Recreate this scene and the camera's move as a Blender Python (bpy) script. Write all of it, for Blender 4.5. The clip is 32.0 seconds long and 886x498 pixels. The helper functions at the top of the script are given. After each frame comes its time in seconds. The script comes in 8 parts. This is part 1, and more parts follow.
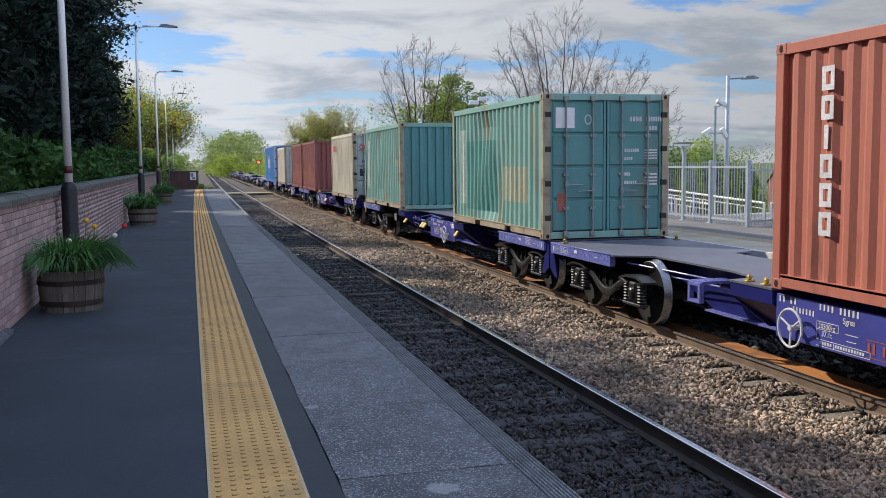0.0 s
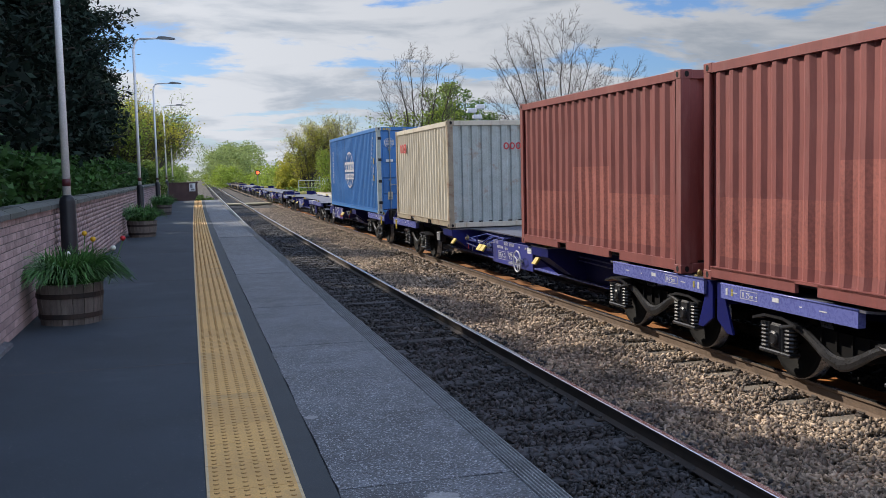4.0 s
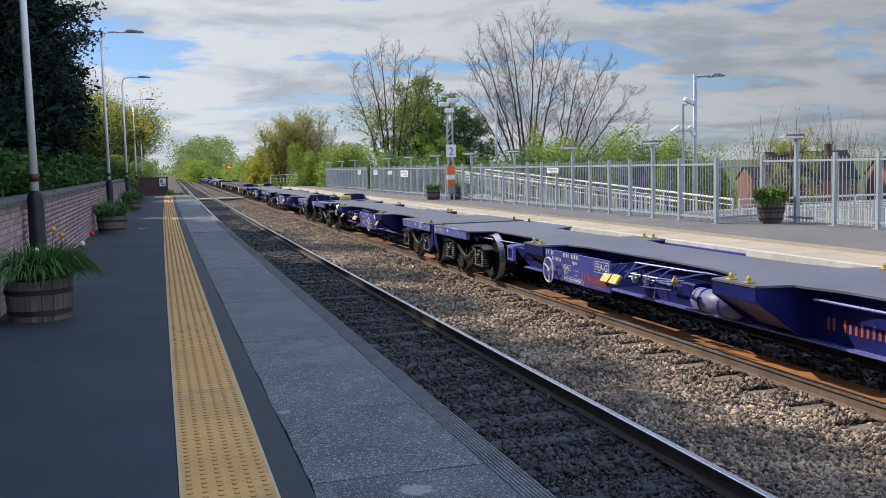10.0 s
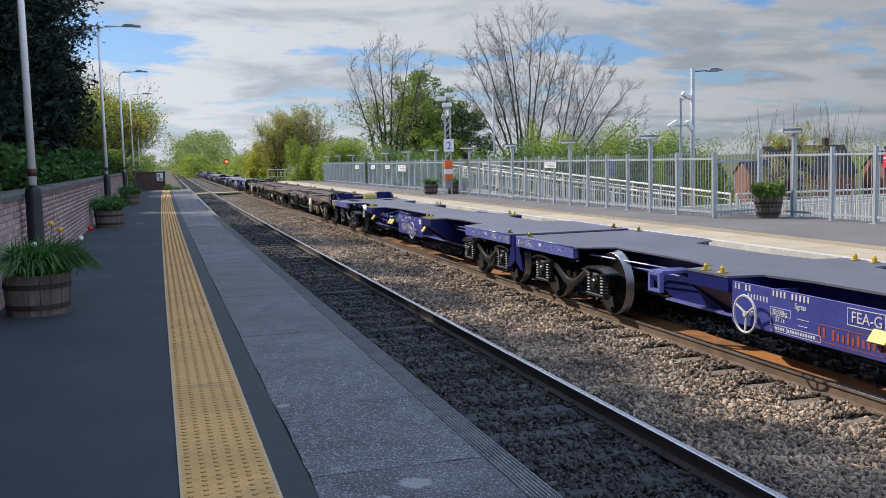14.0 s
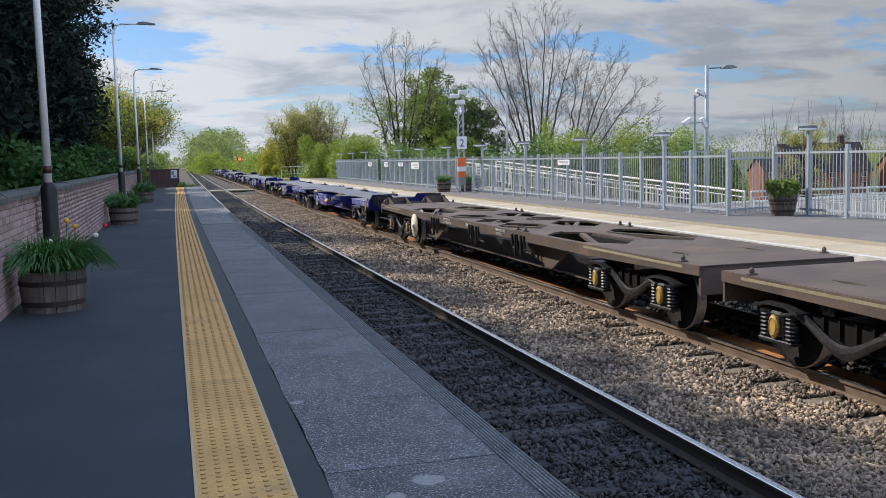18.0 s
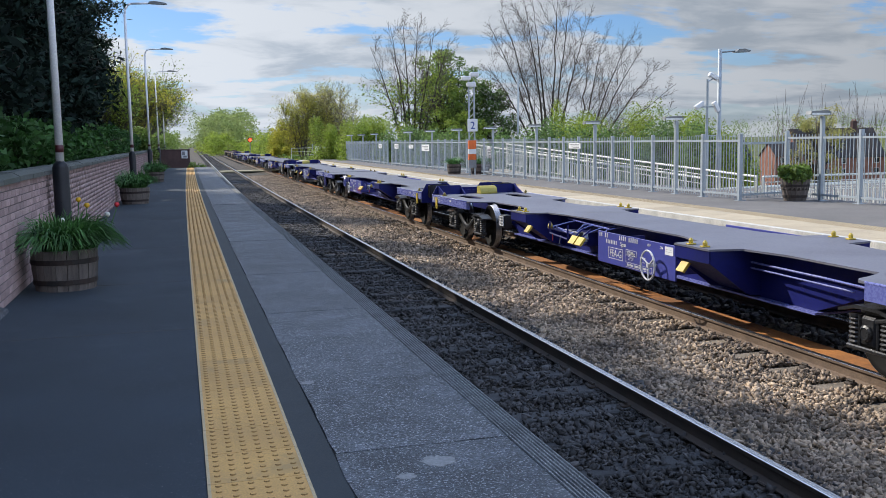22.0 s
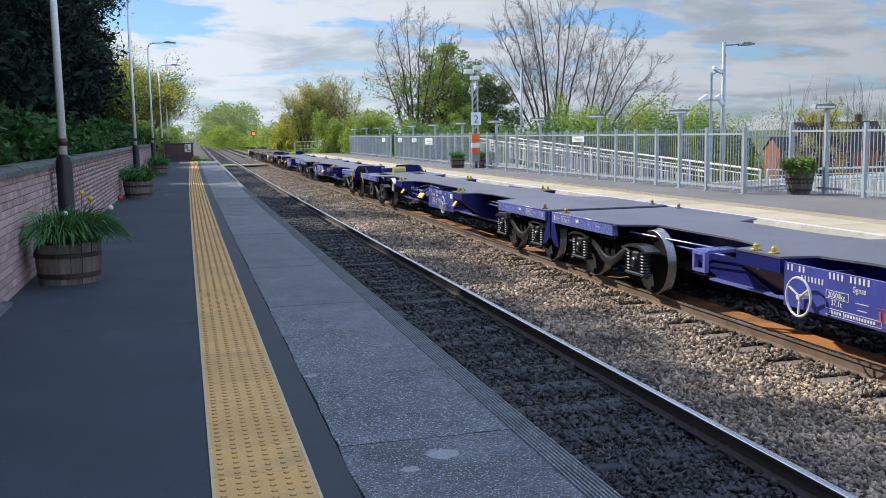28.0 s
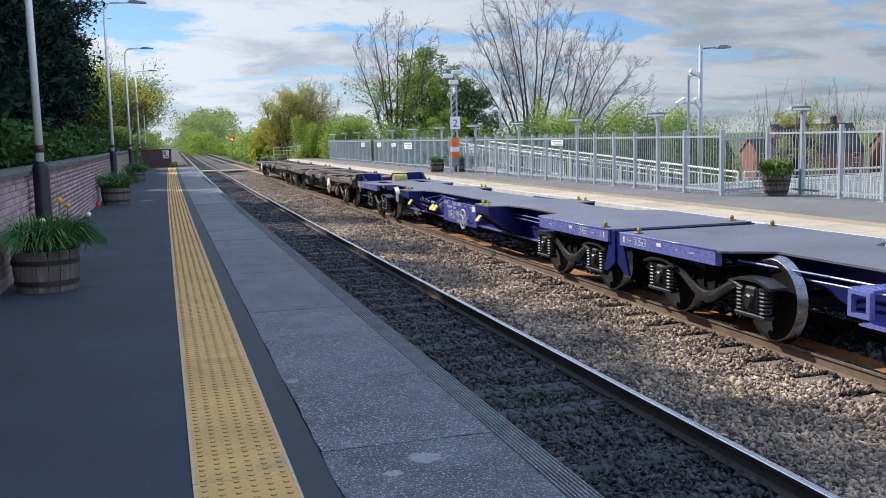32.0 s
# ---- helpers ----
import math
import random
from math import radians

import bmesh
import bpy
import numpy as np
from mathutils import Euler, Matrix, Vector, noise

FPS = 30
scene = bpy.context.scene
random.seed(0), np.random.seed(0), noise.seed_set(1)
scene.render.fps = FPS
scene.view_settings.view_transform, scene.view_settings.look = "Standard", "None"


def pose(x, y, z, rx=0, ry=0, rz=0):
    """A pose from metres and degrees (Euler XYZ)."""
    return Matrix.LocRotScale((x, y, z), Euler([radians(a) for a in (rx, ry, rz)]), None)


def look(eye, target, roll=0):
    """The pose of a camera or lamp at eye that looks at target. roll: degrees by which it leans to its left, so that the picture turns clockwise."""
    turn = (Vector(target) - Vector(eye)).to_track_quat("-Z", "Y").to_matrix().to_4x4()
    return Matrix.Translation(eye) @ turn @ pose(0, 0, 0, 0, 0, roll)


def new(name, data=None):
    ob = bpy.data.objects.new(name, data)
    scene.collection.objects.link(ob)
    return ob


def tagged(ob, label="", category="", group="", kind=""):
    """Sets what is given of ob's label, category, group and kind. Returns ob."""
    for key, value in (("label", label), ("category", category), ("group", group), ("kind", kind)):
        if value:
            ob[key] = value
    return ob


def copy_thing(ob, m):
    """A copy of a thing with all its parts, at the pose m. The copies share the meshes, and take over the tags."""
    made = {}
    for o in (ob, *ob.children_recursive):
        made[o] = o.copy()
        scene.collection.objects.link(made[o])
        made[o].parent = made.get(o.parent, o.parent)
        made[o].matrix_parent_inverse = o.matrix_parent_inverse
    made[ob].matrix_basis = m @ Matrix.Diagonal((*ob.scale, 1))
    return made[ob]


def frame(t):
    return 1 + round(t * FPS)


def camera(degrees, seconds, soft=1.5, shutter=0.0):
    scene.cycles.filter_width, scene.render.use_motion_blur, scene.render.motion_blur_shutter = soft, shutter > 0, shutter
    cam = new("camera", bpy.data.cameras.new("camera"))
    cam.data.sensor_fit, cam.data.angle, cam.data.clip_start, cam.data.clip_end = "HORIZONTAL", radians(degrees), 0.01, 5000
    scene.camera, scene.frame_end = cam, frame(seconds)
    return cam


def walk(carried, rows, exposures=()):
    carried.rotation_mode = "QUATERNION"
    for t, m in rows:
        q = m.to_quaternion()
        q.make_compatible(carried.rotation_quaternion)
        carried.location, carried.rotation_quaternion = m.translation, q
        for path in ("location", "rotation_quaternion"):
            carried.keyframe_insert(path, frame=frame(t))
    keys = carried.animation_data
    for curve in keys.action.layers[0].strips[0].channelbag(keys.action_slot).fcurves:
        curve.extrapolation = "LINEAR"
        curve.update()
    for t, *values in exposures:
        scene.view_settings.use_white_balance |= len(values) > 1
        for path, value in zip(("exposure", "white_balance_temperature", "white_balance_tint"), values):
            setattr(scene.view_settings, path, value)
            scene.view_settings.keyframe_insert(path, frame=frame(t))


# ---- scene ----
# Local frame: y runs along the line away from the eye, x to the far platform, z = 0 on the platforms.
RAIL = -0.92           # height of the rail tops
NEAR, FAR = 3.25, 7.257  # centre lines of the two tracks


def bend(y):
    """How far the slightly curved line has swung to the right, y metres on."""
    return 0.0001 * y * y if y < 60 else 0.36 + 0.012 * (y - 60)


# ---- camera ----
PATH = [
    (0, pose(-0.014, 0.017, 1.448, 84.858, 0.538, -14.986)),
    (0.5, pose(-0.011, 0.013, 1.448, 84.913, 0.669, -14.776)),
    (1, pose(-0.011, 0.018, 1.446, 85.044, 0.809, -14.673)),
    (1.5, pose(-0.011, 0.007, 1.455, 85.214, 0.913, -14.727)),
    (2, pose(-0.006, 0.009, 1.454, 85.296, 1.032, -14.819)),
    (2.5, pose(-0.009, 0.001, 1.456, 85.301, 1.071, -14.902)),
    (3, pose(-0.006, 0.016, 1.450, 85.289, 1.140, -14.968)),
    (3.5, pose(-0.001, 0.016, 1.449, 85.296, 1.197, -14.973)),
    (5.5, pose(0.003, -0.013, 1.454, 85.492, 1.686, -15.471)),
    (6, pose(0.005, -0.023, 1.456, 85.506, 1.680, -15.745)),
    (6.5, pose(0.007, -0.002, 1.451, 85.504, 1.590, -15.965)),
    (7, pose(0.003, -0.012, 1.453, 85.484, 1.436, -16.048)),
    (7.5, pose(0.002, -0.000, 1.449, 85.453, 1.322, -16.041)),
    (8, pose(-0.003, 0.011, 1.446, 85.390, 1.238, -16.044)),
    (8.5, pose(-0.003, -0.006, 1.450, 85.317, 1.237, -16.122)),
    (9, pose(-0.000, -0.000, 1.450, 85.174, 1.290, -16.278)),
    (9.5, pose(0.005, -0.005, 1.449, 85.037, 1.406, -16.471)),
    (10, pose(0.003, 0.000, 1.449, 84.933, 1.469, -16.696)),
    (10.5, pose(-0.001, -0.025, 1.454, 84.869, 1.468, -16.934)),
    (11, pose(-0.003, -0.018, 1.452, 84.852, 1.441, -17.129)),
    (11.5, pose(-0.002, -0.015, 1.453, 84.826, 1.393, -17.215)),
    (12, pose(-0.000, -0.006, 1.452, 84.743, 1.432, -17.187)),
    (12.5, pose(-0.003, -0.005, 1.451, 84.616, 1.477, -17.062)),
    (13, pose(-0.003, -0.004, 1.450, 84.535, 1.479, -16.948)),
    (13.5, pose(-0.004, 0.004, 1.448, 84.537, 1.475, -16.867)),
    (14, pose(-0.007, -0.012, 1.449, 84.601, 1.467, -16.846)),
    (14.5, pose(-0.009, -0.008, 1.450, 84.665, 1.428, -16.852)),
    (16.5, pose(-0.015, -0.022, 1.451, 84.641, 1.320, -16.311)),
    (17, pose(-0.009, -0.023, 1.450, 84.643, 1.389, -16.158)),
    (17.5, pose(-0.006, -0.014, 1.449, 84.571, 1.460, -16.062)),
    (18, pose(-0.010, -0.012, 1.449, 84.463, 1.462, -16.067)),
    (18.5, pose(-0.012, -0.005, 1.448, 84.352, 1.391, -16.125)),
    (19, pose(-0.011, 0.002, 1.445, 84.266, 1.352, -16.143)),
    (19.5, pose(-0.014, -0.009, 1.448, 84.183, 1.280, -16.091)),
    (20, pose(-0.012, -0.000, 1.447, 84.041, 1.246, -15.957)),
    (20.5, pose(-0.015, 0.009, 1.441, 83.842, 1.254, -15.778)),
    (21, pose(-0.020, 0.008, 1.441, 83.638, 1.167, -15.623)),
    (21.5, pose(-0.020, 0.003, 1.441, 83.525, 1.129, -15.514)),
    (22, pose(-0.021, -0.003, 1.443, 83.433, 1.014, -15.453)),
    (22.5, pose(-0.017, -0.001, 1.440, 83.398, 0.892, -15.423)),
    (23, pose(-0.018, 0.008, 1.440, 83.385, 0.764, -15.409)),
    (23.5, pose(-0.025, 0.009, 1.438, 83.369, 0.706, -15.380)),
    (24, pose(-0.025, 0.008, 1.440, 83.368, 0.677, -15.314)),
    (24.5, pose(-0.024, 0.009, 1.439, 83.420, 0.689, -15.196)),
    (25, pose(-0.024, 0.001, 1.440, 83.495, 0.737, -15.065)),
    (25.5, pose(-0.027, -0.002, 1.438, 83.586, 0.828, -14.951)),
    (27.5, pose(-0.023, 0.010, 1.437, 83.230, 1.012, -15.131)),
    (28, pose(-0.019, 0.010, 1.437, 83.065, 1.042, -15.253)),
    (28.5, pose(-0.020, 0.003, 1.438, 82.986, 1.031, -15.379)),
    (29, pose(-0.019, 0.006, 1.435, 82.970, 1.024, -15.476)),
    (29.5, pose(-0.014, 0.003, 1.438, 82.924, 1.019, -15.559)),
    (30, pose(-0.012, 0.012, 1.436, 82.865, 1.012, -15.668)),
    (30.5, pose(-0.018, 0.009, 1.435, 82.841, 1.034, -15.803)),
    (31, pose(-0.019, 0.004, 1.436, 82.907, 1.083, -15.980)),
    (31.5, pose(-0.020, 0.004, 1.434, 83.074, 1.215, -16.211)),
    (32, pose(-0.024, 0.001, 1.436, 83.295, 1.403, -16.496)),
]
cam = camera(49.97, 32.0, soft=0.5)
walk(cam, PATH, exposures=[(0.0, 0.03, 6320, 10), (10.0, 0.0, 6320, 10), (20.0, 0.04, 6230, 9), (24.0, 0.13, 6080, 8), (32.0, 0.21, 6080, 8)])

# ---- light ----
SUN_DIR = Vector((-0.64, 0.77, 0.0)).normalized()
SUN_EL = radians(37)


def make_world():
    w = bpy.data.worlds.new("sky")
    scene.world = w
    w.use_nodes = True
    nt = w.node_tree
    N, L = nt.nodes, nt.links
    N.clear()
    out = N.new("ShaderNodeOutputWorld")
    bg = N.new("ShaderNodeBackground")
    sky = N.new("ShaderNodeTexSky")
    sky.sky_type = "NISHITA"
    sky.sun_disc = False
    sky.sun_elevation = SUN_EL
    sky.sun_rotation = math.atan2(SUN_DIR.x, SUN_DIR.y)
    sky.air_density, sky.dust_density, sky.ozone_density = 1.0, 0.6, 1.5
    tc = N.new("ShaderNodeTexCoord")
    sep = N.new("ShaderNodeSeparateXYZ")
    L.new(tc.outputs["Generated"], sep.inputs[0])
    up = N.new("ShaderNodeMath")
    up.operation = "MAXIMUM"
    up.inputs[1].default_value = 0.0
    L.new(sep.outputs["Z"], up.inputs[0])
    add = N.new("ShaderNodeMath")
    add.operation = "ADD"
    add.inputs[1].default_value = 0.16
    L.new(up.outputs[0], add.inputs[0])
    com = N.new("ShaderNodeCombineXYZ")
    for i, ax in enumerate("XY"):
        d = N.new("ShaderNodeMath")
        d.operation = "DIVIDE"
        L.new(sep.outputs[ax], d.inputs[0])
        L.new(add.outputs[0], d.inputs[1])
        L.new(d.outputs[0], com.inputs[i])

    def clouds(scale, seed, lo, hi, rough=0.58, dist=0.5):
        mp = N.new("ShaderNodeMapping")
        mp.inputs["Location"].default_value = (seed, seed * 0.37, 0)
        mp.inputs["Rotation"].default_value = (0, 0, 0.45)
        mp.inputs["Scale"].default_value = (1.0, 1.25, 1.0)
        L.new(com.outputs[0], mp.inputs[0])
        n = N.new("ShaderNodeTexNoise")
        n.inputs["Scale"].default_value = scale
        n.inputs["Detail"].default_value = 12
        n.inputs["Roughness"].default_value = rough
        n.inputs["Distortion"].default_value = dist
        L.new(mp.outputs[0], n.inputs["Vector"])
        r = N.new("ShaderNodeMapRange")
        r.interpolation_type = "SMOOTHSTEP"
        r.inputs["From Min"].default_value, r.inputs["From Max"].default_value = lo, hi
        L.new(n.outputs["Fac"], r.inputs["Value"])
        return r.outputs[0]

    cover = clouds(1.5, 3.1, 0.40, 0.485, 0.58, 0.2)
    low = N.new("ShaderNodeMapRange")
    low.inputs["From Min"].default_value, low.inputs["From Max"].default_value = 0.0, 0.10
    low.inputs["To Min"].default_value, low.inputs["To Max"].default_value = 0.75, 0.0
    L.new(up.outputs[0], low.inputs["Value"])
    mx = N.new("ShaderNodeMath")
    mx.operation = "MAXIMUM"
    L.new(cover, mx.inputs[0])
    L.new(low.outputs[0], mx.inputs[1])
    cover = mx.outputs[0]
    shade = clouds(1.7, 8.4, 0.42, 0.66, 0.57, 0.3)
    # clouds are brighter towards the sun
    dot = N.new("ShaderNodeVectorMath")
    dot.operation = "DOT_PRODUCT"
    dot.inputs[1].default_value = (SUN_DIR.x, SUN_DIR.y, 0)
    L.new(tc.outputs["Generated"], dot.inputs[0])
    face = N.new("ShaderNodeMapRange")
    face.inputs["From Min"].default_value, face.inputs["From Max"].default_value = 0.05, 0.75
    face.inputs["To Min"].default_value, face.inputs["To Max"].default_value = 0.52, 1.02
    L.new(dot.outputs["Value"], face.inputs["Value"])
    # and white again where they face it from across the sky
    back = N.new("ShaderNodeMapRange")
    back.inputs["From Min"].default_value, back.inputs["From Max"].default_value = -0.1, -0.8
    back.inputs["To Min"].default_value, back.inputs["To Max"].default_value = 0.54, 1.5
    L.new(dot.outputs["Value"], back.inputs["Value"])
    turn = N.new("ShaderNodeMath")
    turn.operation = "MAXIMUM"
    L.new(face.outputs[0], turn.inputs[0])
    L.new(back.outputs[0], turn.inputs[1])
    tone = N.new("ShaderNodeMix")
    tone.data_type = "RGBA"
    L.new(shade, tone.inputs[0])
    tone.inputs[6].default_value = (7.1, 7.25, 7.6, 1)
    tone.inputs[7].default_value = (4.5, 4.95, 5.6, 1)
    # and overhead brighter than low down
    high = N.new("ShaderNodeMapRange")
    high.inputs["From Min"].default_value, high.inputs["From Max"].default_value = 0.22, 0.9
    high.inputs["To Min"].default_value, high.inputs["To Max"].default_value = 1.0, 2.0
    L.new(up.outputs[0], high.inputs["Value"])
    both = N.new("ShaderNodeMath")
    both.operation = "MULTIPLY"
    L.new(turn.outputs[0], both.inputs[0])
    L.new(high.outputs[0], both.inputs[1])
    lit = N.new("ShaderNodeVectorMath")
    lit.operation = "SCALE"
    veil = N.new("ShaderNodeMapRange")
    veil.inputs["From Min"].default_value, veil.inputs["From Max"].default_value = 0.30, 0.8
    L.new(up.outputs[0], veil.inputs["Value"])
    thin = N.new("ShaderNodeMix")
    thin.data_type = "RGBA"
    L.new(veil.outputs[0], thin.inputs[0])
    L.new(tone.outputs[2], thin.inputs[6])
    thin.inputs[7].default_value = (5.0, 6.5, 9.6, 1)
    L.new(thin.outputs[2], lit.inputs[0])
    L.new(both.outputs[0], lit.inputs["Scale"])
    blue = N.new("ShaderNodeMix")
    blue.data_type, blue.blend_type = "RGBA", "MULTIPLY"
    blue.inputs[0].default_value = 1.0
    blue.inputs[7].default_value = (0.62, 0.80, 1.12, 1)
    L.new(sky.outputs[0], blue.inputs[6])
    mix = N.new("ShaderNodeMix")
    mix.data_type = "RGBA"
    L.new(cover, mix.inputs[0])
    L.new(blue.outputs[2], mix.inputs[6])
    L.new(lit.outputs[0], mix.inputs[7])
    L.new(mix.outputs[2], bg.inputs[0])
    bg.inputs[1].default_value = 0.10
    L.new(bg.outputs[0], out.inputs[0])


make_world()
sun = new("sun", bpy.data.lights.new("sun", "SUN"))
sun.data.energy = 5.6
sun.data.color = (1.0, 0.89, 0.74)
sun.data.angle = radians(0.6)
toward = Vector((SUN_DIR.x * math.cos(SUN_EL), SUN_DIR.y * math.cos(SUN_EL), math.sin(SUN_EL)))
sun.matrix_world = look(toward * 60, (0, 0, 0))


# ---- materials ----
def mat(name, col, col2=None, rough=0.7, metal=0.0, scale=4.0, fine=60.0, bump=0.15, lo=0.35, hi=0.65,
        rand=0.0, island=0.0, stain=None, stain_scale=1.2, stain_lo=0.55, spec=0.5, stretch=(1, 1, 1), trans=0.0, grain=0.25, bumpdist=0.02, speck=None, speck_scale=150.0, speck_lo=0.64):
    """Base colour that drifts between two tones, fine grain, stains and relief."""
    m = bpy.data.materials.new(name)
    m.use_nodes = True
    nt = m.node_tree
    N, L = nt.nodes, nt.links
    b = N["Principled BSDF"]
    b.inputs["Roughness"].default_value = rough
    b.inputs["Metallic"].default_value = metal
    b.inputs["Specular IOR Level"].default_value = spec
    tc = N.new("ShaderNodeTexCoord")
    mp = N.new("ShaderNodeMapping")
    mp.inputs["Scale"].default_value = stretch
    L.new(tc.outputs["Object"], mp.inputs[0])
    vec = mp.outputs[0]
    if rand:
        oi = N.new("ShaderNodeObjectInfo")
        ad = N.new("ShaderNodeVectorMath")
        ad.operation = "ADD"
        sc = N.new("ShaderNodeMath")
        sc.operation = "MULTIPLY"
        sc.inputs[1].default_value = 37.0
        L.new(oi.outputs["Random"], sc.inputs[0])
        L.new(vec, ad.inputs[0])
        L.new(sc.outputs[0], ad.inputs[1])
        vec = ad.outputs[0]

    def nz(s, detail=6, rg=0.6):
        n = N.new("ShaderNodeTexNoise")
        n.inputs["Scale"].default_value = s
        n.inputs["Detail"].default_value = detail
        n.inputs["Roughness"].default_value = rg
        L.new(vec, n.inputs["Vector"])
        return n.outputs["Fac"]

    def rng(v, a, c, d=0.0, e=1.0):
        r = N.new("ShaderNodeMapRange")
        r.inputs["From Min"].default_value, r.inputs["From Max"].default_value = a, c
        r.inputs["To Min"].default_value, r.inputs["To Max"].default_value = d, e
        L.new(v, r.inputs["Value"])
        return r.outputs[0]

    def mixc(fac, a, c, blend="MIX"):
        x = N.new("ShaderNodeMix")
        x.data_type = "RGBA"
        x.blend_type = blend
        for i, v in ((0, fac), (6, a), (7, c)):
            if isinstance(v, (int, float)):
                x.inputs[i].default_value = v
            elif isinstance(v, tuple):
                x.inputs[i].default_value = (*v, 1)
            else:
                L.new(v, x.inputs[i])
        return x.outputs[2]

    col2 = col2 or tuple(c * 0.75 for c in col)
    c = mixc(rng(nz(scale), lo, hi), col, col2)
    f = nz(fine, 3, 0.7)
    if grain:
        c = mixc(1.0, c, mixc(rng(f, 0.3, 0.7), (1 - grain,) * 3, (1 + grain,) * 3), "MULTIPLY")
    if stain:
        c = mixc(rng(nz(stain_scale, 8, 0.7), stain_lo, stain_lo + 0.13, 0, 0.85), c, stain)
    if speck:
        c = mixc(rng(nz(speck_scale, 1, 0.5), speck_lo, speck_lo + 0.05), c, speck)
    if rand:
        c = mixc(1.0, c, mixc(oi.outputs["Random"], (1 - rand,) * 3, (1 + rand,) * 3), "MULTIPLY")
    if island:
        ge = N.new("ShaderNodeNewGeometry")
        c = mixc(1.0, c, mixc(ge.outputs["Random Per Island"], (1 - island,) * 3, (1 + island,) * 3), "MULTIPLY")
    L.new(c, b.inputs["Base Color"])
    L.new(rng(f, 0.2, 0.8, max(rough - 0.12, 0.03), min(rough + 0.12, 1)), b.inputs["Roughness"])
    if bump:
        bp = N.new("ShaderNodeBump")
        bp.inputs["Strength"].default_value = bump
        bp.inputs["Distance"].default_value = bumpdist
        L.new(f, bp.inputs["Height"])
        L.new(bp.outputs[0], b.inputs["Normal"])
    if trans:
        tr = N.new("ShaderNodeBsdfTranslucent")
        L.new(c, tr.inputs["Color"])
        ms = N.new("ShaderNodeMixShader")
        ms.inputs[0].default_value = trans
        L.new(b.outputs[0], ms.inputs[1])
        L.new(tr.outputs[0], ms.inputs[2])
        L.new(ms.outputs[0], N["Material Output"].inputs["Surface"])
    return m


def glow(name, col, strength):
    m = bpy.data.materials.new(name)
    m.use_nodes = True
    b = m.node_tree.nodes["Principled BSDF"]
    b.inputs["Base Color"].default_value = (*col, 1)
    b.inputs["Emission Color"].default_value = (*col, 1)
    b.inputs["Emission Strength"].default_value = strength
    return m


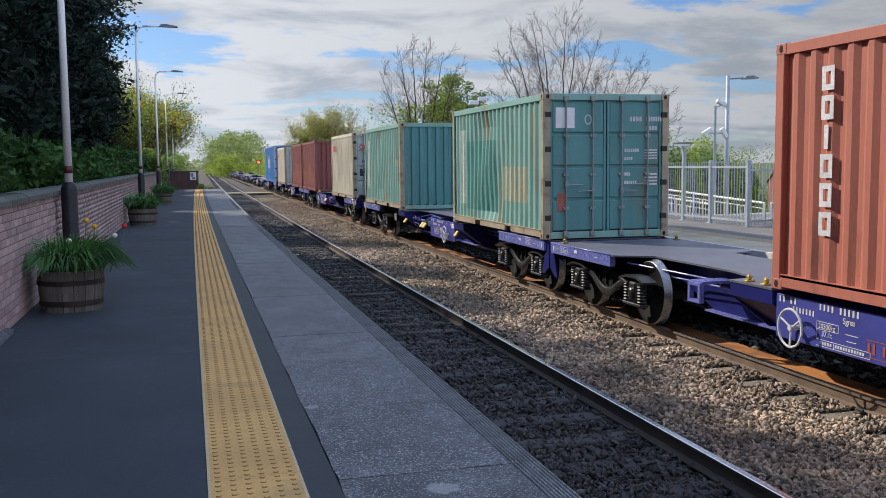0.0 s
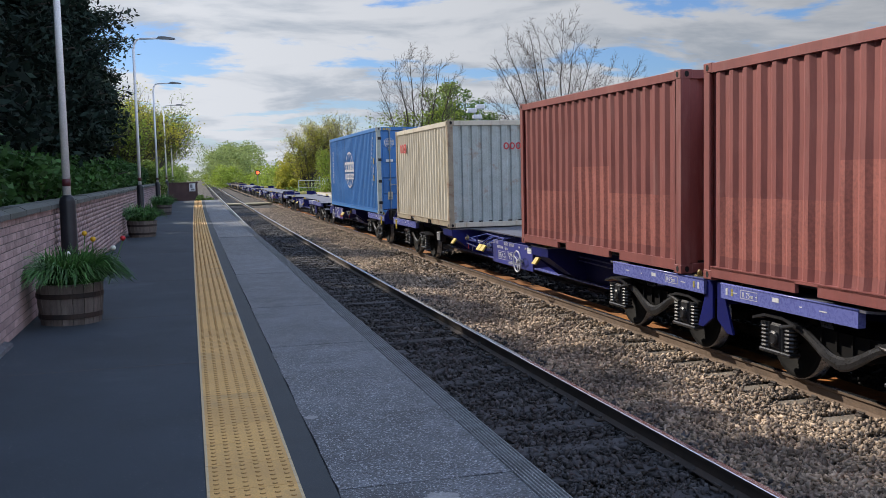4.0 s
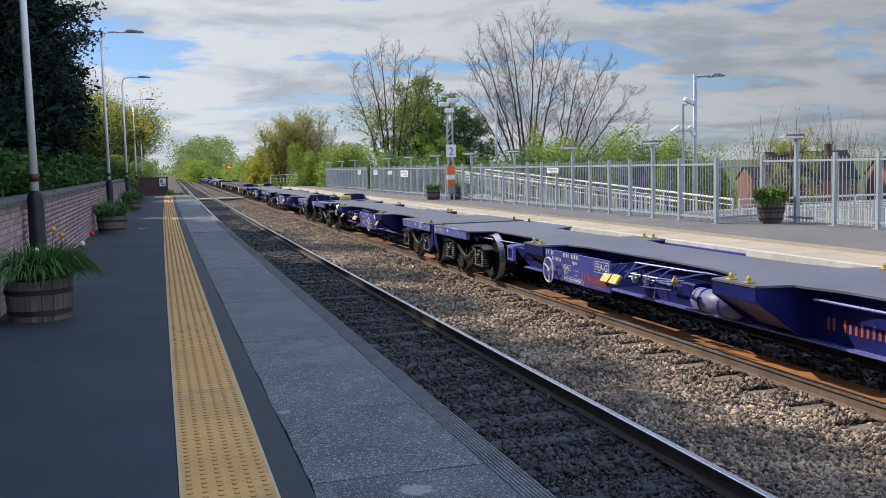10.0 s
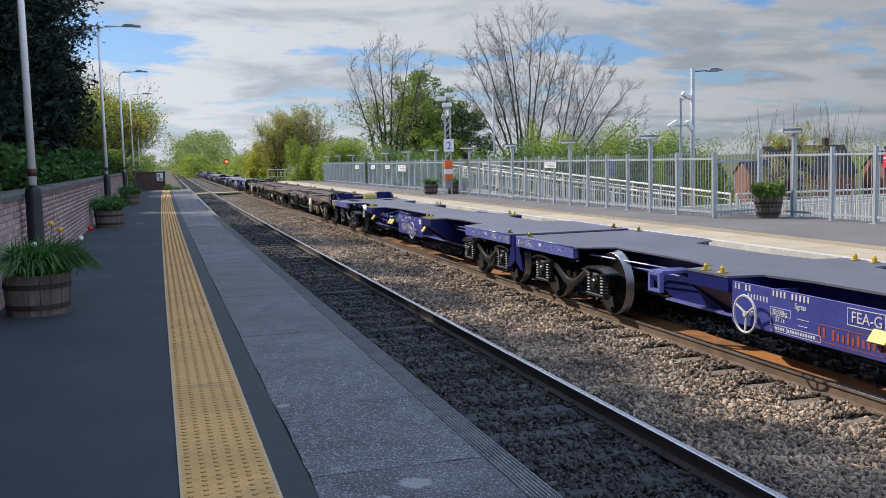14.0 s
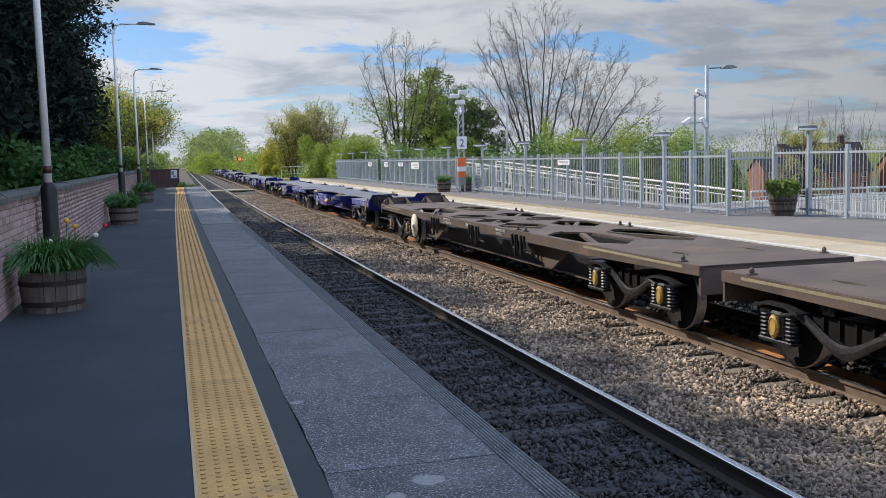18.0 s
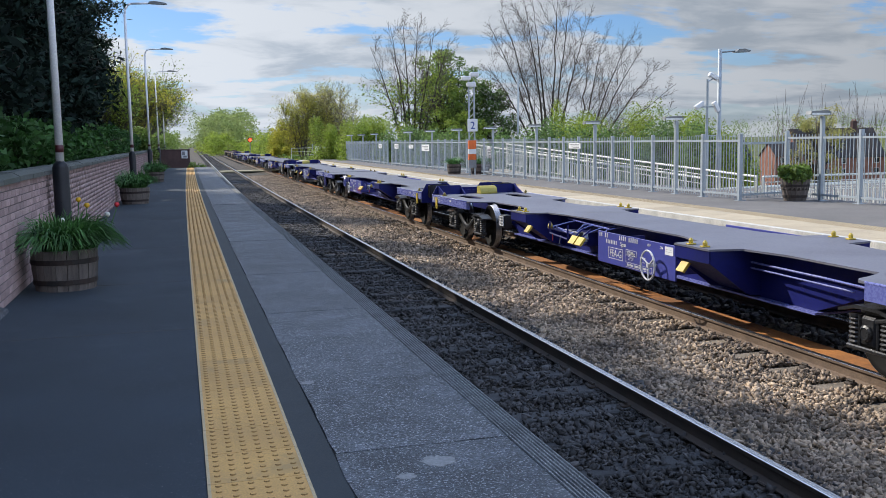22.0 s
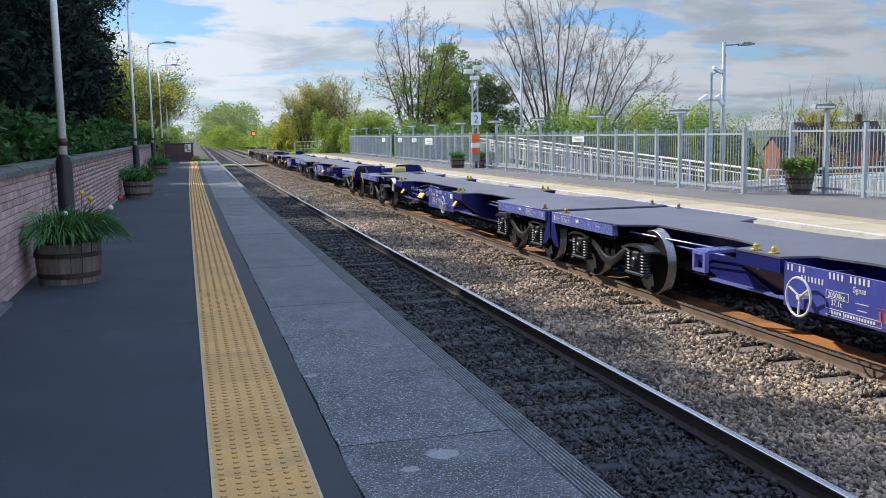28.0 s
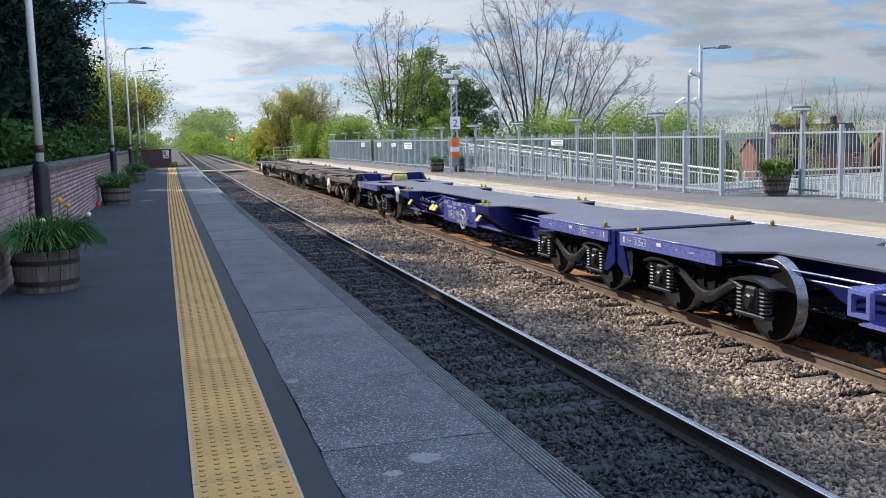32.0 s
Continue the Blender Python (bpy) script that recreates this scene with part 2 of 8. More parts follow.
M = dict(
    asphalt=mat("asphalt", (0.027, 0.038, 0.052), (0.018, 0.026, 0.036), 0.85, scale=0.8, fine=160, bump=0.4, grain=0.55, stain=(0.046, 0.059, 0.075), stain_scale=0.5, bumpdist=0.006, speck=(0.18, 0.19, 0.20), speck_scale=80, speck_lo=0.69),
    slab=mat("concrete_slab", (0.094, 0.102, 0.118), (0.028, 0.032, 0.039), 0.6, scale=3.2, fine=55, bump=1.0, grain=0.9, rand=0.16, stain=(0.135, 0.142, 0.157), stain_scale=1.6, bumpdist=0.010, lo=0.34, hi=0.66, speck=(0.34, 0.35, 0.37), speck_scale=95, speck_lo=0.605),
    sealant=mat("bitumen_strip", (0.022, 0.03, 0.037), (0.016, 0.022, 0.028), 0.7, scale=2, fine=120, bump=0.2, grain=0.3, bumpdist=0.005),
    # the near platform's asphalt painted lighter, for the sun on the far side
    asphalt_sunny=mat("sunlit_asphalt", (0.15, 0.14, 0.135), (0.115, 0.108, 0.105), 0.9, scale=0.7, fine=150, bump=0.25, grain=0.3, stain=(0.18, 0.165, 0.155), stain_scale=0.6, bumpdist=0.006),
    nosing=mat("ribbed_nosing", (0.17, 0.18, 0.19), (0.10, 0.105, 0.11), 0.6, scale=7, fine=120, grain=0.5, speck=(0.4, 0.41, 0.42), speck_scale=90),
    coping2=mat("pale_coping", (0.43, 0.36, 0.255), (0.35, 0.29, 0.205), 0.8, scale=1.2, fine=90, rand=0.10, stain=(0.30, 0.26, 0.2), stain_scale=1.5),
    white_line=mat("white_line_paint", (0.62, 0.60, 0.56), (0.46, 0.45, 0.42), 0.6, scale=3, stain=(0.36, 0.34, 0.3)),
    tactile=mat("buff_tactile", (0.60, 0.345, 0.105), (0.52, 0.30, 0.095), 0.7, scale=3, fine=120, rand=0.06, stain=(0.36, 0.24, 0.1), bump=0.1),
    # darker buff for the stud sides, shade painted into the colour
    tactile_stud=mat("shaded_stud_side", (0.33, 0.18, 0.055), (0.27, 0.15, 0.05), 0.7, scale=8),
    tactile_edge=mat("tactile_edge", (0.52, 0.40, 0.24), (0.44, 0.34, 0.2), 0.7, scale=6),
    riser=mat("platform_riser", (0.10, 0.09, 0.085), (0.06, 0.055, 0.05), 0.9, scale=2),
    ballast=mat("ballast_bed", (0.07, 0.058, 0.047), (0.03, 0.025, 0.021), 0.95, scale=6, fine=34, bump=1.0, grain=0.7, bumpdist=0.05),
    stone=mat("ballast_stone", (0.39, 0.298, 0.212), (0.15, 0.115, 0.09), 0.9, scale=1.0, fine=60, bump=0.12, bumpdist=0.003, grain=0.3, island=0.65),
    # ballast stone coloured dark for the shade on the near track and under wagons
    stone_dark=mat("shaded_stone", (0.070, 0.065, 0.066), (0.031, 0.029, 0.030), 0.8, scale=1.2, fine=60, bump=0.12, bumpdist=0.003, grain=0.3, island=0.65),
    sleeper=mat("sleeper", (0.056, 0.056, 0.060), (0.030, 0.030, 0.033), 0.9, scale=4, fine=70, rand=0.2, grain=0.4),
    # rusty rail sides: dark tone painted for shade, lighter brown for sun
    rail_side=mat("shaded_rusty_rail", (0.06, 0.043, 0.034), (0.04, 0.032, 0.028), 0.8, scale=3, fine=50),
    rail_lit=mat("sunlit_brown_rail", (0.16, 0.11, 0.076), (0.10, 0.068, 0.048), 0.8, scale=3, fine=50),
    rail_top=mat("polished_rail", (0.72, 0.74, 0.78), (0.6, 0.6, 0.62), 0.24, 1.0, scale=2, fine=30, bump=0.02, grain=0.06, stretch=(8, 0.3, 1)),
    # rust colour with sunlit orange and dark shaded patches painted in
    rust=mat("sunlit_rust", (0.40, 0.16, 0.04), (0.17, 0.075, 0.03), 0.9, scale=1.3, fine=40, lo=0.42, hi=0.66, stain=(0.09, 0.05, 0.03), stain_scale=0.7, stain_lo=0.52),
    brick=mat("red_brick", (0.45, 0.32, 0.31), (0.32, 0.228, 0.222), 0.9, scale=3, fine=70, bump=0.3, rand=0.22, island=0.22),
    mortar=mat("mortar", (0.15, 0.125, 0.12), (0.09, 0.078, 0.075), 0.95, scale=4),
    cap=mat("wall_coping", (0.12, 0.125, 0.12), (0.075, 0.085, 0.07), 0.9, scale=2, fine=60),
    post_white=mat("white_post", (0.86, 0.86, 0.87), (0.82, 0.82, 0.84), 0.25, scale=3, bump=0.02, grain=0.08),
    post_black=mat("black_collar", (0.012, 0.013, 0.017), (0.018, 0.019, 0.024), 0.35, spec=0.3, scale=4, bump=0.03, grain=0.1),
    post_red=mat("dark_red_band", (0.09, 0.015, 0.02), None, 0.5, bump=0.02),
    galv=mat("galvanised_steel", (0.37, 0.415, 0.46), (0.30, 0.34, 0.38), 0.5, 0.1, scale=5, bump=0.03, grain=0.1),
    galv_dark=mat("grey_lamp_housing", (0.22, 0.23, 0.24), (0.17, 0.18, 0.19), 0.5, 0.3, scale=5, bump=0.03),
    rail_white=mat("cream_railing", (0.74, 0.73, 0.66), (0.66, 0.65, 0.58), 0.55, scale=4, bump=0.02, grain=0.06),
    sign_white=mat("white_sign", (0.74, 0.75, 0.77), (0.68, 0.69, 0.71), 0.5, scale=4, bump=0.0, grain=0.04),
    sign_blue=mat("blue_print", (0.03, 0.06, 0.3), None, 0.5, bump=0),
    sign_grey=mat("grey_print", (0.25, 0.26, 0.28), None, 0.6, bump=0),
    sign_red=mat("red_sign", (0.62, 0.04, 0.06), None, 0.5, bump=0),
    orange=mat("orange_panel", (0.75, 0.16, 0.03), None, 0.6, bump=0),
    barrel=mat("oak_staves", (0.165, 0.14, 0.127), (0.095, 0.08, 0.072), 0.85, scale=3, fine=60, stretch=(6, 6, 0.6), rand=0.2),
    hoop=mat("iron_hoop", (0.03, 0.028, 0.028), (0.05, 0.035, 0.03), 0.6, 0.5, scale=6),
    soil=mat("soil", (0.035, 0.025, 0.02), None, 0.95),
    blade=mat("green_blade", (0.115, 0.255, 0.07), (0.07, 0.17, 0.05), 0.4, scale=6, island=0.5, trans=0.35, bump=0),
    petal_yellow=mat("yellow_petal", (0.75, 0.42, 0.02), None, 0.6, bump=0),
    petal_red=mat("red_petal", (0.5, 0.02, 0.03), None, 0.6, bump=0),
    petal_white=mat("white_petal", (0.7, 0.7, 0.62), None, 0.6, bump=0),
    conifer=mat("conifer_needles", (0.022, 0.040, 0.031), (0.012, 0.021, 0.017), 0.85, spec=0.15, scale=0.5, island=0.7, bump=0, grain=0.1, trans=0.06),
    ivy=mat("ivy_leaf", (0.065, 0.155, 0.035), (0.035, 0.085, 0.025), 0.65, spec=0.25, scale=0.8, island=0.5, bump=0, grain=0.1, trans=0.25),
    spring=mat("spring_leaf", (0.30, 0.38, 0.05), (0.20, 0.28, 0.04), 0.6, scale=0.4, island=0.4, bump=0, grain=0.1, trans=0.45),
    yellow_leaf=mat("yellow_green_leaf", (0.46, 0.42, 0.05), (0.33, 0.34, 0.045), 0.6, scale=0.3, island=0.4, bump=0, grain=0.1, trans=0.45),
    green_leaf=mat("mid_green_leaf", (0.22, 0.31, 0.06), (0.13, 0.20, 0.045), 0.6, scale=0.4, island=0.45, bump=0, grain=0.1, trans=0.42),
    dark_leaf=mat("ivy_green_leaf", (0.17, 0.26, 0.075), (0.10, 0.175, 0.055), 0.5, scale=0.4, island=0.5, bump=0, grain=0.1, trans=0.5),
    olive=mat("olive_catkins", (0.46, 0.44, 0.13), (0.36, 0.35, 0.12), 0.8, scale=0.3, island=0.4, bump=0, grain=0.1, trans=0.55),
    blossom=mat("white_blossom", (0.55, 0.56, 0.48), None, 0.7, island=0.2, bump=0, trans=0.3),
    bark=mat("bark", (0.075, 0.062, 0.052), (0.045, 0.038, 0.033), 0.95, scale=3, fine=30),
    twig=mat("bare_twigs", (0.115, 0.09, 0.075), (0.075, 0.06, 0.05), 0.95, scale=2),
    holly=mat("evergreen_leaf", (0.022, 0.042, 0.022), (0.014, 0.026, 0.016), 0.5, spec=0.3, scale=0.6, island=0.6, bump=0, grain=0.1, trans=0.08),
    # green leaf paled for distance, haze put into the colour
    hazy=mat("haze_paled_leaf", (0.33, 0.40, 0.13), (0.20, 0.26, 0.10), 0.8, scale=0.05, island=0.35, bump=0, grain=0.1, trans=0.45),
    grass=mat("rough_grass", (0.085, 0.105, 0.03), (0.05, 0.055, 0.022), 0.95, scale=0.15, fine=3, bump=0.6, bumpdist=0.2),
    wagon_blue=mat("wagon_blue", (0.008, 0.012, 0.135), (0.005, 0.008, 0.085), 0.52, spec=0.22, scale=1.2, fine=20, bump=0.02, grain=0.12, stain=(0.010, 0.012, 0.05), stain_scale=1.0),
    tank=mat("tank_lavender", (0.17, 0.175, 0.30), (0.12, 0.125, 0.24), 0.5, scale=3, bump=0.02),
    sleeper_brown=mat("stained_sleeper", (0.20, 0.165, 0.13), (0.12, 0.10, 0.08), 0.9, scale=4, fine=70, rand=0.25, grain=0.4),
    deck=mat("deck_grey_blue", (0.135, 0.138, 0.175), (0.10, 0.10, 0.13), 0.45, scale=0.8, fine=40, bump=0.06, grain=0.15, rand=0.15, stain=(0.085, 0.08, 0.09), stain_scale=0.7),
    sole=mat("sole_bar_violet", (0.145, 0.165, 0.44), (0.12, 0.135, 0.37), 0.28, scale=0.8, fine=30, bump=0.02, grain=0.06, stain=(0.13, 0.135, 0.30), stain_scale=1.4, stain_lo=0.6),
    panel=mat("data_panel_violet", (0.052, 0.060, 0.30), (0.038, 0.045, 0.22), 0.45, scale=1.2, fine=30, bump=0.02, grain=0.1, rand=0.12, stain=(0.05, 0.05, 0.15), stain_scale=1.6),
    brown_deck=mat("brown_frame", (0.105, 0.074, 0.060), (0.062, 0.045, 0.038), 0.7, scale=1.0, fine=30, bump=0.1, stain=(0.15, 0.095, 0.065), stain_scale=0.8),
    black=mat("black_steel", (0.011, 0.011, 0.013), (0.018, 0.017, 0.018), 0.5, 0.2, scale=3, bump=0.05),
    bogie=mat("bogie_black", (0.050, 0.050, 0.054), (0.024, 0.024, 0.026), 0.32, 0.3, scale=5, fine=50, bump=0.06),
    wheel=mat("wheel_black", (0.006, 0.006, 0.007), (0.010, 0.0095, 0.0095), 0.7, 0.0, spec=0.15, scale=5, fine=50, bump=0.04),
    steel=mat("worn_steel", (0.4, 0.4, 0.42), (0.28, 0.27, 0.27), 0.35, 0.9, scale=6, bump=0.04),
    tread=mat("wheel_tread", (0.36, 0.36, 0.39), None, 0.3, 1.0, scale=6, bump=0.0, grain=0.05),
    yellow=mat("yellow_paint", (0.55, 0.40, 0.04), (0.42, 0.31, 0.035), 0.5, scale=5, bump=0.02),
    box_yellow=mat("olive_yellow_paint", (0.40, 0.34, 0.06), (0.33, 0.28, 0.05), 0.5, scale=4, bump=0.02),
    brass=mat("dull_brass", (0.30, 0.22, 0.05), (0.16, 0.12, 0.04), 0.5, 0.3, scale=8),
    ochre=mat("ochre_axlebox", (0.50, 0.31, 0.07), (0.36, 0.21, 0.05), 0.6, scale=6),
    white_paint=mat("white_lettering", (0.62, 0.62, 0.64), None, 0.6, bump=0),
    orange_paint=mat("orange_lettering", (0.36, 0.075, 0.035), None, 0.6, bump=0),
    cream_disc=mat("cream_disc", (0.6, 0.54, 0.40), (0.5, 0.44, 0.32), 0.6, scale=5, bump=0.02),
    c_teal=mat("teal_container", (0.09, 0.255, 0.26), (0.07, 0.205, 0.215), 0.55, scale=0.7, fine=25, bump=0.04, grain=0.1, stain=(0.17, 0.15, 0.09), stain_scale=0.9, stretch=(2.5, 2.5, 0.45)),
    c_teal_mid=mat("repainted_teal", (0.12, 0.34, 0.31), (0.095, 0.27, 0.25), 0.5, scale=0.9, fine=25, bump=0.04, grain=0.12, stain=(0.10, 0.13, 0.10), stain_scale=1.2, stretch=(2.5, 2.5, 0.45)),
    c_teal_pale=mat("faded_teal_container", (0.215, 0.41, 0.37), (0.17, 0.345, 0.31), 0.6, scale=0.6, fine=25, bump=0.04, grain=0.1, stain=(0.31, 0.20, 0.10), stain_scale=1.1, stain_lo=0.53, stretch=(2.5, 2.5, 0.35)),
    c_red=mat("red_oxide_container", (0.42, 0.135, 0.09), (0.35, 0.11, 0.075), 0.6, scale=0.8, fine=25, bump=0.04, grain=0.1, stain=(0.2, 0.07, 0.05), stretch=(2.5, 2.5, 0.45)),
    c_brown=mat("maroon_container", (0.25, 0.075, 0.066), (0.19, 0.056, 0.052), 0.6, scale=0.8, fine=25, bump=0.04, grain=0.1, stain=(0.26, 0.11, 0.10), stain_scale=0.9, stretch=(2.5, 2.5, 0.45)),
    c_cream=mat("cream_container", (0.64, 0.59, 0.48), (0.56, 0.51, 0.41), 0.6, scale=0.8, fine=25, bump=0.04, grain=0.08, stain=(0.37, 0.30, 0.19), stain_scale=1.2, stain_lo=0.54, stretch=(2.5, 2.5, 0.35)),
    c_blue=mat("blue_container", (0.05, 0.20, 0.52), (0.042, 0.165, 0.45), 0.5, scale=0.8, fine=25, bump=0.03, grain=0.08, stain=(0.04, 0.13, 0.3), stain_scale=0.8, stretch=(2.5, 2.5, 0.45)),
    c_frame=mat("buff_corner_post", (0.36, 0.31, 0.22), (0.27, 0.22, 0.16), 0.65, scale=3, stain=(0.2, 0.09, 0.05), stain_scale=3),
    c_grey=mat("grey_blue_corner_post", (0.44, 0.49, 0.48), (0.35, 0.39, 0.37), 0.6, scale=3, stain=(0.3, 0.2, 0.14), stain_scale=2.4),
    c_patch=mat("beige_repair_paint", (0.40, 0.42, 0.30), (0.33, 0.38, 0.29), 0.65, scale=1.5, fine=25, bump=0.04, stain=(0.36, 0.24, 0.12), stretch=(2.5, 2.5, 0.45)),
    c_white=mat("worn_white_lettering", (0.55, 0.60, 0.57), (0.36, 0.48, 0.44), 0.65, scale=6, fine=25, bump=0.04),
    c_scrape=mat("bright_red_scrape", (0.33, 0.105, 0.085), (0.25, 0.078, 0.066), 0.65, scale=1.5, fine=25, bump=0.04),
    c_dark=mat("dark_maroon_repaint", (0.125, 0.055, 0.055), (0.10, 0.045, 0.048), 0.65, scale=2.0, fine=25, bump=0.04),
    tactile_pale=mat("pale_tactile", (0.40, 0.325, 0.21), (0.34, 0.275, 0.18), 0.75, scale=3, fine=120, rand=0.06),
    pale_stud=mat("pale_stud", (0.36, 0.27, 0.155), (0.30, 0.23, 0.13), 0.75, scale=6),
    hole=mat("dark_hole", (0.008, 0.008, 0.008), None, 0.9, bump=0),
    rod=mat("lock_rod", (0.26, 0.3, 0.31), (0.2, 0.22, 0.23), 0.5, 0.3, scale=8),
    red_paint=mat("red_lettering", (0.62, 0.05, 0.06), None, 0.6, bump=0),
    dark_paint=mat("dark_lettering", (0.04, 0.045, 0.06), None, 0.6, bump=0),
    # brick darkened to give the platform end wall its tree shade
    dark_brick=mat("dark_shaded_brick", (0.095, 0.055, 0.052), (0.065, 0.04, 0.038), 0.9, scale=2, fine=20),
    house_brick=mat("house_brick", (0.27, 0.125, 0.085), (0.21, 0.095, 0.068), 0.9, scale=1, fine=12),
    roof=mat("slate_roof", (0.05, 0.042, 0.042), (0.035, 0.03, 0.03), 0.8, scale=1, fine=10),
    glass=mat("window_glass", (0.02, 0.025, 0.03), None, 0.08, bump=0),
    boards=mat("crossing_boards", (0.30, 0.26, 0.17), (0.22, 0.2, 0.12), 0.9, scale=2, fine=30, rand=0.15),
    blob=mat("pale_patch", (0.30, 0.30, 0.30), (0.22, 0.22, 0.22), 0.8, scale=20),
    lamp_glass=mat("lamp_lens", (0.78, 0.80, 0.80), None, 0.2, bump=0),
    signal_red=glow("red_signal_light", (1.0, 0.06, 0.02), 6.0),
)


# ---- mesh helpers ----
def link(name, bm, material, parent=None, smooth=False):
    me = bpy.data.meshes.new(name)
    bmesh.ops.recalc_face_normals(bm, faces=bm.faces)
    bm.to_mesh(me)
    bm.free()
    for m in (material if isinstance(material, (list, tuple)) else (material,)):
        me.materials.append(m)
    if smooth:
        me.polygons.foreach_set("use_smooth", [True] * len(me.polygons))
    ob = new(name, me)
    ob.parent = parent
    return ob


def part(name, bm, material, parent, label="", smooth=False):
    ob = link(name, bm, material, parent, smooth)
    return tagged(ob, label) if label else ob


def thing(name, label, category, group="", kind="", at=None):
    ob = new(name)
    ob.empty_display_size = 0.2
    if at:
        ob.matrix_basis = at
    return tagged(ob, label, category, group, kind)


def raw(name, verts, faces, material, parent=None, smooth=False):
    """Mesh from numpy arrays: verts (n, 3), faces (m, k)."""
    verts, faces = np.asarray(verts, float), np.asarray(faces, int)
    me = bpy.data.meshes.new(name)
    m, k = faces.shape
    me.vertices.add(len(verts))
    me.vertices.foreach_set("co", verts.ravel())
    me.loops.add(m * k)
    me.loops.foreach_set("vertex_index", faces.ravel())
    me.polygons.add(m)
    me.polygons.foreach_set("loop_start", np.arange(m) * k)
    me.polygons.foreach_set("loop_total", np.full(m, k))
    if smooth:
        me.polygons.foreach_set("use_smooth", [True] * m)
    me.update(calc_edges=True)
    me.materials.append(material)
    ob = new(name, me)
    ob.parent = parent
    return ob


def box(bm, x0, x1, y0, y1, z0, z1, bevel=0.0, m=None, mi=0):
    vs = [bm.verts.new((x, y, z)) for x in (x0, x1) for y in (y0, y1) for z in (z0, z1)]
    fs = [bm.faces.new([vs[i] for i in q]) for q in ((0, 1, 3, 2), (4, 6, 7, 5), (0, 4, 5, 1), (2, 3, 7, 6), (0, 2, 6, 4), (1, 5, 7, 3))]
    for f in fs:
        f.material_index = mi
    if bevel:
        es = list({e for f in fs for e in f.edges})
        r = bmesh.ops.bevel(bm, geom=es, offset=bevel, segments=1, affect="EDGES")
        vs = list({v for f in r["faces"] for v in f.verts} | {v for v in vs if v.is_valid})
    if m is not None:
        bmesh.ops.transform(bm, matrix=m, verts=vs)
    return vs


def tube(bm, a, b, r0, r1=None, n=10, caps=True):
    a, b = Vector(a), Vector(b)
    r1 = r0 if r1 is None else r1
    q = (b - a).to_track_quat("Z", "Y")
    ra = [bm.verts.new(a + q @ Vector((math.cos(6.2832 * i / n) * r0, math.sin(6.2832 * i / n) * r0, 0))) for i in range(n)]
    rb = [bm.verts.new(b + q @ Vector((math.cos(6.2832 * i / n) * r1, math.sin(6.2832 * i / n) * r1, 0))) for i in range(n)]
    for i in range(n):
        bm.faces.new((ra[i], ra[(i + 1) % n], rb[(i + 1) % n], rb[i]))
    if caps:
        bm.faces.new(ra[::-1])
        bm.faces.new(rb)
    return ra + rb


def pipe(bm, pts, r, n=6):
    for a, b in zip(pts, pts[1:]):
        tube(bm, a, b, r, n=n)


def lathe(bm, prof, n=20, c=(0, 0, 0), axis="z"):
    """Turned shape from (radius, height) pairs."""
    rings = []
    for r, h in prof:
        ring = []
        for i in range(n):
            a = 6.283185 * i / n
            p = (math.cos(a) * r, math.sin(a) * r, h)
            if axis == "x":
                p = (h, p[0], p[1])
            ring.append(bm.verts.new((c[0] + p[0], c[1] + p[1], c[2] + p[2])))
        rings.append(ring)
    for p, q in zip(rings, rings[1:]):
        for i in range(n):
            bm.faces.new((p[i], p[(i + 1) % n], q[(i + 1) % n], q[i]))
    bm.faces.new(rings[0][::-1])
    bm.faces.new(rings[-1])


def prism(bm, pts, x0, x1, axis="x"):
    """Polygon (u, v) drawn out from x0 to x1 along an axis."""
    def at(p, w):
        return {"x": (w, p[0], p[1]), "y": (p[0], w, p[1]), "z": (p[0], p[1], w)}[axis]
    a = [bm.verts.new(at(p, x0)) for p in pts]
    b = [bm.verts.new(at(p, x1)) for p in pts]
    n = len(pts)
    bm.faces.new(a)
    bm.faces.new(b[::-1])
    for i in range(n):
        bm.faces.new((a[i], b[i], b[(i + 1) % n], a[(i + 1) % n]))


def strip(bm, prof, ys, closed=False, mi=0, off=0.0):
    """Sweeps an (x, z) profile along the curved line."""
    rows = [[bm.verts.new((x + bend(y) + off, y, z)) for x, z in prof] for y in ys]
    n = len(prof)
    for a, b in zip(rows, rows[1:]):
        for i in range(n if closed else n - 1):
            bm.faces.new((a[i], a[(i + 1) % n], b[(i + 1) % n], b[i])).material_index = mi
    if closed:
        bm.faces.new(rows[0])
        bm.faces.new(rows[-1][::-1])


def steps(a, b, d):
    n = max(1, round((b - a) / d))
    return [a + (b - a) * i / n for i in range(n + 1)]


def words(s, size, m, material, parent, name="lettering", depth=0.002, align="LEFT"):
    """Letters of the built-in font as a mesh; m places them in their thing."""
    cu = bpy.data.curves.new(name, "FONT")
    cu.body, cu.size, cu.extrude, cu.align_x = s, size, depth, align
    tmp = bpy.data.objects.new(name, cu)
    me = bpy.data.meshes.new_from_object(tmp)
    bpy.data.objects.remove(tmp)
    me.materials.clear()
    me.materials.append(material)
    ob = new(name, me)
    ob.parent = parent
    ob.matrix_basis = m
    return ob


def hollow(u0, u1, z0, z1, w):
    """The four sides of an open block."""
    return [(u0, u1, z0, z0 + w), (u0, u1, z1 - w, z1), (u0, u0 + w, z0 + w, z1 - w), (u1 - w, u1, z0 + w, z1 - w)]


# lettering on a side that faces the near platform, and on an end that faces along the line
SIDE = Matrix(((0, 0, -1, 0), (-1, 0, 0, 0), (0, 1, 0, 0), (0, 0, 0, 1)))
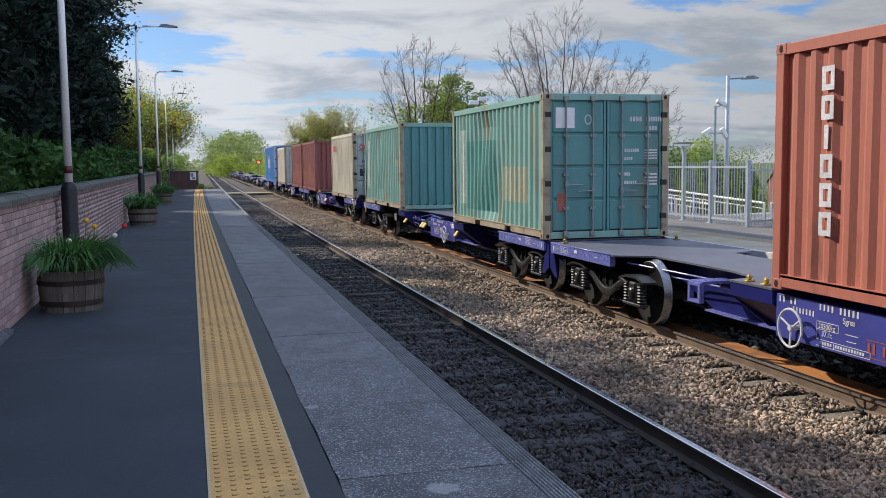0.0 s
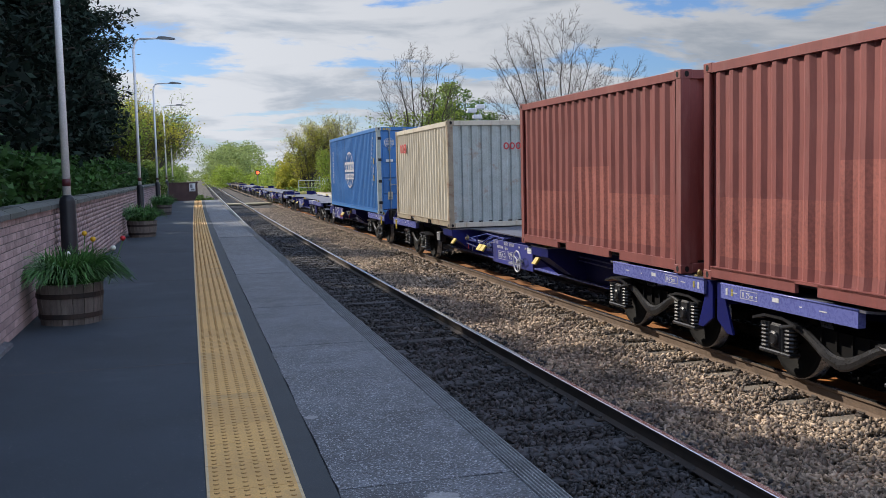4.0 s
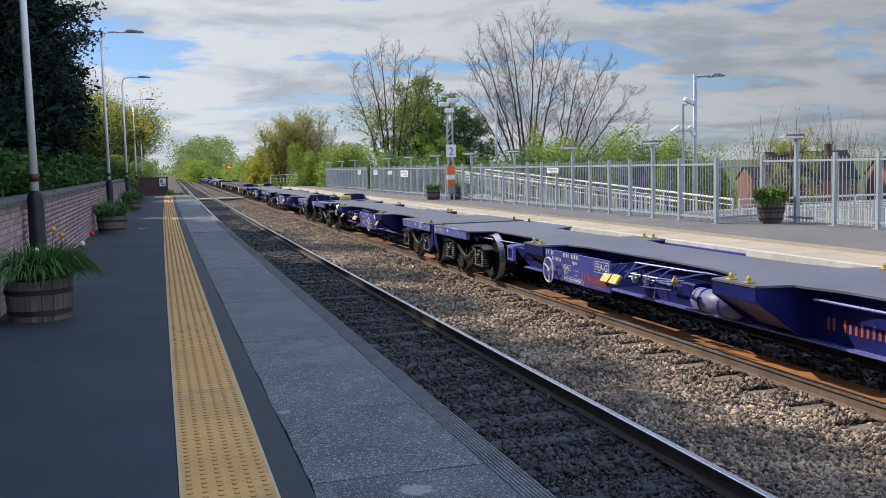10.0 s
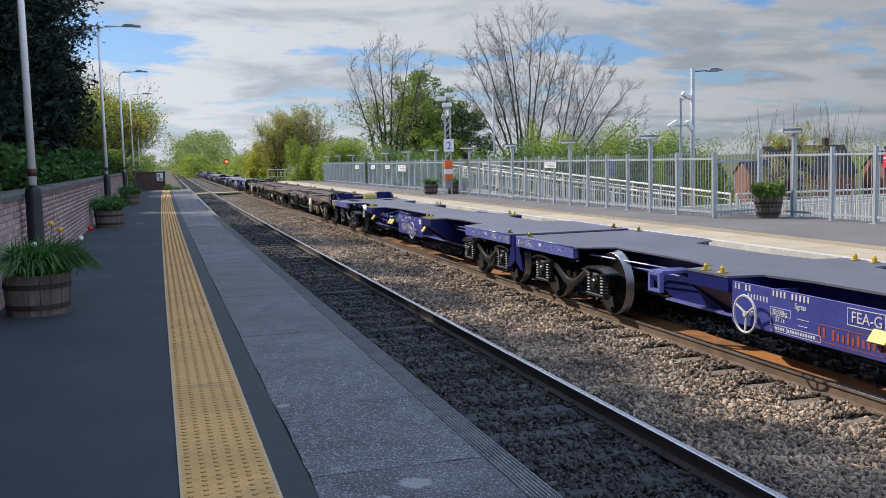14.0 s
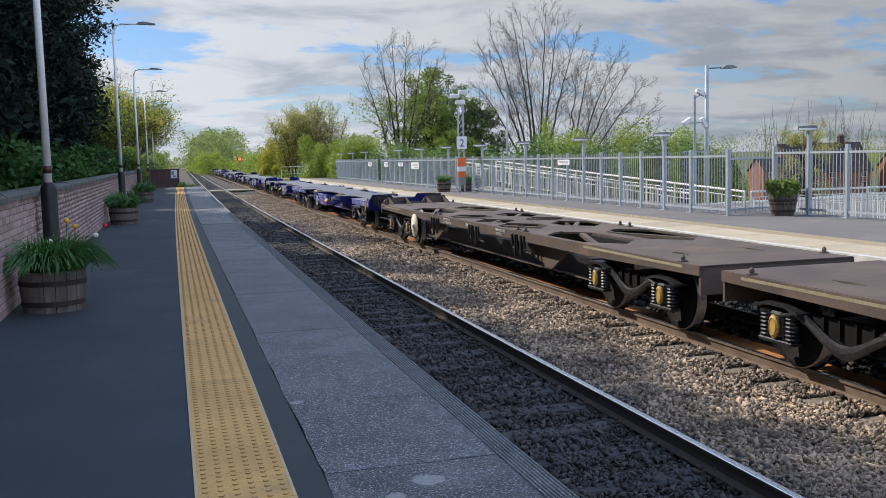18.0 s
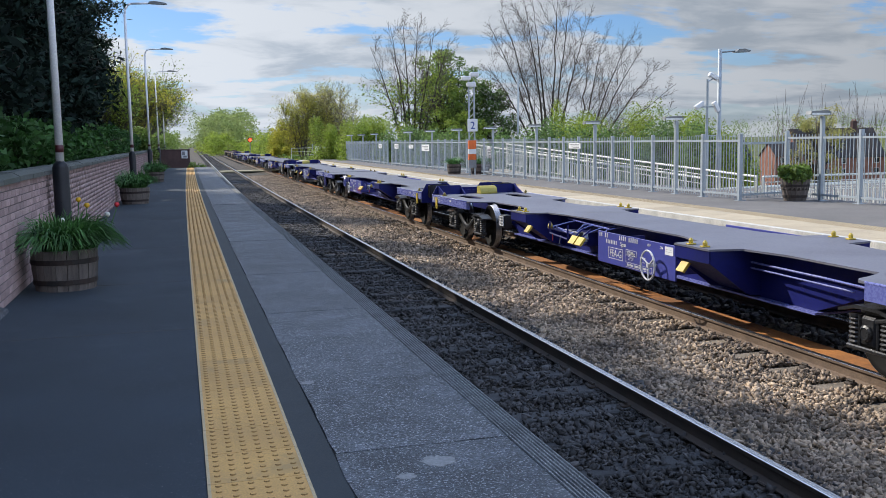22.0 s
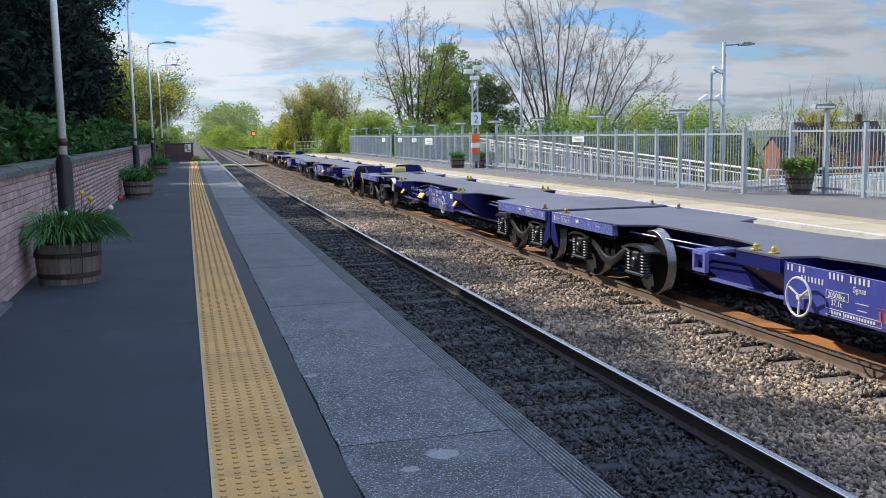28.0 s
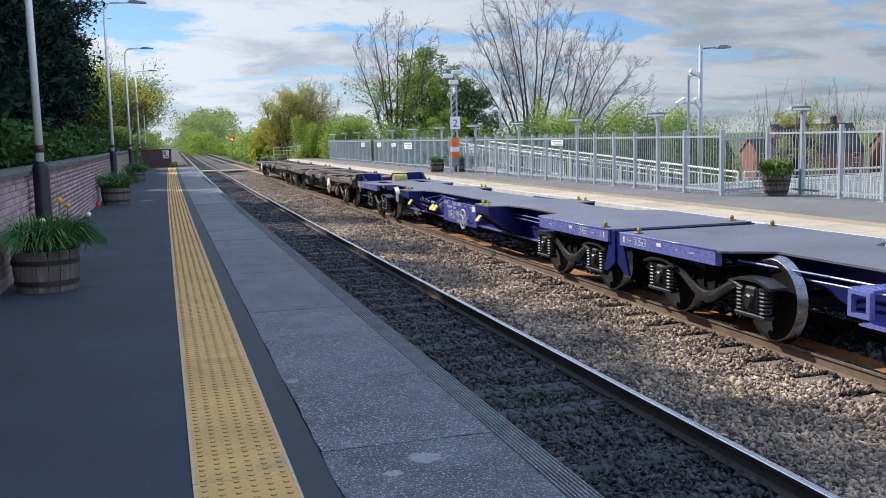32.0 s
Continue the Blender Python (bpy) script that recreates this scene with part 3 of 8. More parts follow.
END = Matrix(((1, 0, 0, 0), (0, 0, -1, 0), (0, 1, 0, 0), (0, 0, 0, 1)))

# ---- ground, platforms, track ----
bm = bmesh.new()
xs = [-3000, -300, -60, -20, -2.2, 12.6, 24, 36, 50, 85, 300, 3000]
zs = [-1.25, -1.25, -1.25, -1.25, -1.45, -1.45, -1.75, -2.8, -4.2, -11, -12, -12]
ysg = [-400, -60, -20, 0, 20, 40, 60, 80, 120, 200, 400, 900, 4000]
grid = [[bm.verts.new((x, y, z)) for x, z in zip(xs, zs)] for y in ysg]
for a, b in zip(grid, grid[1:]):
    for i in range(len(xs) - 1):
        bm.faces.new((a[i], a[i + 1], b[i + 1], b[i]))
tagged(link("ground", bm, M["grass"]), "rough grassy ground beside the line", "ground", kind="structure")

PY = steps(-14, 61, 1.5)
bm = bmesh.new()
strip(bm, [(-1.62, -1.4), (-1.62, -0.02), (0.60, -0.02), (0.60, -1.4)], PY, True)
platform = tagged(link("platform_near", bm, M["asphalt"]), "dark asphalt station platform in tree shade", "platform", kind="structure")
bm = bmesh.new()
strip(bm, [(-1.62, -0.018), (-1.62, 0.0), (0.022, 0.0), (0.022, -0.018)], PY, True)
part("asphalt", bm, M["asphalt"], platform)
bm = bmesh.new()
strip(bm, [(0.456, -0.018), (0.456, -0.002), (0.605, -0.004), (0.605, -0.018)], PY, True)
part("asphalt_strip", bm, M["sealant"], platform, "dark bitumen strip beside the slabs")
bm = bmesh.new()
strip(bm, [(0.62, -1.4), (0.62, -0.1), (1.47, -0.1), (1.47, -1.4)], PY, True)
part("riser_wall", bm, M["riser"], platform, "sooty brick platform riser")

# slabs with a recessed ribbed nosing along the edge
rnd = random.Random(4)
cuts = [-13.2, -9.8, -6.3, -2.9, 0.7, 4.27, 8.07, 10.57, 14.3, 17.9]
while cuts[-1] < 60.5:
    cuts.append(cuts[-1] + rnd.uniform(2.4, 3.8))
for a, b in zip(cuts, cuts[1:]):
    bm = bmesh.new()
    zt = rnd.uniform(-0.004, 0.001)
    nq = 20
    edge = [(0.612 + rnd.uniform(-0.009, 0.006), a + 0.006 + (b - a - 0.012) * i / nq) for i in range(nq + 1)]
    prism(bm, edge + [(0.612 + 0.84 * q / 6, b - 0.006 + rnd.uniform(-0.004, 0.003)) for q in range(1, 7)] + [(0.612 + 0.84 * q / 6, a + 0.006 + rnd.uniform(-0.003, 0.004)) for q in range(6, 0, -1)], -0.1, zt, "z")
    ob = part("slab", bm, M["slab"], platform)
    ob.location.x = bend((a + b) / 2)
    bm = bmesh.new()
    prof = []
    for i in range(7):
        xx = 1.456 + i * 0.0195
        prof += [(xx, -0.006), (xx + 0.004, 0.004), (xx + 0.011, 0.004), (xx + 0.015, -0.006)]
    prof += [(1.596, -0.02), (1.596, -0.115), (1.456, -0.115)]
    strip(bm, prof, [a + 0.003, b - 0.003], True)
    part("nosing", bm, M["nosing"], platform, "ribbed platform edge nosing")
for cx_, cy_, r in ((1.04, 4.02, 0.075), (0.86, 3.87, 0.04), (0.66, 5.62, 0.04)):
    bm = bmesh.new()
    pts = [(cx_ + math.cos(a * 0.2244) * r * rnd.uniform(0.72, 1.1) * 1.15, cy_ + math.sin(a * 0.2244) * r * rnd.uniform(0.72, 1.1)) for a in range(28)]
    prism(bm, pts, -0.004, 0.0022, "z")
    part("pale_patch", bm, M["blob"], platform, "pale patch of old mortar")


def tactile_mesh(n):
    bm = bmesh.new()
    box(bm, 0, 0.428, 0.002, 0.398, -0.02, 0.0, 0, mi=0)
    box(bm, 0, 0.014, 0.002, 0.398, -0.02, 0.0015, mi=1)
    box(bm, 0.414, 0.428, 0.002, 0.398, -0.02, 0.0015, mi=1)
    for i in range(6):
        for j in range(6):
            x, yy = 0.045 + i * 0.0676, 0.031 + j * 0.0676
            ra = [bm.verts.new((x + math.cos(6.2832 * q / n) * 0.0145, yy + math.sin(6.2832 * q / n) * 0.0145, 0.0)) for q in range(n)]
            rb = [bm.verts.new((x + math.cos(6.2832 * q / n) * 0.0115, yy + math.sin(6.2832 * q / n) * 0.0115, 0.0055)) for q in range(n)]
            for q in range(n):
                bm.faces.new((ra[q], ra[(q + 1) % n], rb[(q + 1) % n], rb[q])).material_index = 2
            bm.faces.new(rb)
    me = bpy.data.meshes.new("tactile_tile")
    bmesh.ops.recalc_face_normals(bm, faces=bm.faces)
    bm.to_mesh(me)
    bm.free()
    me.materials.append(M["tactile"])
    me.materials.append(M["tactile_edge"])
    me.materials.append(M["tactile_stud"])
    return me


fine_tile, far_tile, pale_tile = tactile_mesh(8), tactile_mesh(4), tactile_mesh(4)
pale_tile.materials[0] = pale_tile.materials[1] = M["tactile_pale"]
# darker stud sides here too, for their shade
pale_tile.materials[2] = M["pale_stud"]
for i in range(-36, 146):
    yy = 2.03 + 0.4 * i
    ob = new("tactile_tile", fine_tile if 2 < yy < 16 else far_tile)
    ob.parent = platform
    ob.location = (0.026 + bend(yy + 0.2), yy, 0.001)

# faint seams across the asphalt
for yy, x0, x1, w in ((7.62, -1.5, 0.02, 0.010), (10.35, -0.95, 0.02, 0.014), (13.9, -1.5, 0.02, 0.012), (19.2, -1.5, 0.02, 0.014), (26.5, -1.5, 0.02, 0.014)):
    bm = bmesh.new()
    n = 14
    lo = [(x0 + (x1 - x0) * i / n, yy + rnd.uniform(-0.008, 0.008)) for i in range(n + 1)]
    prism(bm, lo + [(x, y + w) for x, y in lo[::-1]], -0.01, 0.0012, "z")
    part("seam", bm, M["riser"], platform, "dark seam in the asphalt")

# second platform
P2Y = steps(-30, 78, 2)
bm = bmesh.new()
strip(bm, [(8.80, -1.4), (8.80, -0.12), (10.2, -0.02), (13.6, -0.02), (13.6, -1.7), (8.9, -1.7)], P2Y, True)
platform2 = tagged(link("platform_far", bm, M["asphalt"]), "sunlit asphalt station platform with pale coping", "platform", kind="structure")
bm = bmesh.new()
strip(bm, [(10.22, -0.03), (10.22, 0.0), (13.6, 0.0), (13.6, -0.03)], P2Y, True)
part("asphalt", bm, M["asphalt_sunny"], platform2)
bm = bmesh.new()
strip(bm, [(8.74, -0.1), (8.74, 0.004), (8.86, 0.004), (8.86, -0.1)], P2Y, True)
part("white_edge_line", bm, M["white_line"], platform2, "white painted platform edge")
for a, b in zip(steps(-20, 78, 1.1), steps(-20, 78, 1.1)[1:]):
    bm = bmesh.new()
    box(bm, 8.87, 9.80, a + 0.006, b - 0.006, -0.1, 0.0)
    part("slab", bm, M["coping2"], platform2).location.x = bend((a + b) / 2)
for i in range(190):
    yy = 1 + 0.4 * i
    ob = new("tactile_tile", pale_tile)
    ob.parent = platform2
    ob.location = (9.79 + bend(yy + 0.2), yy, 0.001)

# rails
RAILP = [(-0.07, -0.158), (0.07, -0.158), (0.07, -0.146), (0.012, -0.125), (0.012, -0.045), (0.034, -0.03), (0.035, -0.004),
         (0.028, 0.0), (-0.028, 0.0), (-0.035, -0.004), (-0.034, -0.03), (-0.012, -0.045), (-0.012, -0.125), (-0.07, -0.146)]
RY = steps(-40, 120, 2) + steps(125, 900, 25)
# near rail sides coloured as shaded, far ones as sunlit
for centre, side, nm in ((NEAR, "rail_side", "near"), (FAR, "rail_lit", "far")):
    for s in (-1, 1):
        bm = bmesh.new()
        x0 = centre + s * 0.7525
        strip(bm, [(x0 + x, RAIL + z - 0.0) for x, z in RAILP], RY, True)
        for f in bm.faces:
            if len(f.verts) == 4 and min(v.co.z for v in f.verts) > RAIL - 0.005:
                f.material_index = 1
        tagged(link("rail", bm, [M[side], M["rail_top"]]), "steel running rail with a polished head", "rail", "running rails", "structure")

# ballast bed, sleepers, stones
bm = bmesh.new()
strip(bm, [(-1.4, -1.46), (1.5, -1.13), (4.4, -1.13), (5.25, -1.16), (6.0, -1.10), (8.75, -1.13), (9.0, -1.46)], steps(-40, 120, 4) + steps(130, 900, 40))
bed = tagged(link("ballast", bm, M["ballast"]), "bed of crushed stone under both tracks", "ballast", kind="structure")
sl = bmesh.new()
box(sl, -1.28, 1.28, -0.125, 0.125, -0.16, 0, 0.012)
sleeper_me = bpy.data.meshes.new("sleeper")
sl.to_mesh(sleeper_me)
sl.free()
sleeper_me.materials.append(M["sleeper"])
brown_sleeper = sleeper_me.copy()
brown_sleeper.materials[0] = M["sleeper_brown"]
clip = bmesh.new()
for s in (-1, 1):
    for t in (-1, 1):
        x0 = s * 0.7525 + t * 0.105
        box(clip, x0 - 0.045, x0 + 0.045, -0.05, 0.05, 0.0, 0.03, 0.008)
        tube(clip, (x0, -0.045, 0.045), (x0, 0.045, 0.045), 0.014, n=6)
clip_me = bpy.data.meshes.new("rail_clip")
clip.to_mesh(clip_me)
clip.free()
clip_me.materials.append(M["rail_side"])
for centre in (NEAR, FAR):
    for i in range(-40, 150):
        yy = 6.48 + 0.738 * i
        z = -1.09 + rnd.uniform(-0.012, 0.008)
        ob = new("sleeper", sleeper_me if centre == NEAR else brown_sleeper)
        ob.parent = bed
        ob.location = (centre + bend(yy), yy, z)
        if yy < 40:
            c = new("rail_clip", clip_me)
            c.parent = ob
bm = bmesh.new()
for centre in (NEAR, FAR):
    for i in range(150, 420):
        yy = 6.48 + 0.738 * i
        box(bm, centre - 1.28 + bend(yy), centre + 1.28 + bend(yy), yy - 0.12, yy + 0.12, -1.2, -1.075)
tagged(link("far_sleepers", bm, M["sleeper"]), "row of distant sleepers", "sleepers", kind="stuff")

# angular chips: a knocked-about block of eight corners
STONE_V = np.array([(-1, -1, -1), (1, -1, -1), (1, 1, -1), (-1, 1, -1), (-1, -1, 1), (1, -1, 1), (1, 1, 1), (-1, 1, 1)], float) * 0.62
STONE_Q = 0.68
STONE_F = np.array([(0, 2, 1), (0, 3, 2), (4, 5, 6), (4, 6, 7), (0, 1, 5), (0, 5, 4), (1, 2, 6), (1, 6, 5), (2, 3, 7), (2, 7, 6), (3, 0, 4), (3, 4, 7)])


def stones(name, n, x0, x1, y0, y1, size, zfun, material, seed, label):
    g = np.random.default_rng(seed)
    px = g.uniform(x0, x1, n)
    u = g.random(n)
    py = y0 * (y1 / y0) ** u                       # thins out with the distance
    sz = size * g.uniform(0.35, 1.0, n) ** 1.5 * 1.75 * (1 + 0.5 * (py - y0) / (y1 - y0))
    v = STONE_V[None] * g.uniform(0.65, 1.2, (n, 8, 1)) + g.normal(size=(n, 8, 3)) * 0.2
    v *= np.stack([g.uniform(0.85, 1.6, n), g.uniform(0.55, 1.2, n), g.uniform(0.25, 0.7, n)], 1)[:, None] * sz[:, None, None] * STONE_Q
    a, b, c = g.uniform(0, 6.28, n), g.normal(0, 0.7, n), g.normal(0, 0.7, n)
    ca, sa, cb, sb, cc, sc = np.cos(a), np.sin(a), np.cos(b), np.sin(b), np.cos(c), np.sin(c)
    R = np.stack([np.stack([ca * cb, ca * sb * sc - sa * cc, ca * sb * cc + sa * sc], 1),
                  np.stack([sa * cb, sa * sb * sc + ca * cc, sa * sb * cc - ca * sc], 1),
                  np.stack([-sb, cb * sc, cb * cc], 1)], 1)
    v = np.einsum("nij,nkj->nki", R, v)
    pz = zfun(px, py) + g.uniform(-0.4, 0.45, n) * sz
    bx = np.where(py < 60, 0.0001 * py * py, 0.36 + 0.012 * (py - 60))
    v += np.stack([px + bx, py, pz], 1)[:, None]
    f = (STONE_F[None] + 8 * np.arange(n)[:, None, None]).reshape(-1, 3)
    return tagged(raw(name, v.reshape(-1, 3), f, material), label, "ballast", kind="stuff")


def bedz(px, py):
    return np.interp(px, [-1.4, 1.5, 4.4, 5.25, 6.0, 8.75, 9.0], [-1.46, -1.13, -1.13, -1.16, -1.10, -1.13, -1.46])


def shoulderz(px, py):
    # bares the sleeper ends of the far track
    ph = np.abs(((py - 6.48) / 0.738 + 0.5) % 1 - 0.5) * 0.738
    return bedz(px, py) + np.where((px > 5.93) & (ph < 0.15), -0.035, 0.03)


def cribz(px, py):
    # a little lower over the sleepers of the near track
    ph = np.abs(((py - 6.48) / 0.738 + 0.5) % 1 - 0.5) * 0.738
    mid = np.abs(px - NEAR)
    few = np.random.default_rng(8).random(len(px)) < np.where(mid < 0.45, 0.5, 0.32)
    return np.where(ph < 0.135, np.where(few, -1.086, -1.15), -1.108)


stones("crib_stones", 46000, 1.6, 4.45, 4.2, 60, 0.034, cribz, M["stone_dark"], 1, "grey ballast stones between the sleepers, coloured dark for shade")
stones("ballast_stones", 84000, 4.3, 6.45, 4.6, 75, 0.032, shoulderz, M["stone"], 2, "tan crushed ballast stones between the tracks")
stones("cess_stones", 9000, 7.0, 8.8, 6.0, 60, 0.06, cribz, M["stone_dark"], 3, "ballast stones under the far track")

# rust-coloured strip in the far track, painted orange where sun gets under the wagons
bm = bmesh.new()
strip(bm, [(6.60, -1.075), (6.60, -1.02), (7.12, -1.02), (7.12, -1.075)], steps(-30, 110, 2), True)
tagged(link("rust_stained_bed", bm, M["rust"]), "rust-coloured strip between the far rails with sunlit orange painted in", "track bed", kind="structure")

# ---- brick wall behind the near platform ----
WX = -1.62
bm = bmesh.new()
strip(bm, [(WX - 0.22, -1.3), (WX - 0.22, 1.10), (WX - 0.003, 1.10), (WX - 0.003, -1.3)], steps(-14, 66, 2), True)
wall = tagged(link("wall_brick", bm, M["mortar"]), "red brick boundary wall with a mossy coping", "wall", kind="structure")
for a, b in zip(steps(-14, 66, 0.9), steps(-14, 66, 0.9)[1:]):
    bm = bmesh.new()
    z = 1.10 + rnd.uniform(-0.004, 0.006)
    prism(bm, [(WX - 0.27, z), (WX + 0.05, z), (WX + 0.05, z + 0.05), (WX - 0.02, z + 0.09), (WX - 0.2, z + 0.09), (WX - 0.27, z + 0.05)], a + 0.004, b - 0.004, "y")
    part("coping_stone", bm, M["cap"], wall).location.x = bend((a + b) / 2)
bm = bmesh.new()
box(bm, 0, 0.02, 0, 0.215, 0, 0.065, 0.004)
brick_me = bpy.data.meshes.new("brick")
bm.to_mesh(brick_me)
bm.free()
brick_me.materials.append(M["brick"])
far_v, far_f = [], []
for c in range(15):
    zz = 0.005 + c * 0.0735
    for i in range(-20, 330):
        yy = 4.0 + (i + (0.5 if c % 2 else 0)) * 0.225 - 4
        if yy < 7.9 or yy > 65.6:
            continue
        off = rnd.uniform(-0.003, 0.0)
        if 8.2 < yy < 12.4:
            ob = new("brick", brick_me)
            ob.parent = wall
            ob.location = (WX - 0.014 + off + bend(yy), yy, zz)
        else:
            n = len(far_v)
            x = WX + 0.005 + off + bend(yy)
            far_v += [(x, yy, zz), (x, yy + 0.215, zz), (x, yy + 0.215, zz + 0.065), (x, yy, zz + 0.065),
                      (x - 0.02, yy, zz), (x - 0.02, yy + 0.215, zz), (x - 0.02, yy + 0.215, zz + 0.065), (x - 0.02, yy, zz + 0.065)]
            far_f += [(n, n + 1, n + 2, n + 3), (n + 4, n + 5, n + 1, n), (n + 3, n + 2, n + 6, n + 7), (n, n + 3, n + 7, n + 4), (n + 1, n + 5, n + 6, n + 2)]
tagged(raw("far_bricks", far_v, far_f, M["brick"], wall), kind="stuff")
bm = bmesh.new()
strip(bm, [(WX - 0.01, -0.05), (WX - 0.01, 0.05), (WX + 0.07, 0.03), (WX + 0.09, -0.05)], steps(-14, 9.0, 1), True)
part("footing", bm, M["slab"], wall, "worn concrete footing")
# end wall across the far end of the platform
# its dark brick colour stands for the shade of the trees
bm = bmesh.new()
box(bm, -1.3, 0.66, 66.0, 66.22, -1.3, 1.04)
box(bm, -1.35, 0.71, 65.96, 66.26, 1.04, 1.11, 0.01)
endwall = tagged(link("wall_end", bm, M["dark_brick"]), "brick wall across the platform end, coloured dark for tree shade", "wall", kind="structure")
bm = bmesh.new()
box(bm, 0.12, 0.52, 65.94, 65.96, 0.5, 1.02, 0.004)
s = thing("warning_sign", "small white warning sign on the brick end wall", "sign")
part("board", bm, M["sign_white"], s)
bm = bmesh.new()
box(bm, 0.16, 0.34, 65.93, 65.939, 0.72, 0.96)
box(bm, 0.24, 0.46, 65.93, 65.939, 0.56, 0.68)
part("print", bm, M["sign_grey"], s)

# ---- the train ----
SPEED = 11.05


def run(t):
    """How far the train has come by t; it begins to brake at 26 s."""
    return SPEED * t - (0.072 * (t - 26) ** 2 if t > 26 else 0) - 0.3 * min(max(2 - t, 0), 1)


MOVING = []   # (thing, distance of its origin along the train at t = 0)
WHEELS = []   # (wheelset, its place in the wagon, the wagon's distance)
ROLL = 0.46


def deck_plate(bm, ys, half, holes, z0, z1, cut=0.28):
    """Plate with a varying half-width and slots; holes: (y0, y1, x0, x1) mirrored."""
    def width(y):
        for (a, wa), (b, wb) in zip(half, half[1:]):
            if a <= y <= b:
                t = (y - a) / (b - a) if b > a else 0
                t = t * t * (3 - 2 * t)
                return wa + (wb - wa) * t
        return half[-1][1]
    rows = []
    for y in ys:
        w = width(y)
        hx = None
        for a, b, x0, x1 in holes:
            if a <= y <= b:
                u = max(0.0, min(1.0, (y - a) / cut, (b - y) / cut))
                c, h = (x0 + x1) / 2, (x1 - x0) / 2
                hx = (c - h * u, c + h * u)
        if hx is None:
            c = 0.45
            hx = (min(c, w * 0.7), min(c, w * 0.7))
        rows.append([-w, -hx[1], -hx[0], hx[0], hx[1], w])
    top = [[bm.verts.new((x, y, z1)) for x in r] for y, r in zip(ys, rows)]
    bot = [[bm.verts.new((x, y, z0)) for x in r] for y, r in zip(ys, rows)]
    for j in range(len(ys) - 1):
        for i in (0, 2, 4):
            bm.faces.new((top[j][i], top[j][i + 1], top[j + 1][i + 1], top[j + 1][i]))
            bm.faces.new((bot[j][i], bot[j + 1][i], bot[j + 1][i + 1], bot[j][i + 1]))
        for i in range(6):
            bm.faces.new((top[j][i], top[j + 1][i], bot[j + 1][i], bot[j][i]))
    for r in (0, -1):
        for i in range(5):
            bm.faces.new((top[r][i], top[r][i + 1], bot[r][i + 1], bot[r][i]))


def spring(bm, x, y, z0, z1, r=0.075, turns=5, w=0.016):
    """A coil spring as one turned, deeply grooved shape."""
    prof = []
    for i in range(turns):
        z, q = z0 + (z1 - z0) * (i + 0.5) / turns, (z1 - z0) / turns * 0.5
        prof += [(r - w, z - q), (r + w * 0.4, z - w), (r + w, z), (r + w * 0.4, z + w)]
    prof += [(r - w, z1), (r + w, z1), (r + w, z1 + 0.028), (0.03, z1 + 0.035)]
    lathe(bm, prof, 10, (x, y, 0))


def wheelset_mesh():
    bm = bmesh.new()
    for s in (-1, 1):
        prof = [(0.06, 0.0), (0.10, -0.04), (0.36, -0.02), (0.40, -0.055), (0.455, -0.058), (0.462, -0.055), (0.465, 0.045), (0.49, 0.058), (0.49, 0.078), (0.41, 0.078), (0.38, 0.02), (0.10, 0.05), (0.06, 0.1)]
        lathe(bm, [(r, -s * h) for r, h in prof], 28, (s * 0.76, 0, 0), "x")
    tube(bm, (-1.0, 0, 0), (1.0, 0, 0), 0.07, n=10)
    for f in bm.faces:
        c = f.calc_center_median()
        if abs(math.hypot(c.y, c.z) - 0.463) < 0.012 and abs(abs(c.x) - 0.76) < 0.07:
            f.material_index = 1
    me = bpy.data.meshes.new("wheelset")
    bmesh.ops.recalc_face_normals(bm, faces=bm.faces)
    bm.to_mesh(me)
    bm.free()
    me.polygons.foreach_set("use_smooth", [True] * len(me.polygons))
    me.materials.append(M["wheel"])
    me.materials.append(M["tread"])
    return me


WHEEL_ME = wheelset_mesh()


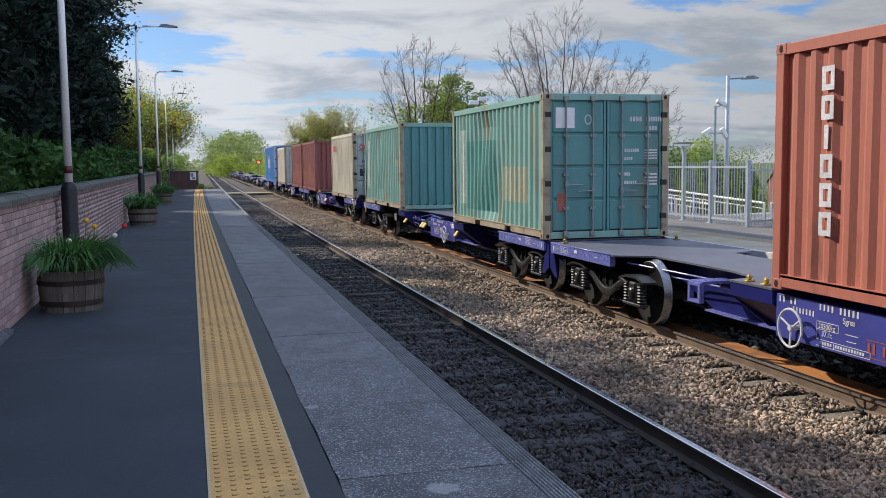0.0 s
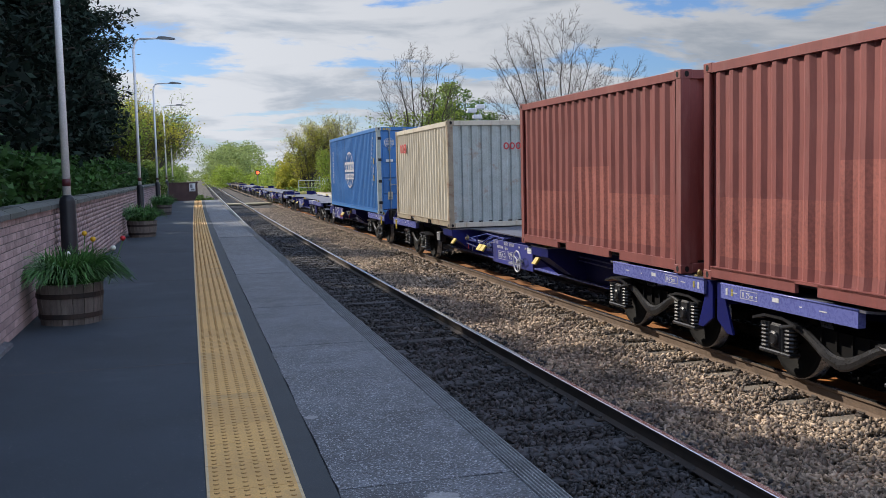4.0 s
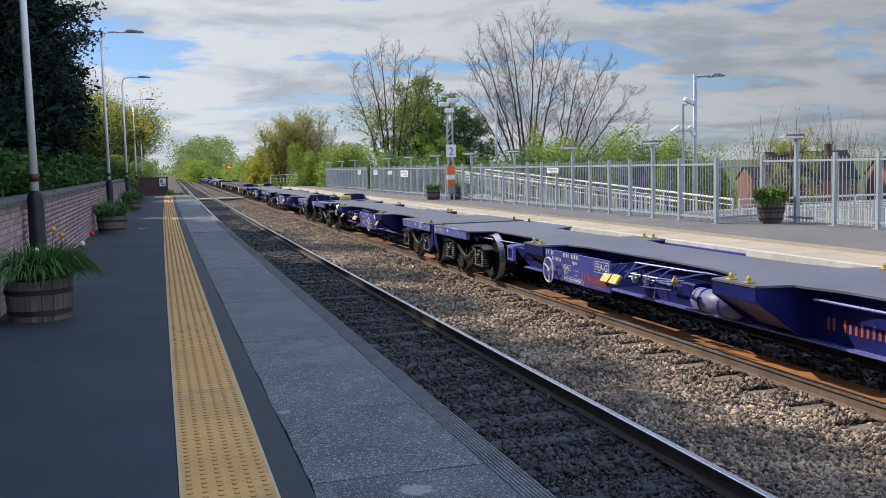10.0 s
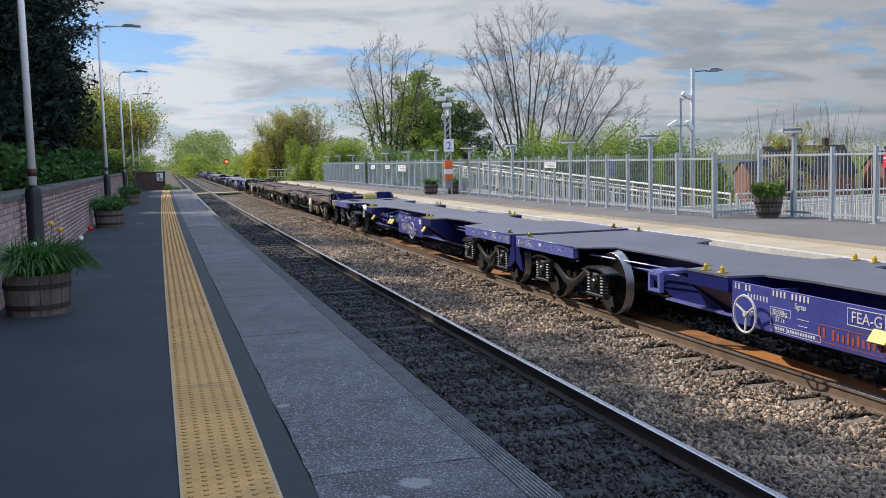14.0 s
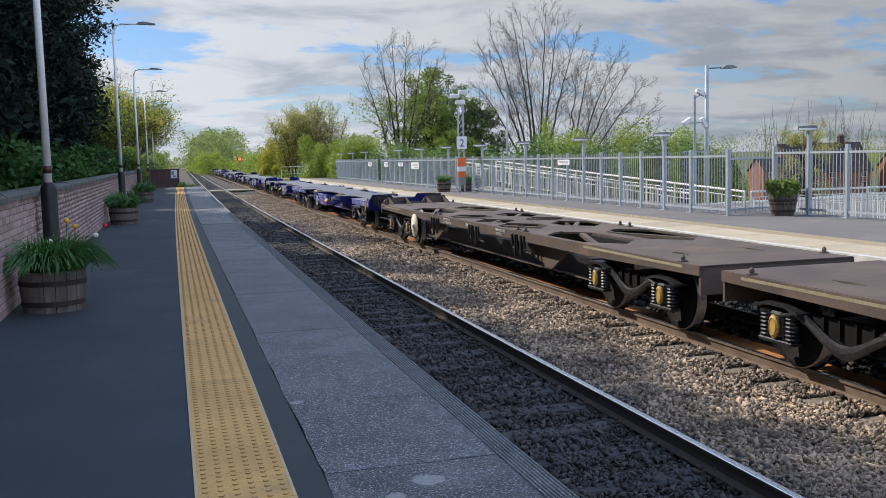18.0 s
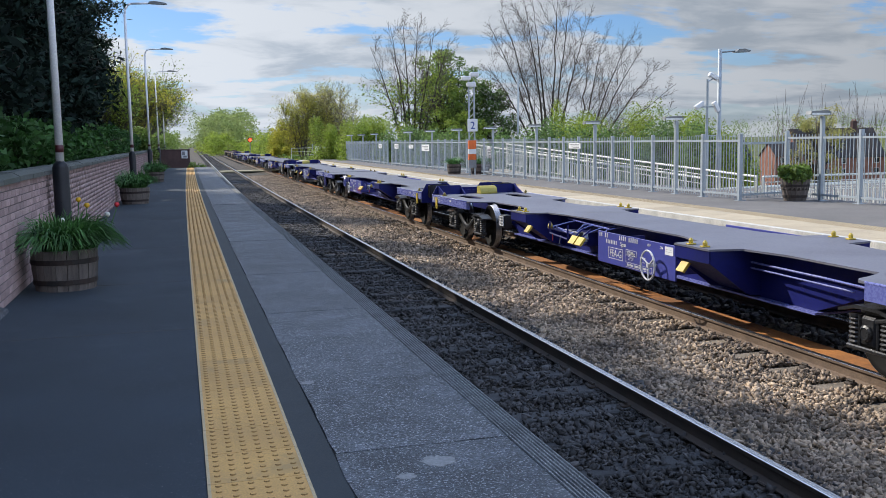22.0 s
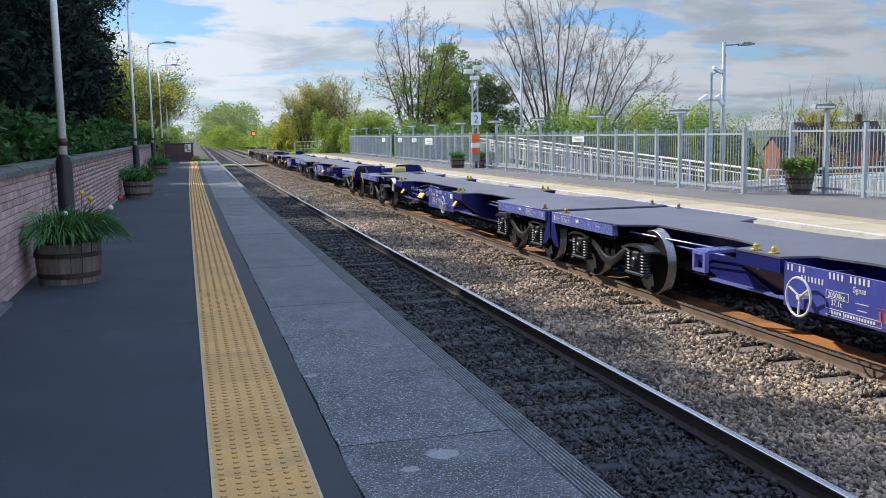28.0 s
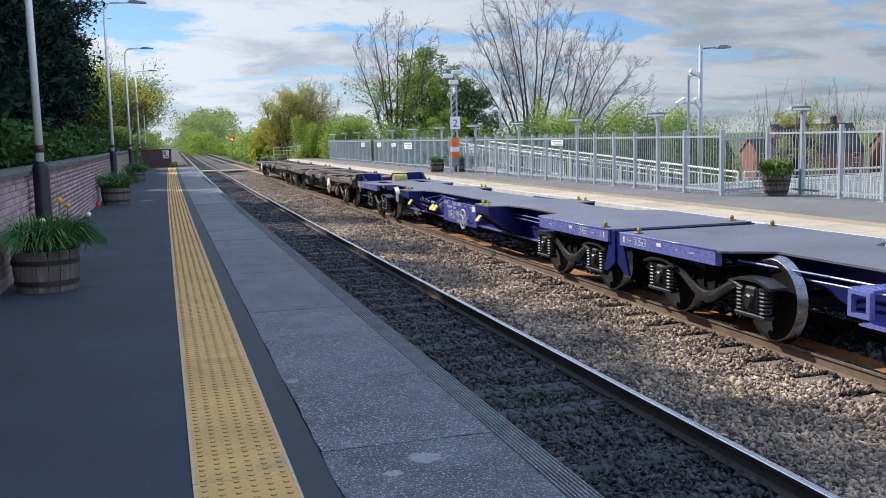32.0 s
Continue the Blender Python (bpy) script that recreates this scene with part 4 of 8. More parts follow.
def bogie_meshes(box_mat):
    """Parts of a two-axle bogie: (name, bmesh, material, label)."""
    out = []
    for s in (-1, 1):
        bm = bmesh.new()
        # rounded bar that sags between the axleboxes
        sag = [(y, 0.36 + 0.27 * (abs(y) / 0.74) ** 2 * (3 - 2 * abs(y) / 0.74)) for y in [-0.74 + 0.0925 * i for i in range(17)]]
        rings = []
        for y, z in sag:
            k = 0.045 + 0.03 * (1 - abs(y) / 0.74)
            rings.append([bm.verts.new((s * (1.03 + 0.04 * math.cos(a * 0.7854)), y, z + k * math.sin(a * 0.7854))) for a in range(8)])
        for a, b in zip(rings, rings[1:]):
            for q in range(8):
                bm.faces.new((a[q], a[(q + 1) % 8], b[(q + 1) % 8], b[q]))
        bm.faces.new(rings[0])
        bm.faces.new(rings[-1][::-1])
        out.append(("side_frame", bm, M["bogie"], "curved black bogie side bar"))
        bm = bmesh.new()
        prism(bm, [(-0.62, 0.50), (-0.3, 0.40), (0.3, 0.40), (0.62, 0.50), (0.62, 0.66), (-0.62, 0.66)], s * 0.90, s * 0.96)
        for q in (-0.36, -0.12, 0.12, 0.36):
            box(bm, *sorted((s * 0.955, s * 0.99)), q - 0.012, q + 0.012, 0.46, 0.66)
        out.append(("side_plate", bm, M["wheel"], ""))
        for q in (-1.0, 1.0):
            o = 1 if q > 0 else -1
            bm = bmesh.new()
            prism(bm, [(q - 0.40, 0.63), (q - 0.16, 0.69), (q + 0.16, 0.69), (q + 0.40, 0.63), (q + 0.40, 0.66), (q + 0.16, 0.725), (q - 0.16, 0.725), (q - 0.40, 0.66)], s * 0.90, s * 1.12)
            out.append(("axle_guard", bm, M["bogie"], "plate over the axlebox"))
            bm = bmesh.new()
            xs = sorted((s * 0.95, s * 1.10))
            box(bm, xs[0], xs[1], q - 0.105, q + 0.105, 0.34, 0.63, 0.025)
            box(bm, *sorted((s * 0.97, s * 1.11)), q - 0.29, q + 0.29, 0.285, 0.33, 0.012)
            for d in (-0.125, 0.125):
                tube(bm, (s * 1.08, q + d, 0.33), (s * 1.08, q + d, 0.63), 0.018, n=6)
            ab = ("axlebox", bm, M["bogie"], "")
            out.append(ab)
            bm = bmesh.new()
            lathe(bm, [(0.082, s * 1.10), (0.082, s * 1.125), (0.06, s * 1.14), (0.058, s * 1.132), (0.0, s * 1.132)], 14, (0, q, 0.47), "x")
            if box_mat == M["ochre"]:
                # tall oval covers on the older bogies
                for v in bm.verts:
                    v.co.z = 0.47 + (v.co.z - 0.47) * 1.55
            out.append(("axlebox_cover", bm, box_mat, "round axlebox cover"))
            for d in (-0.215, 0.215):
                bm = bmesh.new()
                spring(bm, s * 1.04, q + d, 0.335, 0.60, 0.062, 6, 0.015)
                out.append(("coil_spring", bm, M["bogie"], "coil spring"))
            bm = bmesh.new()
            tube(bm, (s * 1.1, q - o * 0.12, 0.60), (s * 1.1, q - o * 0.36, 0.66), 0.022, n=7)
            out.append(("damper", bm, M["bogie"], "short damper"))
    bm = bmesh.new()
    box(bm, -0.95, 0.95, -0.28, 0.28, 0.45, 0.66, 0.03)
    tube(bm, (0, 0, 0.6), (0, 0, 0.8), 0.22, n=14)
    out.append(("bolster", bm, M["black"], ""))
    for q in (-1.35, 1.25):
        bm = bmesh.new()
        box(bm, -0.75, 0.75, q, q + 0.1, 0.4, 0.5)
        out.append(("cross_beam", bm, M["black"], ""))
    return out


def twistlock(parent, x, y, material, z=0.98):
    bm = bmesh.new()
    box(bm, x - 0.055, x + 0.055, y - 0.038, y + 0.038, z, z + 0.018, 0.005)
    lathe(bm, [(0.022, z + 0.018), (0.03, z + 0.03), (0.03, z + 0.06), (0.012, z + 0.085)], 8, (x, y, 0))
    part("twistlock", bm, material, parent, "container twistlock")


BADGE_Y = 5.62


def blue_wagon(kind):
    """One half of a twin: near end at y = 0. kind 'first' has its buffers at y = 0, kind 'second' at the other end."""
    first = kind == "first"
    ln = 18.3 if first else 18.5
    w = thing("container_wagon", "dark blue container flat wagon with a violet sole bar", "wagon", "container wagons of the train")
    # everything below is drawn for the first half; the second is its mirror along the line
    def Y(y):
        return y if first else ln - y
    P = lambda n, bm, m, l="", sm=False: part(n, bm, m, w, l, sm)
    o2 = 12.25 if first else 12.7
    half = [(0, 1.18), (3.1, 1.18), (3.45, 0.66), (5.0, 0.62), (5.78, 0.74), (5.88, 1.16), (6.72, 1.16), (6.82, 0.74), (7.6, 0.62), (8.5, 0.60), (o2 - 1.3, 0.62), (o2 - 0.52, 0.74), (o2 - 0.42, 1.16), (o2 + 0.42, 1.16), (o2 + 0.52, 0.74), (o2 + 1.3, 0.64), (15.45, 0.66), (15.8, 1.18), (ln, 1.18)]
    ys = sorted(set([0.0, ln] + [i * 0.12 for i in range(int(ln / 0.12) + 1)] + [a for a, _ in half]))
    holes = [(0.7, 2.2, 0.42, 0.80)]
    bm = bmesh.new()
    deck_plate(bm, ys, half, holes, 0.955, 0.98)
    if not first:
        for v in bm.verts:
            v.co.y = ln - v.co.y
    P("deck", bm, M["deck"], "flat grey-blue steel deck")
    for s in (-1, 1):
        for a, b in ((0.0, 3.0), (15.9, ln)):
            bm = bmesh.new()
            y0, y1 = sorted((Y(a), Y(b)))
            x0, x1 = sorted((s * 1.10, s * 1.188))
            taper = [(y0, 0.978), (y1, 0.978), (y1, 0.80), (y0, 0.80)]
            prism(bm, taper, x0, x1)
            sb = P("sole_bar", bm, M["sole"], "violet-blue sole bar")
            bm = bmesh.new()
            tube(bm, (s * 1.180, y0, 0.972), (s * 1.180, y1, 0.972), 0.014, n=12)
            part("rounded_edge", bm, M["sole"], sb, smooth=True)
            if s < 0:
                for q, m in ((0.16, "box_yellow"), (0.05, "white_paint")):
                    bm = bmesh.new()
                    yq = (y0 + q + 0.06) if (a == 0.0) == first else (y1 - q - 0.10)
                    box(bm, x0 - 0.003, x0 - 0.0005, yq, yq + 0.04, 0.85, 0.93)
                    part("small_plate", bm, M[m], sb)
            if s < 0:
                bm = bmesh.new()
                for q in range(5):
                    yy = y0 + 0.45 + q * 0.4
                    box(bm, x0 - 0.003, x0 - 0.001, yy, yy + (0.04 if q % 2 else 0.12), 0.885, 0.897 + 0.035 * (q == 2))
                tagged(part("stencil_marks", bm, M["white_paint"], sb), kind="stuff")
                yt = (y0 + 0.95) if (a == 0.0) == first else (y1 - 0.45)
                words("R 75m", 0.085, Matrix.Translation((x0 - 0.001, yt, 0.862)) @ SIDE, M["white_paint"], sb)
                for u0, u1, z0, z1 in hollow(-yt - 0.03, -yt + 0.30, 0.845, 0.945, 0.006):
                    bm = bmesh.new()
                    box(bm, x0 - 0.003, x0 - 0.001, -u1, -u0, z0, z1)
                    part("label_edge", bm, M["white_paint"], sb)
    # spine, fish-bellied
    bm = bmesh.new()
    prism(bm, [(Y(2.9), 0.95), (Y(15.5), 0.95), (Y(15.5), 0.80), (Y(14.2), 0.36), (Y(4.4), 0.36), (Y(3.2), 0.78)], -0.43, 0.43)
    spn = P("spine", bm, M["wagon_blue"], "deep dark blue centre spine")
    # lower flange in the pale sole colour, painted as if sunlit
    bm = bmesh.new()
    box(bm, -0.52, 0.52, *sorted((Y(4.3), Y(14.3))), 0.335, 0.359)
    P("bottom_flange", bm, M["sole"], "lower edge of the spine, coloured pale blue for sunlight")
    if first:
        bm = bmesh.new()
        for i in range(13):
            if i != 2:
                box(bm, -0.436, -0.432, BADGE_Y - 0.085 * i - 0.038, BADGE_Y - 0.085 * i, 0.50, 0.60 + 0.035 * (i in (0, 1, 3, 6, 8, 12)))
        tagged(part("orange_badge", bm, M["orange_paint"], spn), kind="stuff")
    bm = bmesh.new()
    box(bm, -0.42, 0.42, *sorted((Y(0.1), Y(3.2))), 0.72, 0.954)
    P("end_sill", bm, M["wagon_blue"])
    bm = bmesh.new()
    box(bm, -0.42, 0.42, *sorted((Y(15.2), Y(ln - 0.1))), 0.72, 0.954)
    P("end_sill", bm, M["wagon_blue"])
    for yc in (6.3, o2):
        for s in (-1, 1):
            bm = bmesh.new()
            for d in (-0.42, 0.42):
                yy = Y(yc + d)
                prism(bm, [(s * 0.4, 0.37), (s * 0.62, 0.40), (s * 1.14, 0.80), (s * 1.14, 0.954), (s * 0.4, 0.954)], yy - 0.012, yy + 0.012, "y")
            a, b = sorted((Y(yc - 0.42), Y(yc + 0.42)))
            prism(bm, [(s * 0.5, 0.40), (s * 1.13, 0.80), (s * 1.13, 0.83), (s * 0.5, 0.43)], a, b, "y")
            box(bm, min(s * 1.13, s * 1.15), max(s * 1.13, s * 1.15), a, b, 0.80, 0.954)
            P("outrigger", bm, M["wagon_blue"], "blue bracket carrying the container seats")
            for d in (-0.17, 0.17):
                twistlock(w, s * 1.06, Y(yc + d), M["yellow"])
    for yc in (0.72, ln - 0.32):
        for s in (-1, 1):
            twistlock(w, s * 1.06, Y(yc), M["brass"])
    # data panel with the hand wheel
    a, b = sorted((Y(o2 - 2.85), Y(o2 - 0.45)))
    for s in (-1, 1):
        bm = bmesh.new()
        box(bm, min(s * 1.10, s * 1.12), max(s * 1.10, s * 1.12), a, b, 0.46, 0.93, 0.004)
        box(bm, min(s * 0.5, s * 1.1), max(s * 0.5, s * 1.1), a + 0.3, a + 0.34, 0.5, 0.85)
        box(bm, min(s * 0.5, s * 1.1), max(s * 0.5, s * 1.1), b - 0.34, b - 0.3, 0.5, 0.85)
        pl = P("data_panel", bm, M["panel"], "violet panel with white data stencils")
        if s > 0:
            continue
        def bars(rows, m, nm="stencil"):
            bm = bmesh.new()
            for u0, u1, z0, z1 in rows:      # u runs to the right as seen from the near side
                box(bm, -1.124, -1.1205, b - u1, b - u0, z0, z1)
            tagged(part(nm, bm, M[m], pl), kind="stuff")
        u0, z0 = (1.92, 0.735) if first else (0.42, 0.56)
        # running number and operator as bars, in two rows
        bars([(0.06 + i * 0.065, 0.088 + i * 0.065, 0.85, 0.915) for i in (0, 1, 3, 4)] + [(0.74 + i * 0.062, 0.766 + i * 0.062, 0.85, 0.915) for i in range(10) if i != 4]
             + [(0.30 + i * 0.055, 0.324 + i * 0.055, 0.768, 0.825) for i in range(7)], "white_paint", "number_bars")
        words("Sgnss", 0.085, Matrix.Translation((-1.123, b - (1.1 if first else 0.78), 0.768)) @ SIDE, M["white_paint"], pl)
        words("FEA-G", 0.15, Matrix.Translation((-1.123, b - u0, z0 + 0.025)) @ SIDE, M["white_paint"], pl)
        bars([(u0 - 0.05, u0 + 0.44, z0 + 0.15, z0 + 0.158), (u0 - 0.05, u0 + 0.44, z0 - 0.01, z0 - 0.002), (u0 - 0.05, u0 - 0.042, z0 - 0.01, z0 + 0.158), (u0 + 0.432, u0 + 0.44, z0 - 0.01, z0 + 0.158)], "white_paint", "label_frame")
        v0 = 0.72 if first else 0.98
        words("20500kg", 0.075, Matrix.Translation((-1.123, b - v0 - 0.01, 0.668)) @ SIDE, M["white_paint"], pl)
        words("37.1t", 0.08, Matrix.Translation((-1.123, b - v0 - 0.06, 0.59)) @ SIDE, M["white_paint"], pl)
        bars([(v0 - 0.02, v0 + 0.32, 0.732, 0.738), (v0 - 0.02, v0 + 0.32, 0.655, 0.660), (v0 - 0.02, v0 - 0.014, 0.555, 0.738), (v0 + 0.314, v0 + 0.32, 0.655, 0.738)]
             + [(v0 - 0.02, v0 + 0.78, 0.550, 0.555), (v0 - 0.02, v0 + 0.78, 0.485, 0.490), (v0 + 0.774, v0 + 0.78, 0.485, 0.555), (v0 + 0.25, v0 + 0.256, 0.485, 0.555)]
             + [(v0 + 0.03 + i * 0.04, v0 + 0.055 + i * 0.04, 0.505, 0.535) for i in range(17) if i != 5], "white_paint", "label_frame")
        # small axle sign
        bars([(v0 + 0.42, v0 + 0.60, 0.665, 0.672), (v0 + 0.44, v0 + 0.58, 0.60, 0.607)], "white_paint", "axle_mark")
        if not first:
            words("OFF", 0.055, Matrix.Translation((-1.123, b - 1.62, 0.85)) @ SIDE, M["white_paint"], pl)
            words("ON", 0.055, Matrix.Translation((-1.123, b - 1.98, 0.85)) @ SIDE, M["white_paint"], pl)
            bars([(2.12, 2.34, 0.79, 0.90)], "sign_white", "label_card")
            bars([(2.14, 2.32, 0.83, 0.835), (2.14, 2.30, 0.86, 0.865)], "sign_grey", "label_print")
        if first:
            bars([(1.46 + i * 0.068, 1.492 + i * 0.068, 0.54, 0.615 + 0.025 * (i in (0, 1, 3, 6, 8, 12))) for i in range(14) if i != 2] + [(1.44, 2.36, 0.665, 0.672), (1.44, 2.36, 0.50, 0.507)], "orange_paint", "orange_badge")
        hy = b - (0.42 if first else 1.86)
        bm = bmesh.new()
        rim = [[bm.verts.new((-1.24 + 0.014 * math.sin(c * 1.0472), hy + math.cos(p * 0.2618) * (0.2 + 0.014 * math.cos(c * 1.0472)), 0.62 + math.sin(p * 0.2618) * (0.2 + 0.014 * math.cos(c * 1.0472)))) for c in range(6)] for p in range(24)]
        for p in range(24):
            for c in range(6):
                bm.faces.new((rim[p][c], rim[(p + 1) % 24][c], rim[(p + 1) % 24][(c + 1) % 6], rim[p][(c + 1) % 6]))
        for i in range(3):
            p = 2.0944 * i + 0.5
            tube(bm, (-1.22, hy, 0.62), (-1.24, hy + math.cos(p) * 0.2, 0.62 + math.sin(p) * 0.2), 0.013, n=5)
        tube(bm, (-1.10, hy, 0.62), (-1.25, hy, 0.62), 0.03, n=8)
        part("hand_wheel", bm, M["white_paint"], pl, "white brake hand wheel")
    # brake gear, pipes, air tank
    if first:
        bm = bmesh.new()
        tube(bm, (-0.70, Y(6.9), 0.58), (-0.70, Y(7.7), 0.58), 0.15, n=16)
        P("air_tank", bm, M["tank"], "lavender brake air tank", True)
    for pts, r in (([(-0.56, Y(12.8), 0.80), (-0.62, Y(14.6), 0.80), (-0.95, Y(15.8), 0.86)], 0.014), ([(-0.56, Y(12.8), 0.73), (-0.66, Y(15.1), 0.73)], 0.012),
                   ([(-0.72, Y(3.2), 0.86), (-0.62, Y(5.6), 0.84)], 0.016), ([(-1.05, Y(7.6), 0.78), (-0.8, Y(8.2), 0.70), (-0.8, Y(8.7), 0.70)], 0.02)):
        bm = bmesh.new()
        pipe(bm, pts, r, 6)
        P("brake_pipe", bm, M["sole"], "pale blue brake pipe")
    for q in ((9.48, 9.21) if first else (9.20, 8.93)):
        bm = bmesh.new()
        yc = Y(q)
        prism(bm, [(-1.20, 0.64), (-1.17, 0.62), (-1.08, 0.74), (-1.11, 0.76)], yc - 0.11, yc + 0.11, "y")
        P("brake_lever_plate", bm, M["yellow"], "tilted yellow brake changeover plate")
        bm = bmesh.new()
        tube(bm, (-1.10, yc, 0.76), (-0.95, yc, 0.88), 0.014, n=6)
        P("brake_lever", bm, M["wagon_blue"])
    bm = bmesh.new()
    box(bm, -0.66, -0.42, *sorted((Y(7.9), Y(8.4))), 0.50, 0.74, 0.02)
    P("valve_box", bm, M["wagon_blue"], "blue valve box")
    for pts, r, m in (([(-1.08, Y(7.75), 0.90), (-1.08, Y(7.75), 0.70), (-1.08, Y(8.55), 0.66)], 0.016, "wagon_blue"), ([(-1.08, Y(8.55), 0.90), (-1.08, Y(8.55), 0.66)], 0.016, "wagon_blue"),
                      ([(-0.7, Y(8.1), 0.76), (-1.0, Y(8.25), 0.80), (-1.05, Y(8.9), 0.80)], 0.012, "steel"), ([(-0.6, Y(8.3), 0.6), (-0.95, Y(8.5), 0.72), (-0.95, Y(9.0), 0.74)], 0.014, "wagon_blue"),
                      ([(-1.06, Y(8.2), 0.70), (-1.09, Y(8.2), 0.56), (-1.07, Y(8.2), 0.54)], 0.008, "steel"), ([(-1.09, Y(7.9), 0.69), (-1.09, Y(7.9), 0.58)], 0.008, "red_paint")):
        bm = bmesh.new()
        pipe(bm, pts, r, 6)
        P("brake_rod", bm, M[m], "thin brake rod")
    for ya, x1, z1 in ((7.72, -1.06, 0.82), (8.36, -0.98, 0.70), (8.58, -1.08, 0.76), (9.02, -1.02, 0.80), (9.3, -0.9, 0.66)):
        bm = bmesh.new()
        pipe(bm, [(-0.44, Y(ya), 0.90), (-0.74, Y(ya + 0.05), 0.875), (x1, Y(ya + 0.12), z1)], 0.011, 5)
        P("bracket_rod", bm, M["sole"], "pale blue rod carrying the brake gear")
    for pts in ([(-0.55, Y(7.3), 0.90), (-0.60, Y(8.2), 0.885), (-0.72, Y(9.4), 0.89)], [(-0.98, Y(7.8), 0.80), (-0.90, Y(8.5), 0.73), (-0.98, Y(9.1), 0.735)]):
        bm = bmesh.new()
        pipe(bm, pts, 0.014, 5)
        P("brake_pipe", bm, M["sole"], "pale blue brake pipe")
    bm = bmesh.new()
    lathe(bm, [(0.02, 0.0), (0.045, 0.01), (0.05, 0.05), (0.03, 0.09), (0.012, 0.12)], 10, (-1.06, Y(7.72), 0.77))
    P("isolating_cock", bm, M["brass"], "brass isolating cock")
    for k in range(3):
        bm = bmesh.new()
        ya = Y(8.65 + 0.17 * k)
        tube(bm, (-0.95, ya, 0.70), (-0.95, ya, 0.80), 0.05, 0.035, 10)
        tube(bm, (-0.95, ya, 0.66), (-0.95, ya, 0.70), 0.03, n=8)
        P("valve", bm, M["black" if k % 2 else "galv"], "small brake valve")
    for q in (() if first else (6.82, o2 - 0.22)):
        bm = bmesh.new()
        yc = Y(q)
        prism(bm, [(-1.20, 0.64), (-1.17, 0.62), (-1.08, 0.74), (-1.11, 0.76)], yc - 0.09, yc + 0.09, "y")
        P("brake_lever_plate", bm, M["yellow"], "tilted yellow brake changeover plate")
    for d in ((7.08, 7.52) if first else ()):
        bm = bmesh.new()
        lathe(bm, [(0.151, -0.02), (0.157, -0.02), (0.157, 0.02), (0.151, 0.02)], 16)
        bmesh.ops.transform(bm, matrix=Matrix.Translation((-0.70, Y(d), 0.58)) @ Matrix.Rotation(radians(90), 4, "X"), verts=bm.verts)
        P("tank_strap", bm, M["wagon_blue"], "dark tank strap")
    if not first:
        bm = bmesh.new()
        box(bm, -1.05, -0.9, *sorted((Y(4.92), Y(5.22))), 0.56, 0.82, 0.01)
        P("valve_box", bm, M["black"], "black valve box")
        bm = bmesh.new()
        ya, yb_ = sorted((Y(4.95), Y(5.19)))
        box(bm, -1.062, -1.052, ya, yb_, 0.60, 0.79)
        vg = P("plate", bm, M["sign_grey"], "pale grating on the valve box")
        for q in range(4):
            bm = bmesh.new()
            z = 0.605 + q * 0.058
            box(bm, -1.074, -1.062, ya, yb_, z, z + 0.018)
            part("slat", bm, M["white_paint"], vg)
        for yy in (ya, (ya + yb_) / 2, yb_):
            bm = bmesh.new()
            box(bm, -1.078, -1.062, yy - 0.009, yy + 0.009, 0.60, 0.80)
            part("upright", bm, M["white_paint"], vg)
    if first:
        bm = bmesh.new()
        fy = sorted((Y(ln - 4.75), Y(ln - 4.45)))
        for q in ((fy[0], fy[1], 0.56, 0.60), (fy[0], fy[1], 0.78, 0.82), (fy[0], fy[0] + 0.05, 0.6, 0.78), (fy[1] - 0.05, fy[1], 0.6, 0.78)):
            box(bm, -1.04, -0.98, *q)
        box(bm, -1.0, -0.5, *fy, 0.80, 0.84)
        P("step_frame", bm, M["sole"], "square violet step frame")
    # inner end: sloping draw plates
    bm = bmesh.new()
    e = ln
    for s in (-1, 1):
        prism(bm, [(Y(e - 0.05), 0.97), (Y(e + 0.14), 0.97), (Y(e + 0.14), 0.52), (Y(e - 0.08), 0.38), (Y(e - 0.20), 0.38), (Y(e - 0.05), 0.74)], s * 1.12, s * 1.15)
    box(bm, -1.12, 1.12, *sorted((Y(e - 0.03), Y(e - 0.005))), 0.72, 0.954)
    box(bm, -0.16, 0.16, *sorted((Y(e - 0.4), Y(e + 0.28))), 0.55, 0.75, 0.02)
    P("inner_end", bm, M["wagon_blue"], "dark blue close-coupled inner end")
    # outer end: bulkhead, buffers, yellow lifting eyes
    bm = bmesh.new()
    prism(bm, [(-1.18, 0.70), (1.18, 0.70), (1.18, 0.98), (1.05, 1.20), (0.45, 1.20), (0.35, 1.08), (-0.35, 1.08), (-0.45, 1.20), (-1.05, 1.20), (-1.18, 0.98)], Y(0.0), Y(-0.03), "y")
    for s in (-1, 1):
        prism(bm, [(Y(0.0), 0.98), (Y(0.0), 1.19), (Y(0.5 if first else 0.65), 0.985)], s * 1.0, s * 1.03)
        prism(bm, [(Y(0.0), 0.98), (Y(0.0), 1.14), (Y(0.4), 0.985)], s * 0.4, s * 0.43)
    P("headstock", bm, M["wagon_blue"], "dark blue raised headstock")
    for s in (-1, 1):
        bm = bmesh.new()
        lathe(bm, [(0.11, Y(-0.03)), (0.12, Y(-0.1)), (0.09, Y(-0.32)), (0.075, Y(-0.34)), (0.075, Y(-0.50))][::1 if first else 1], 14)
        bmesh.ops.transform(bm, matrix=Matrix.Translation((s * 0.87, 0, 1.02)) @ Matrix(((1, 0, 0, 0), (0, 0, 1, 0), (0, -1, 0, 0), (0, 0, 0, 1))), verts=bm.verts)
        bf = P("buffer", bm, M["black"], "black buffer with a broad head", True)
        bm = bmesh.new()
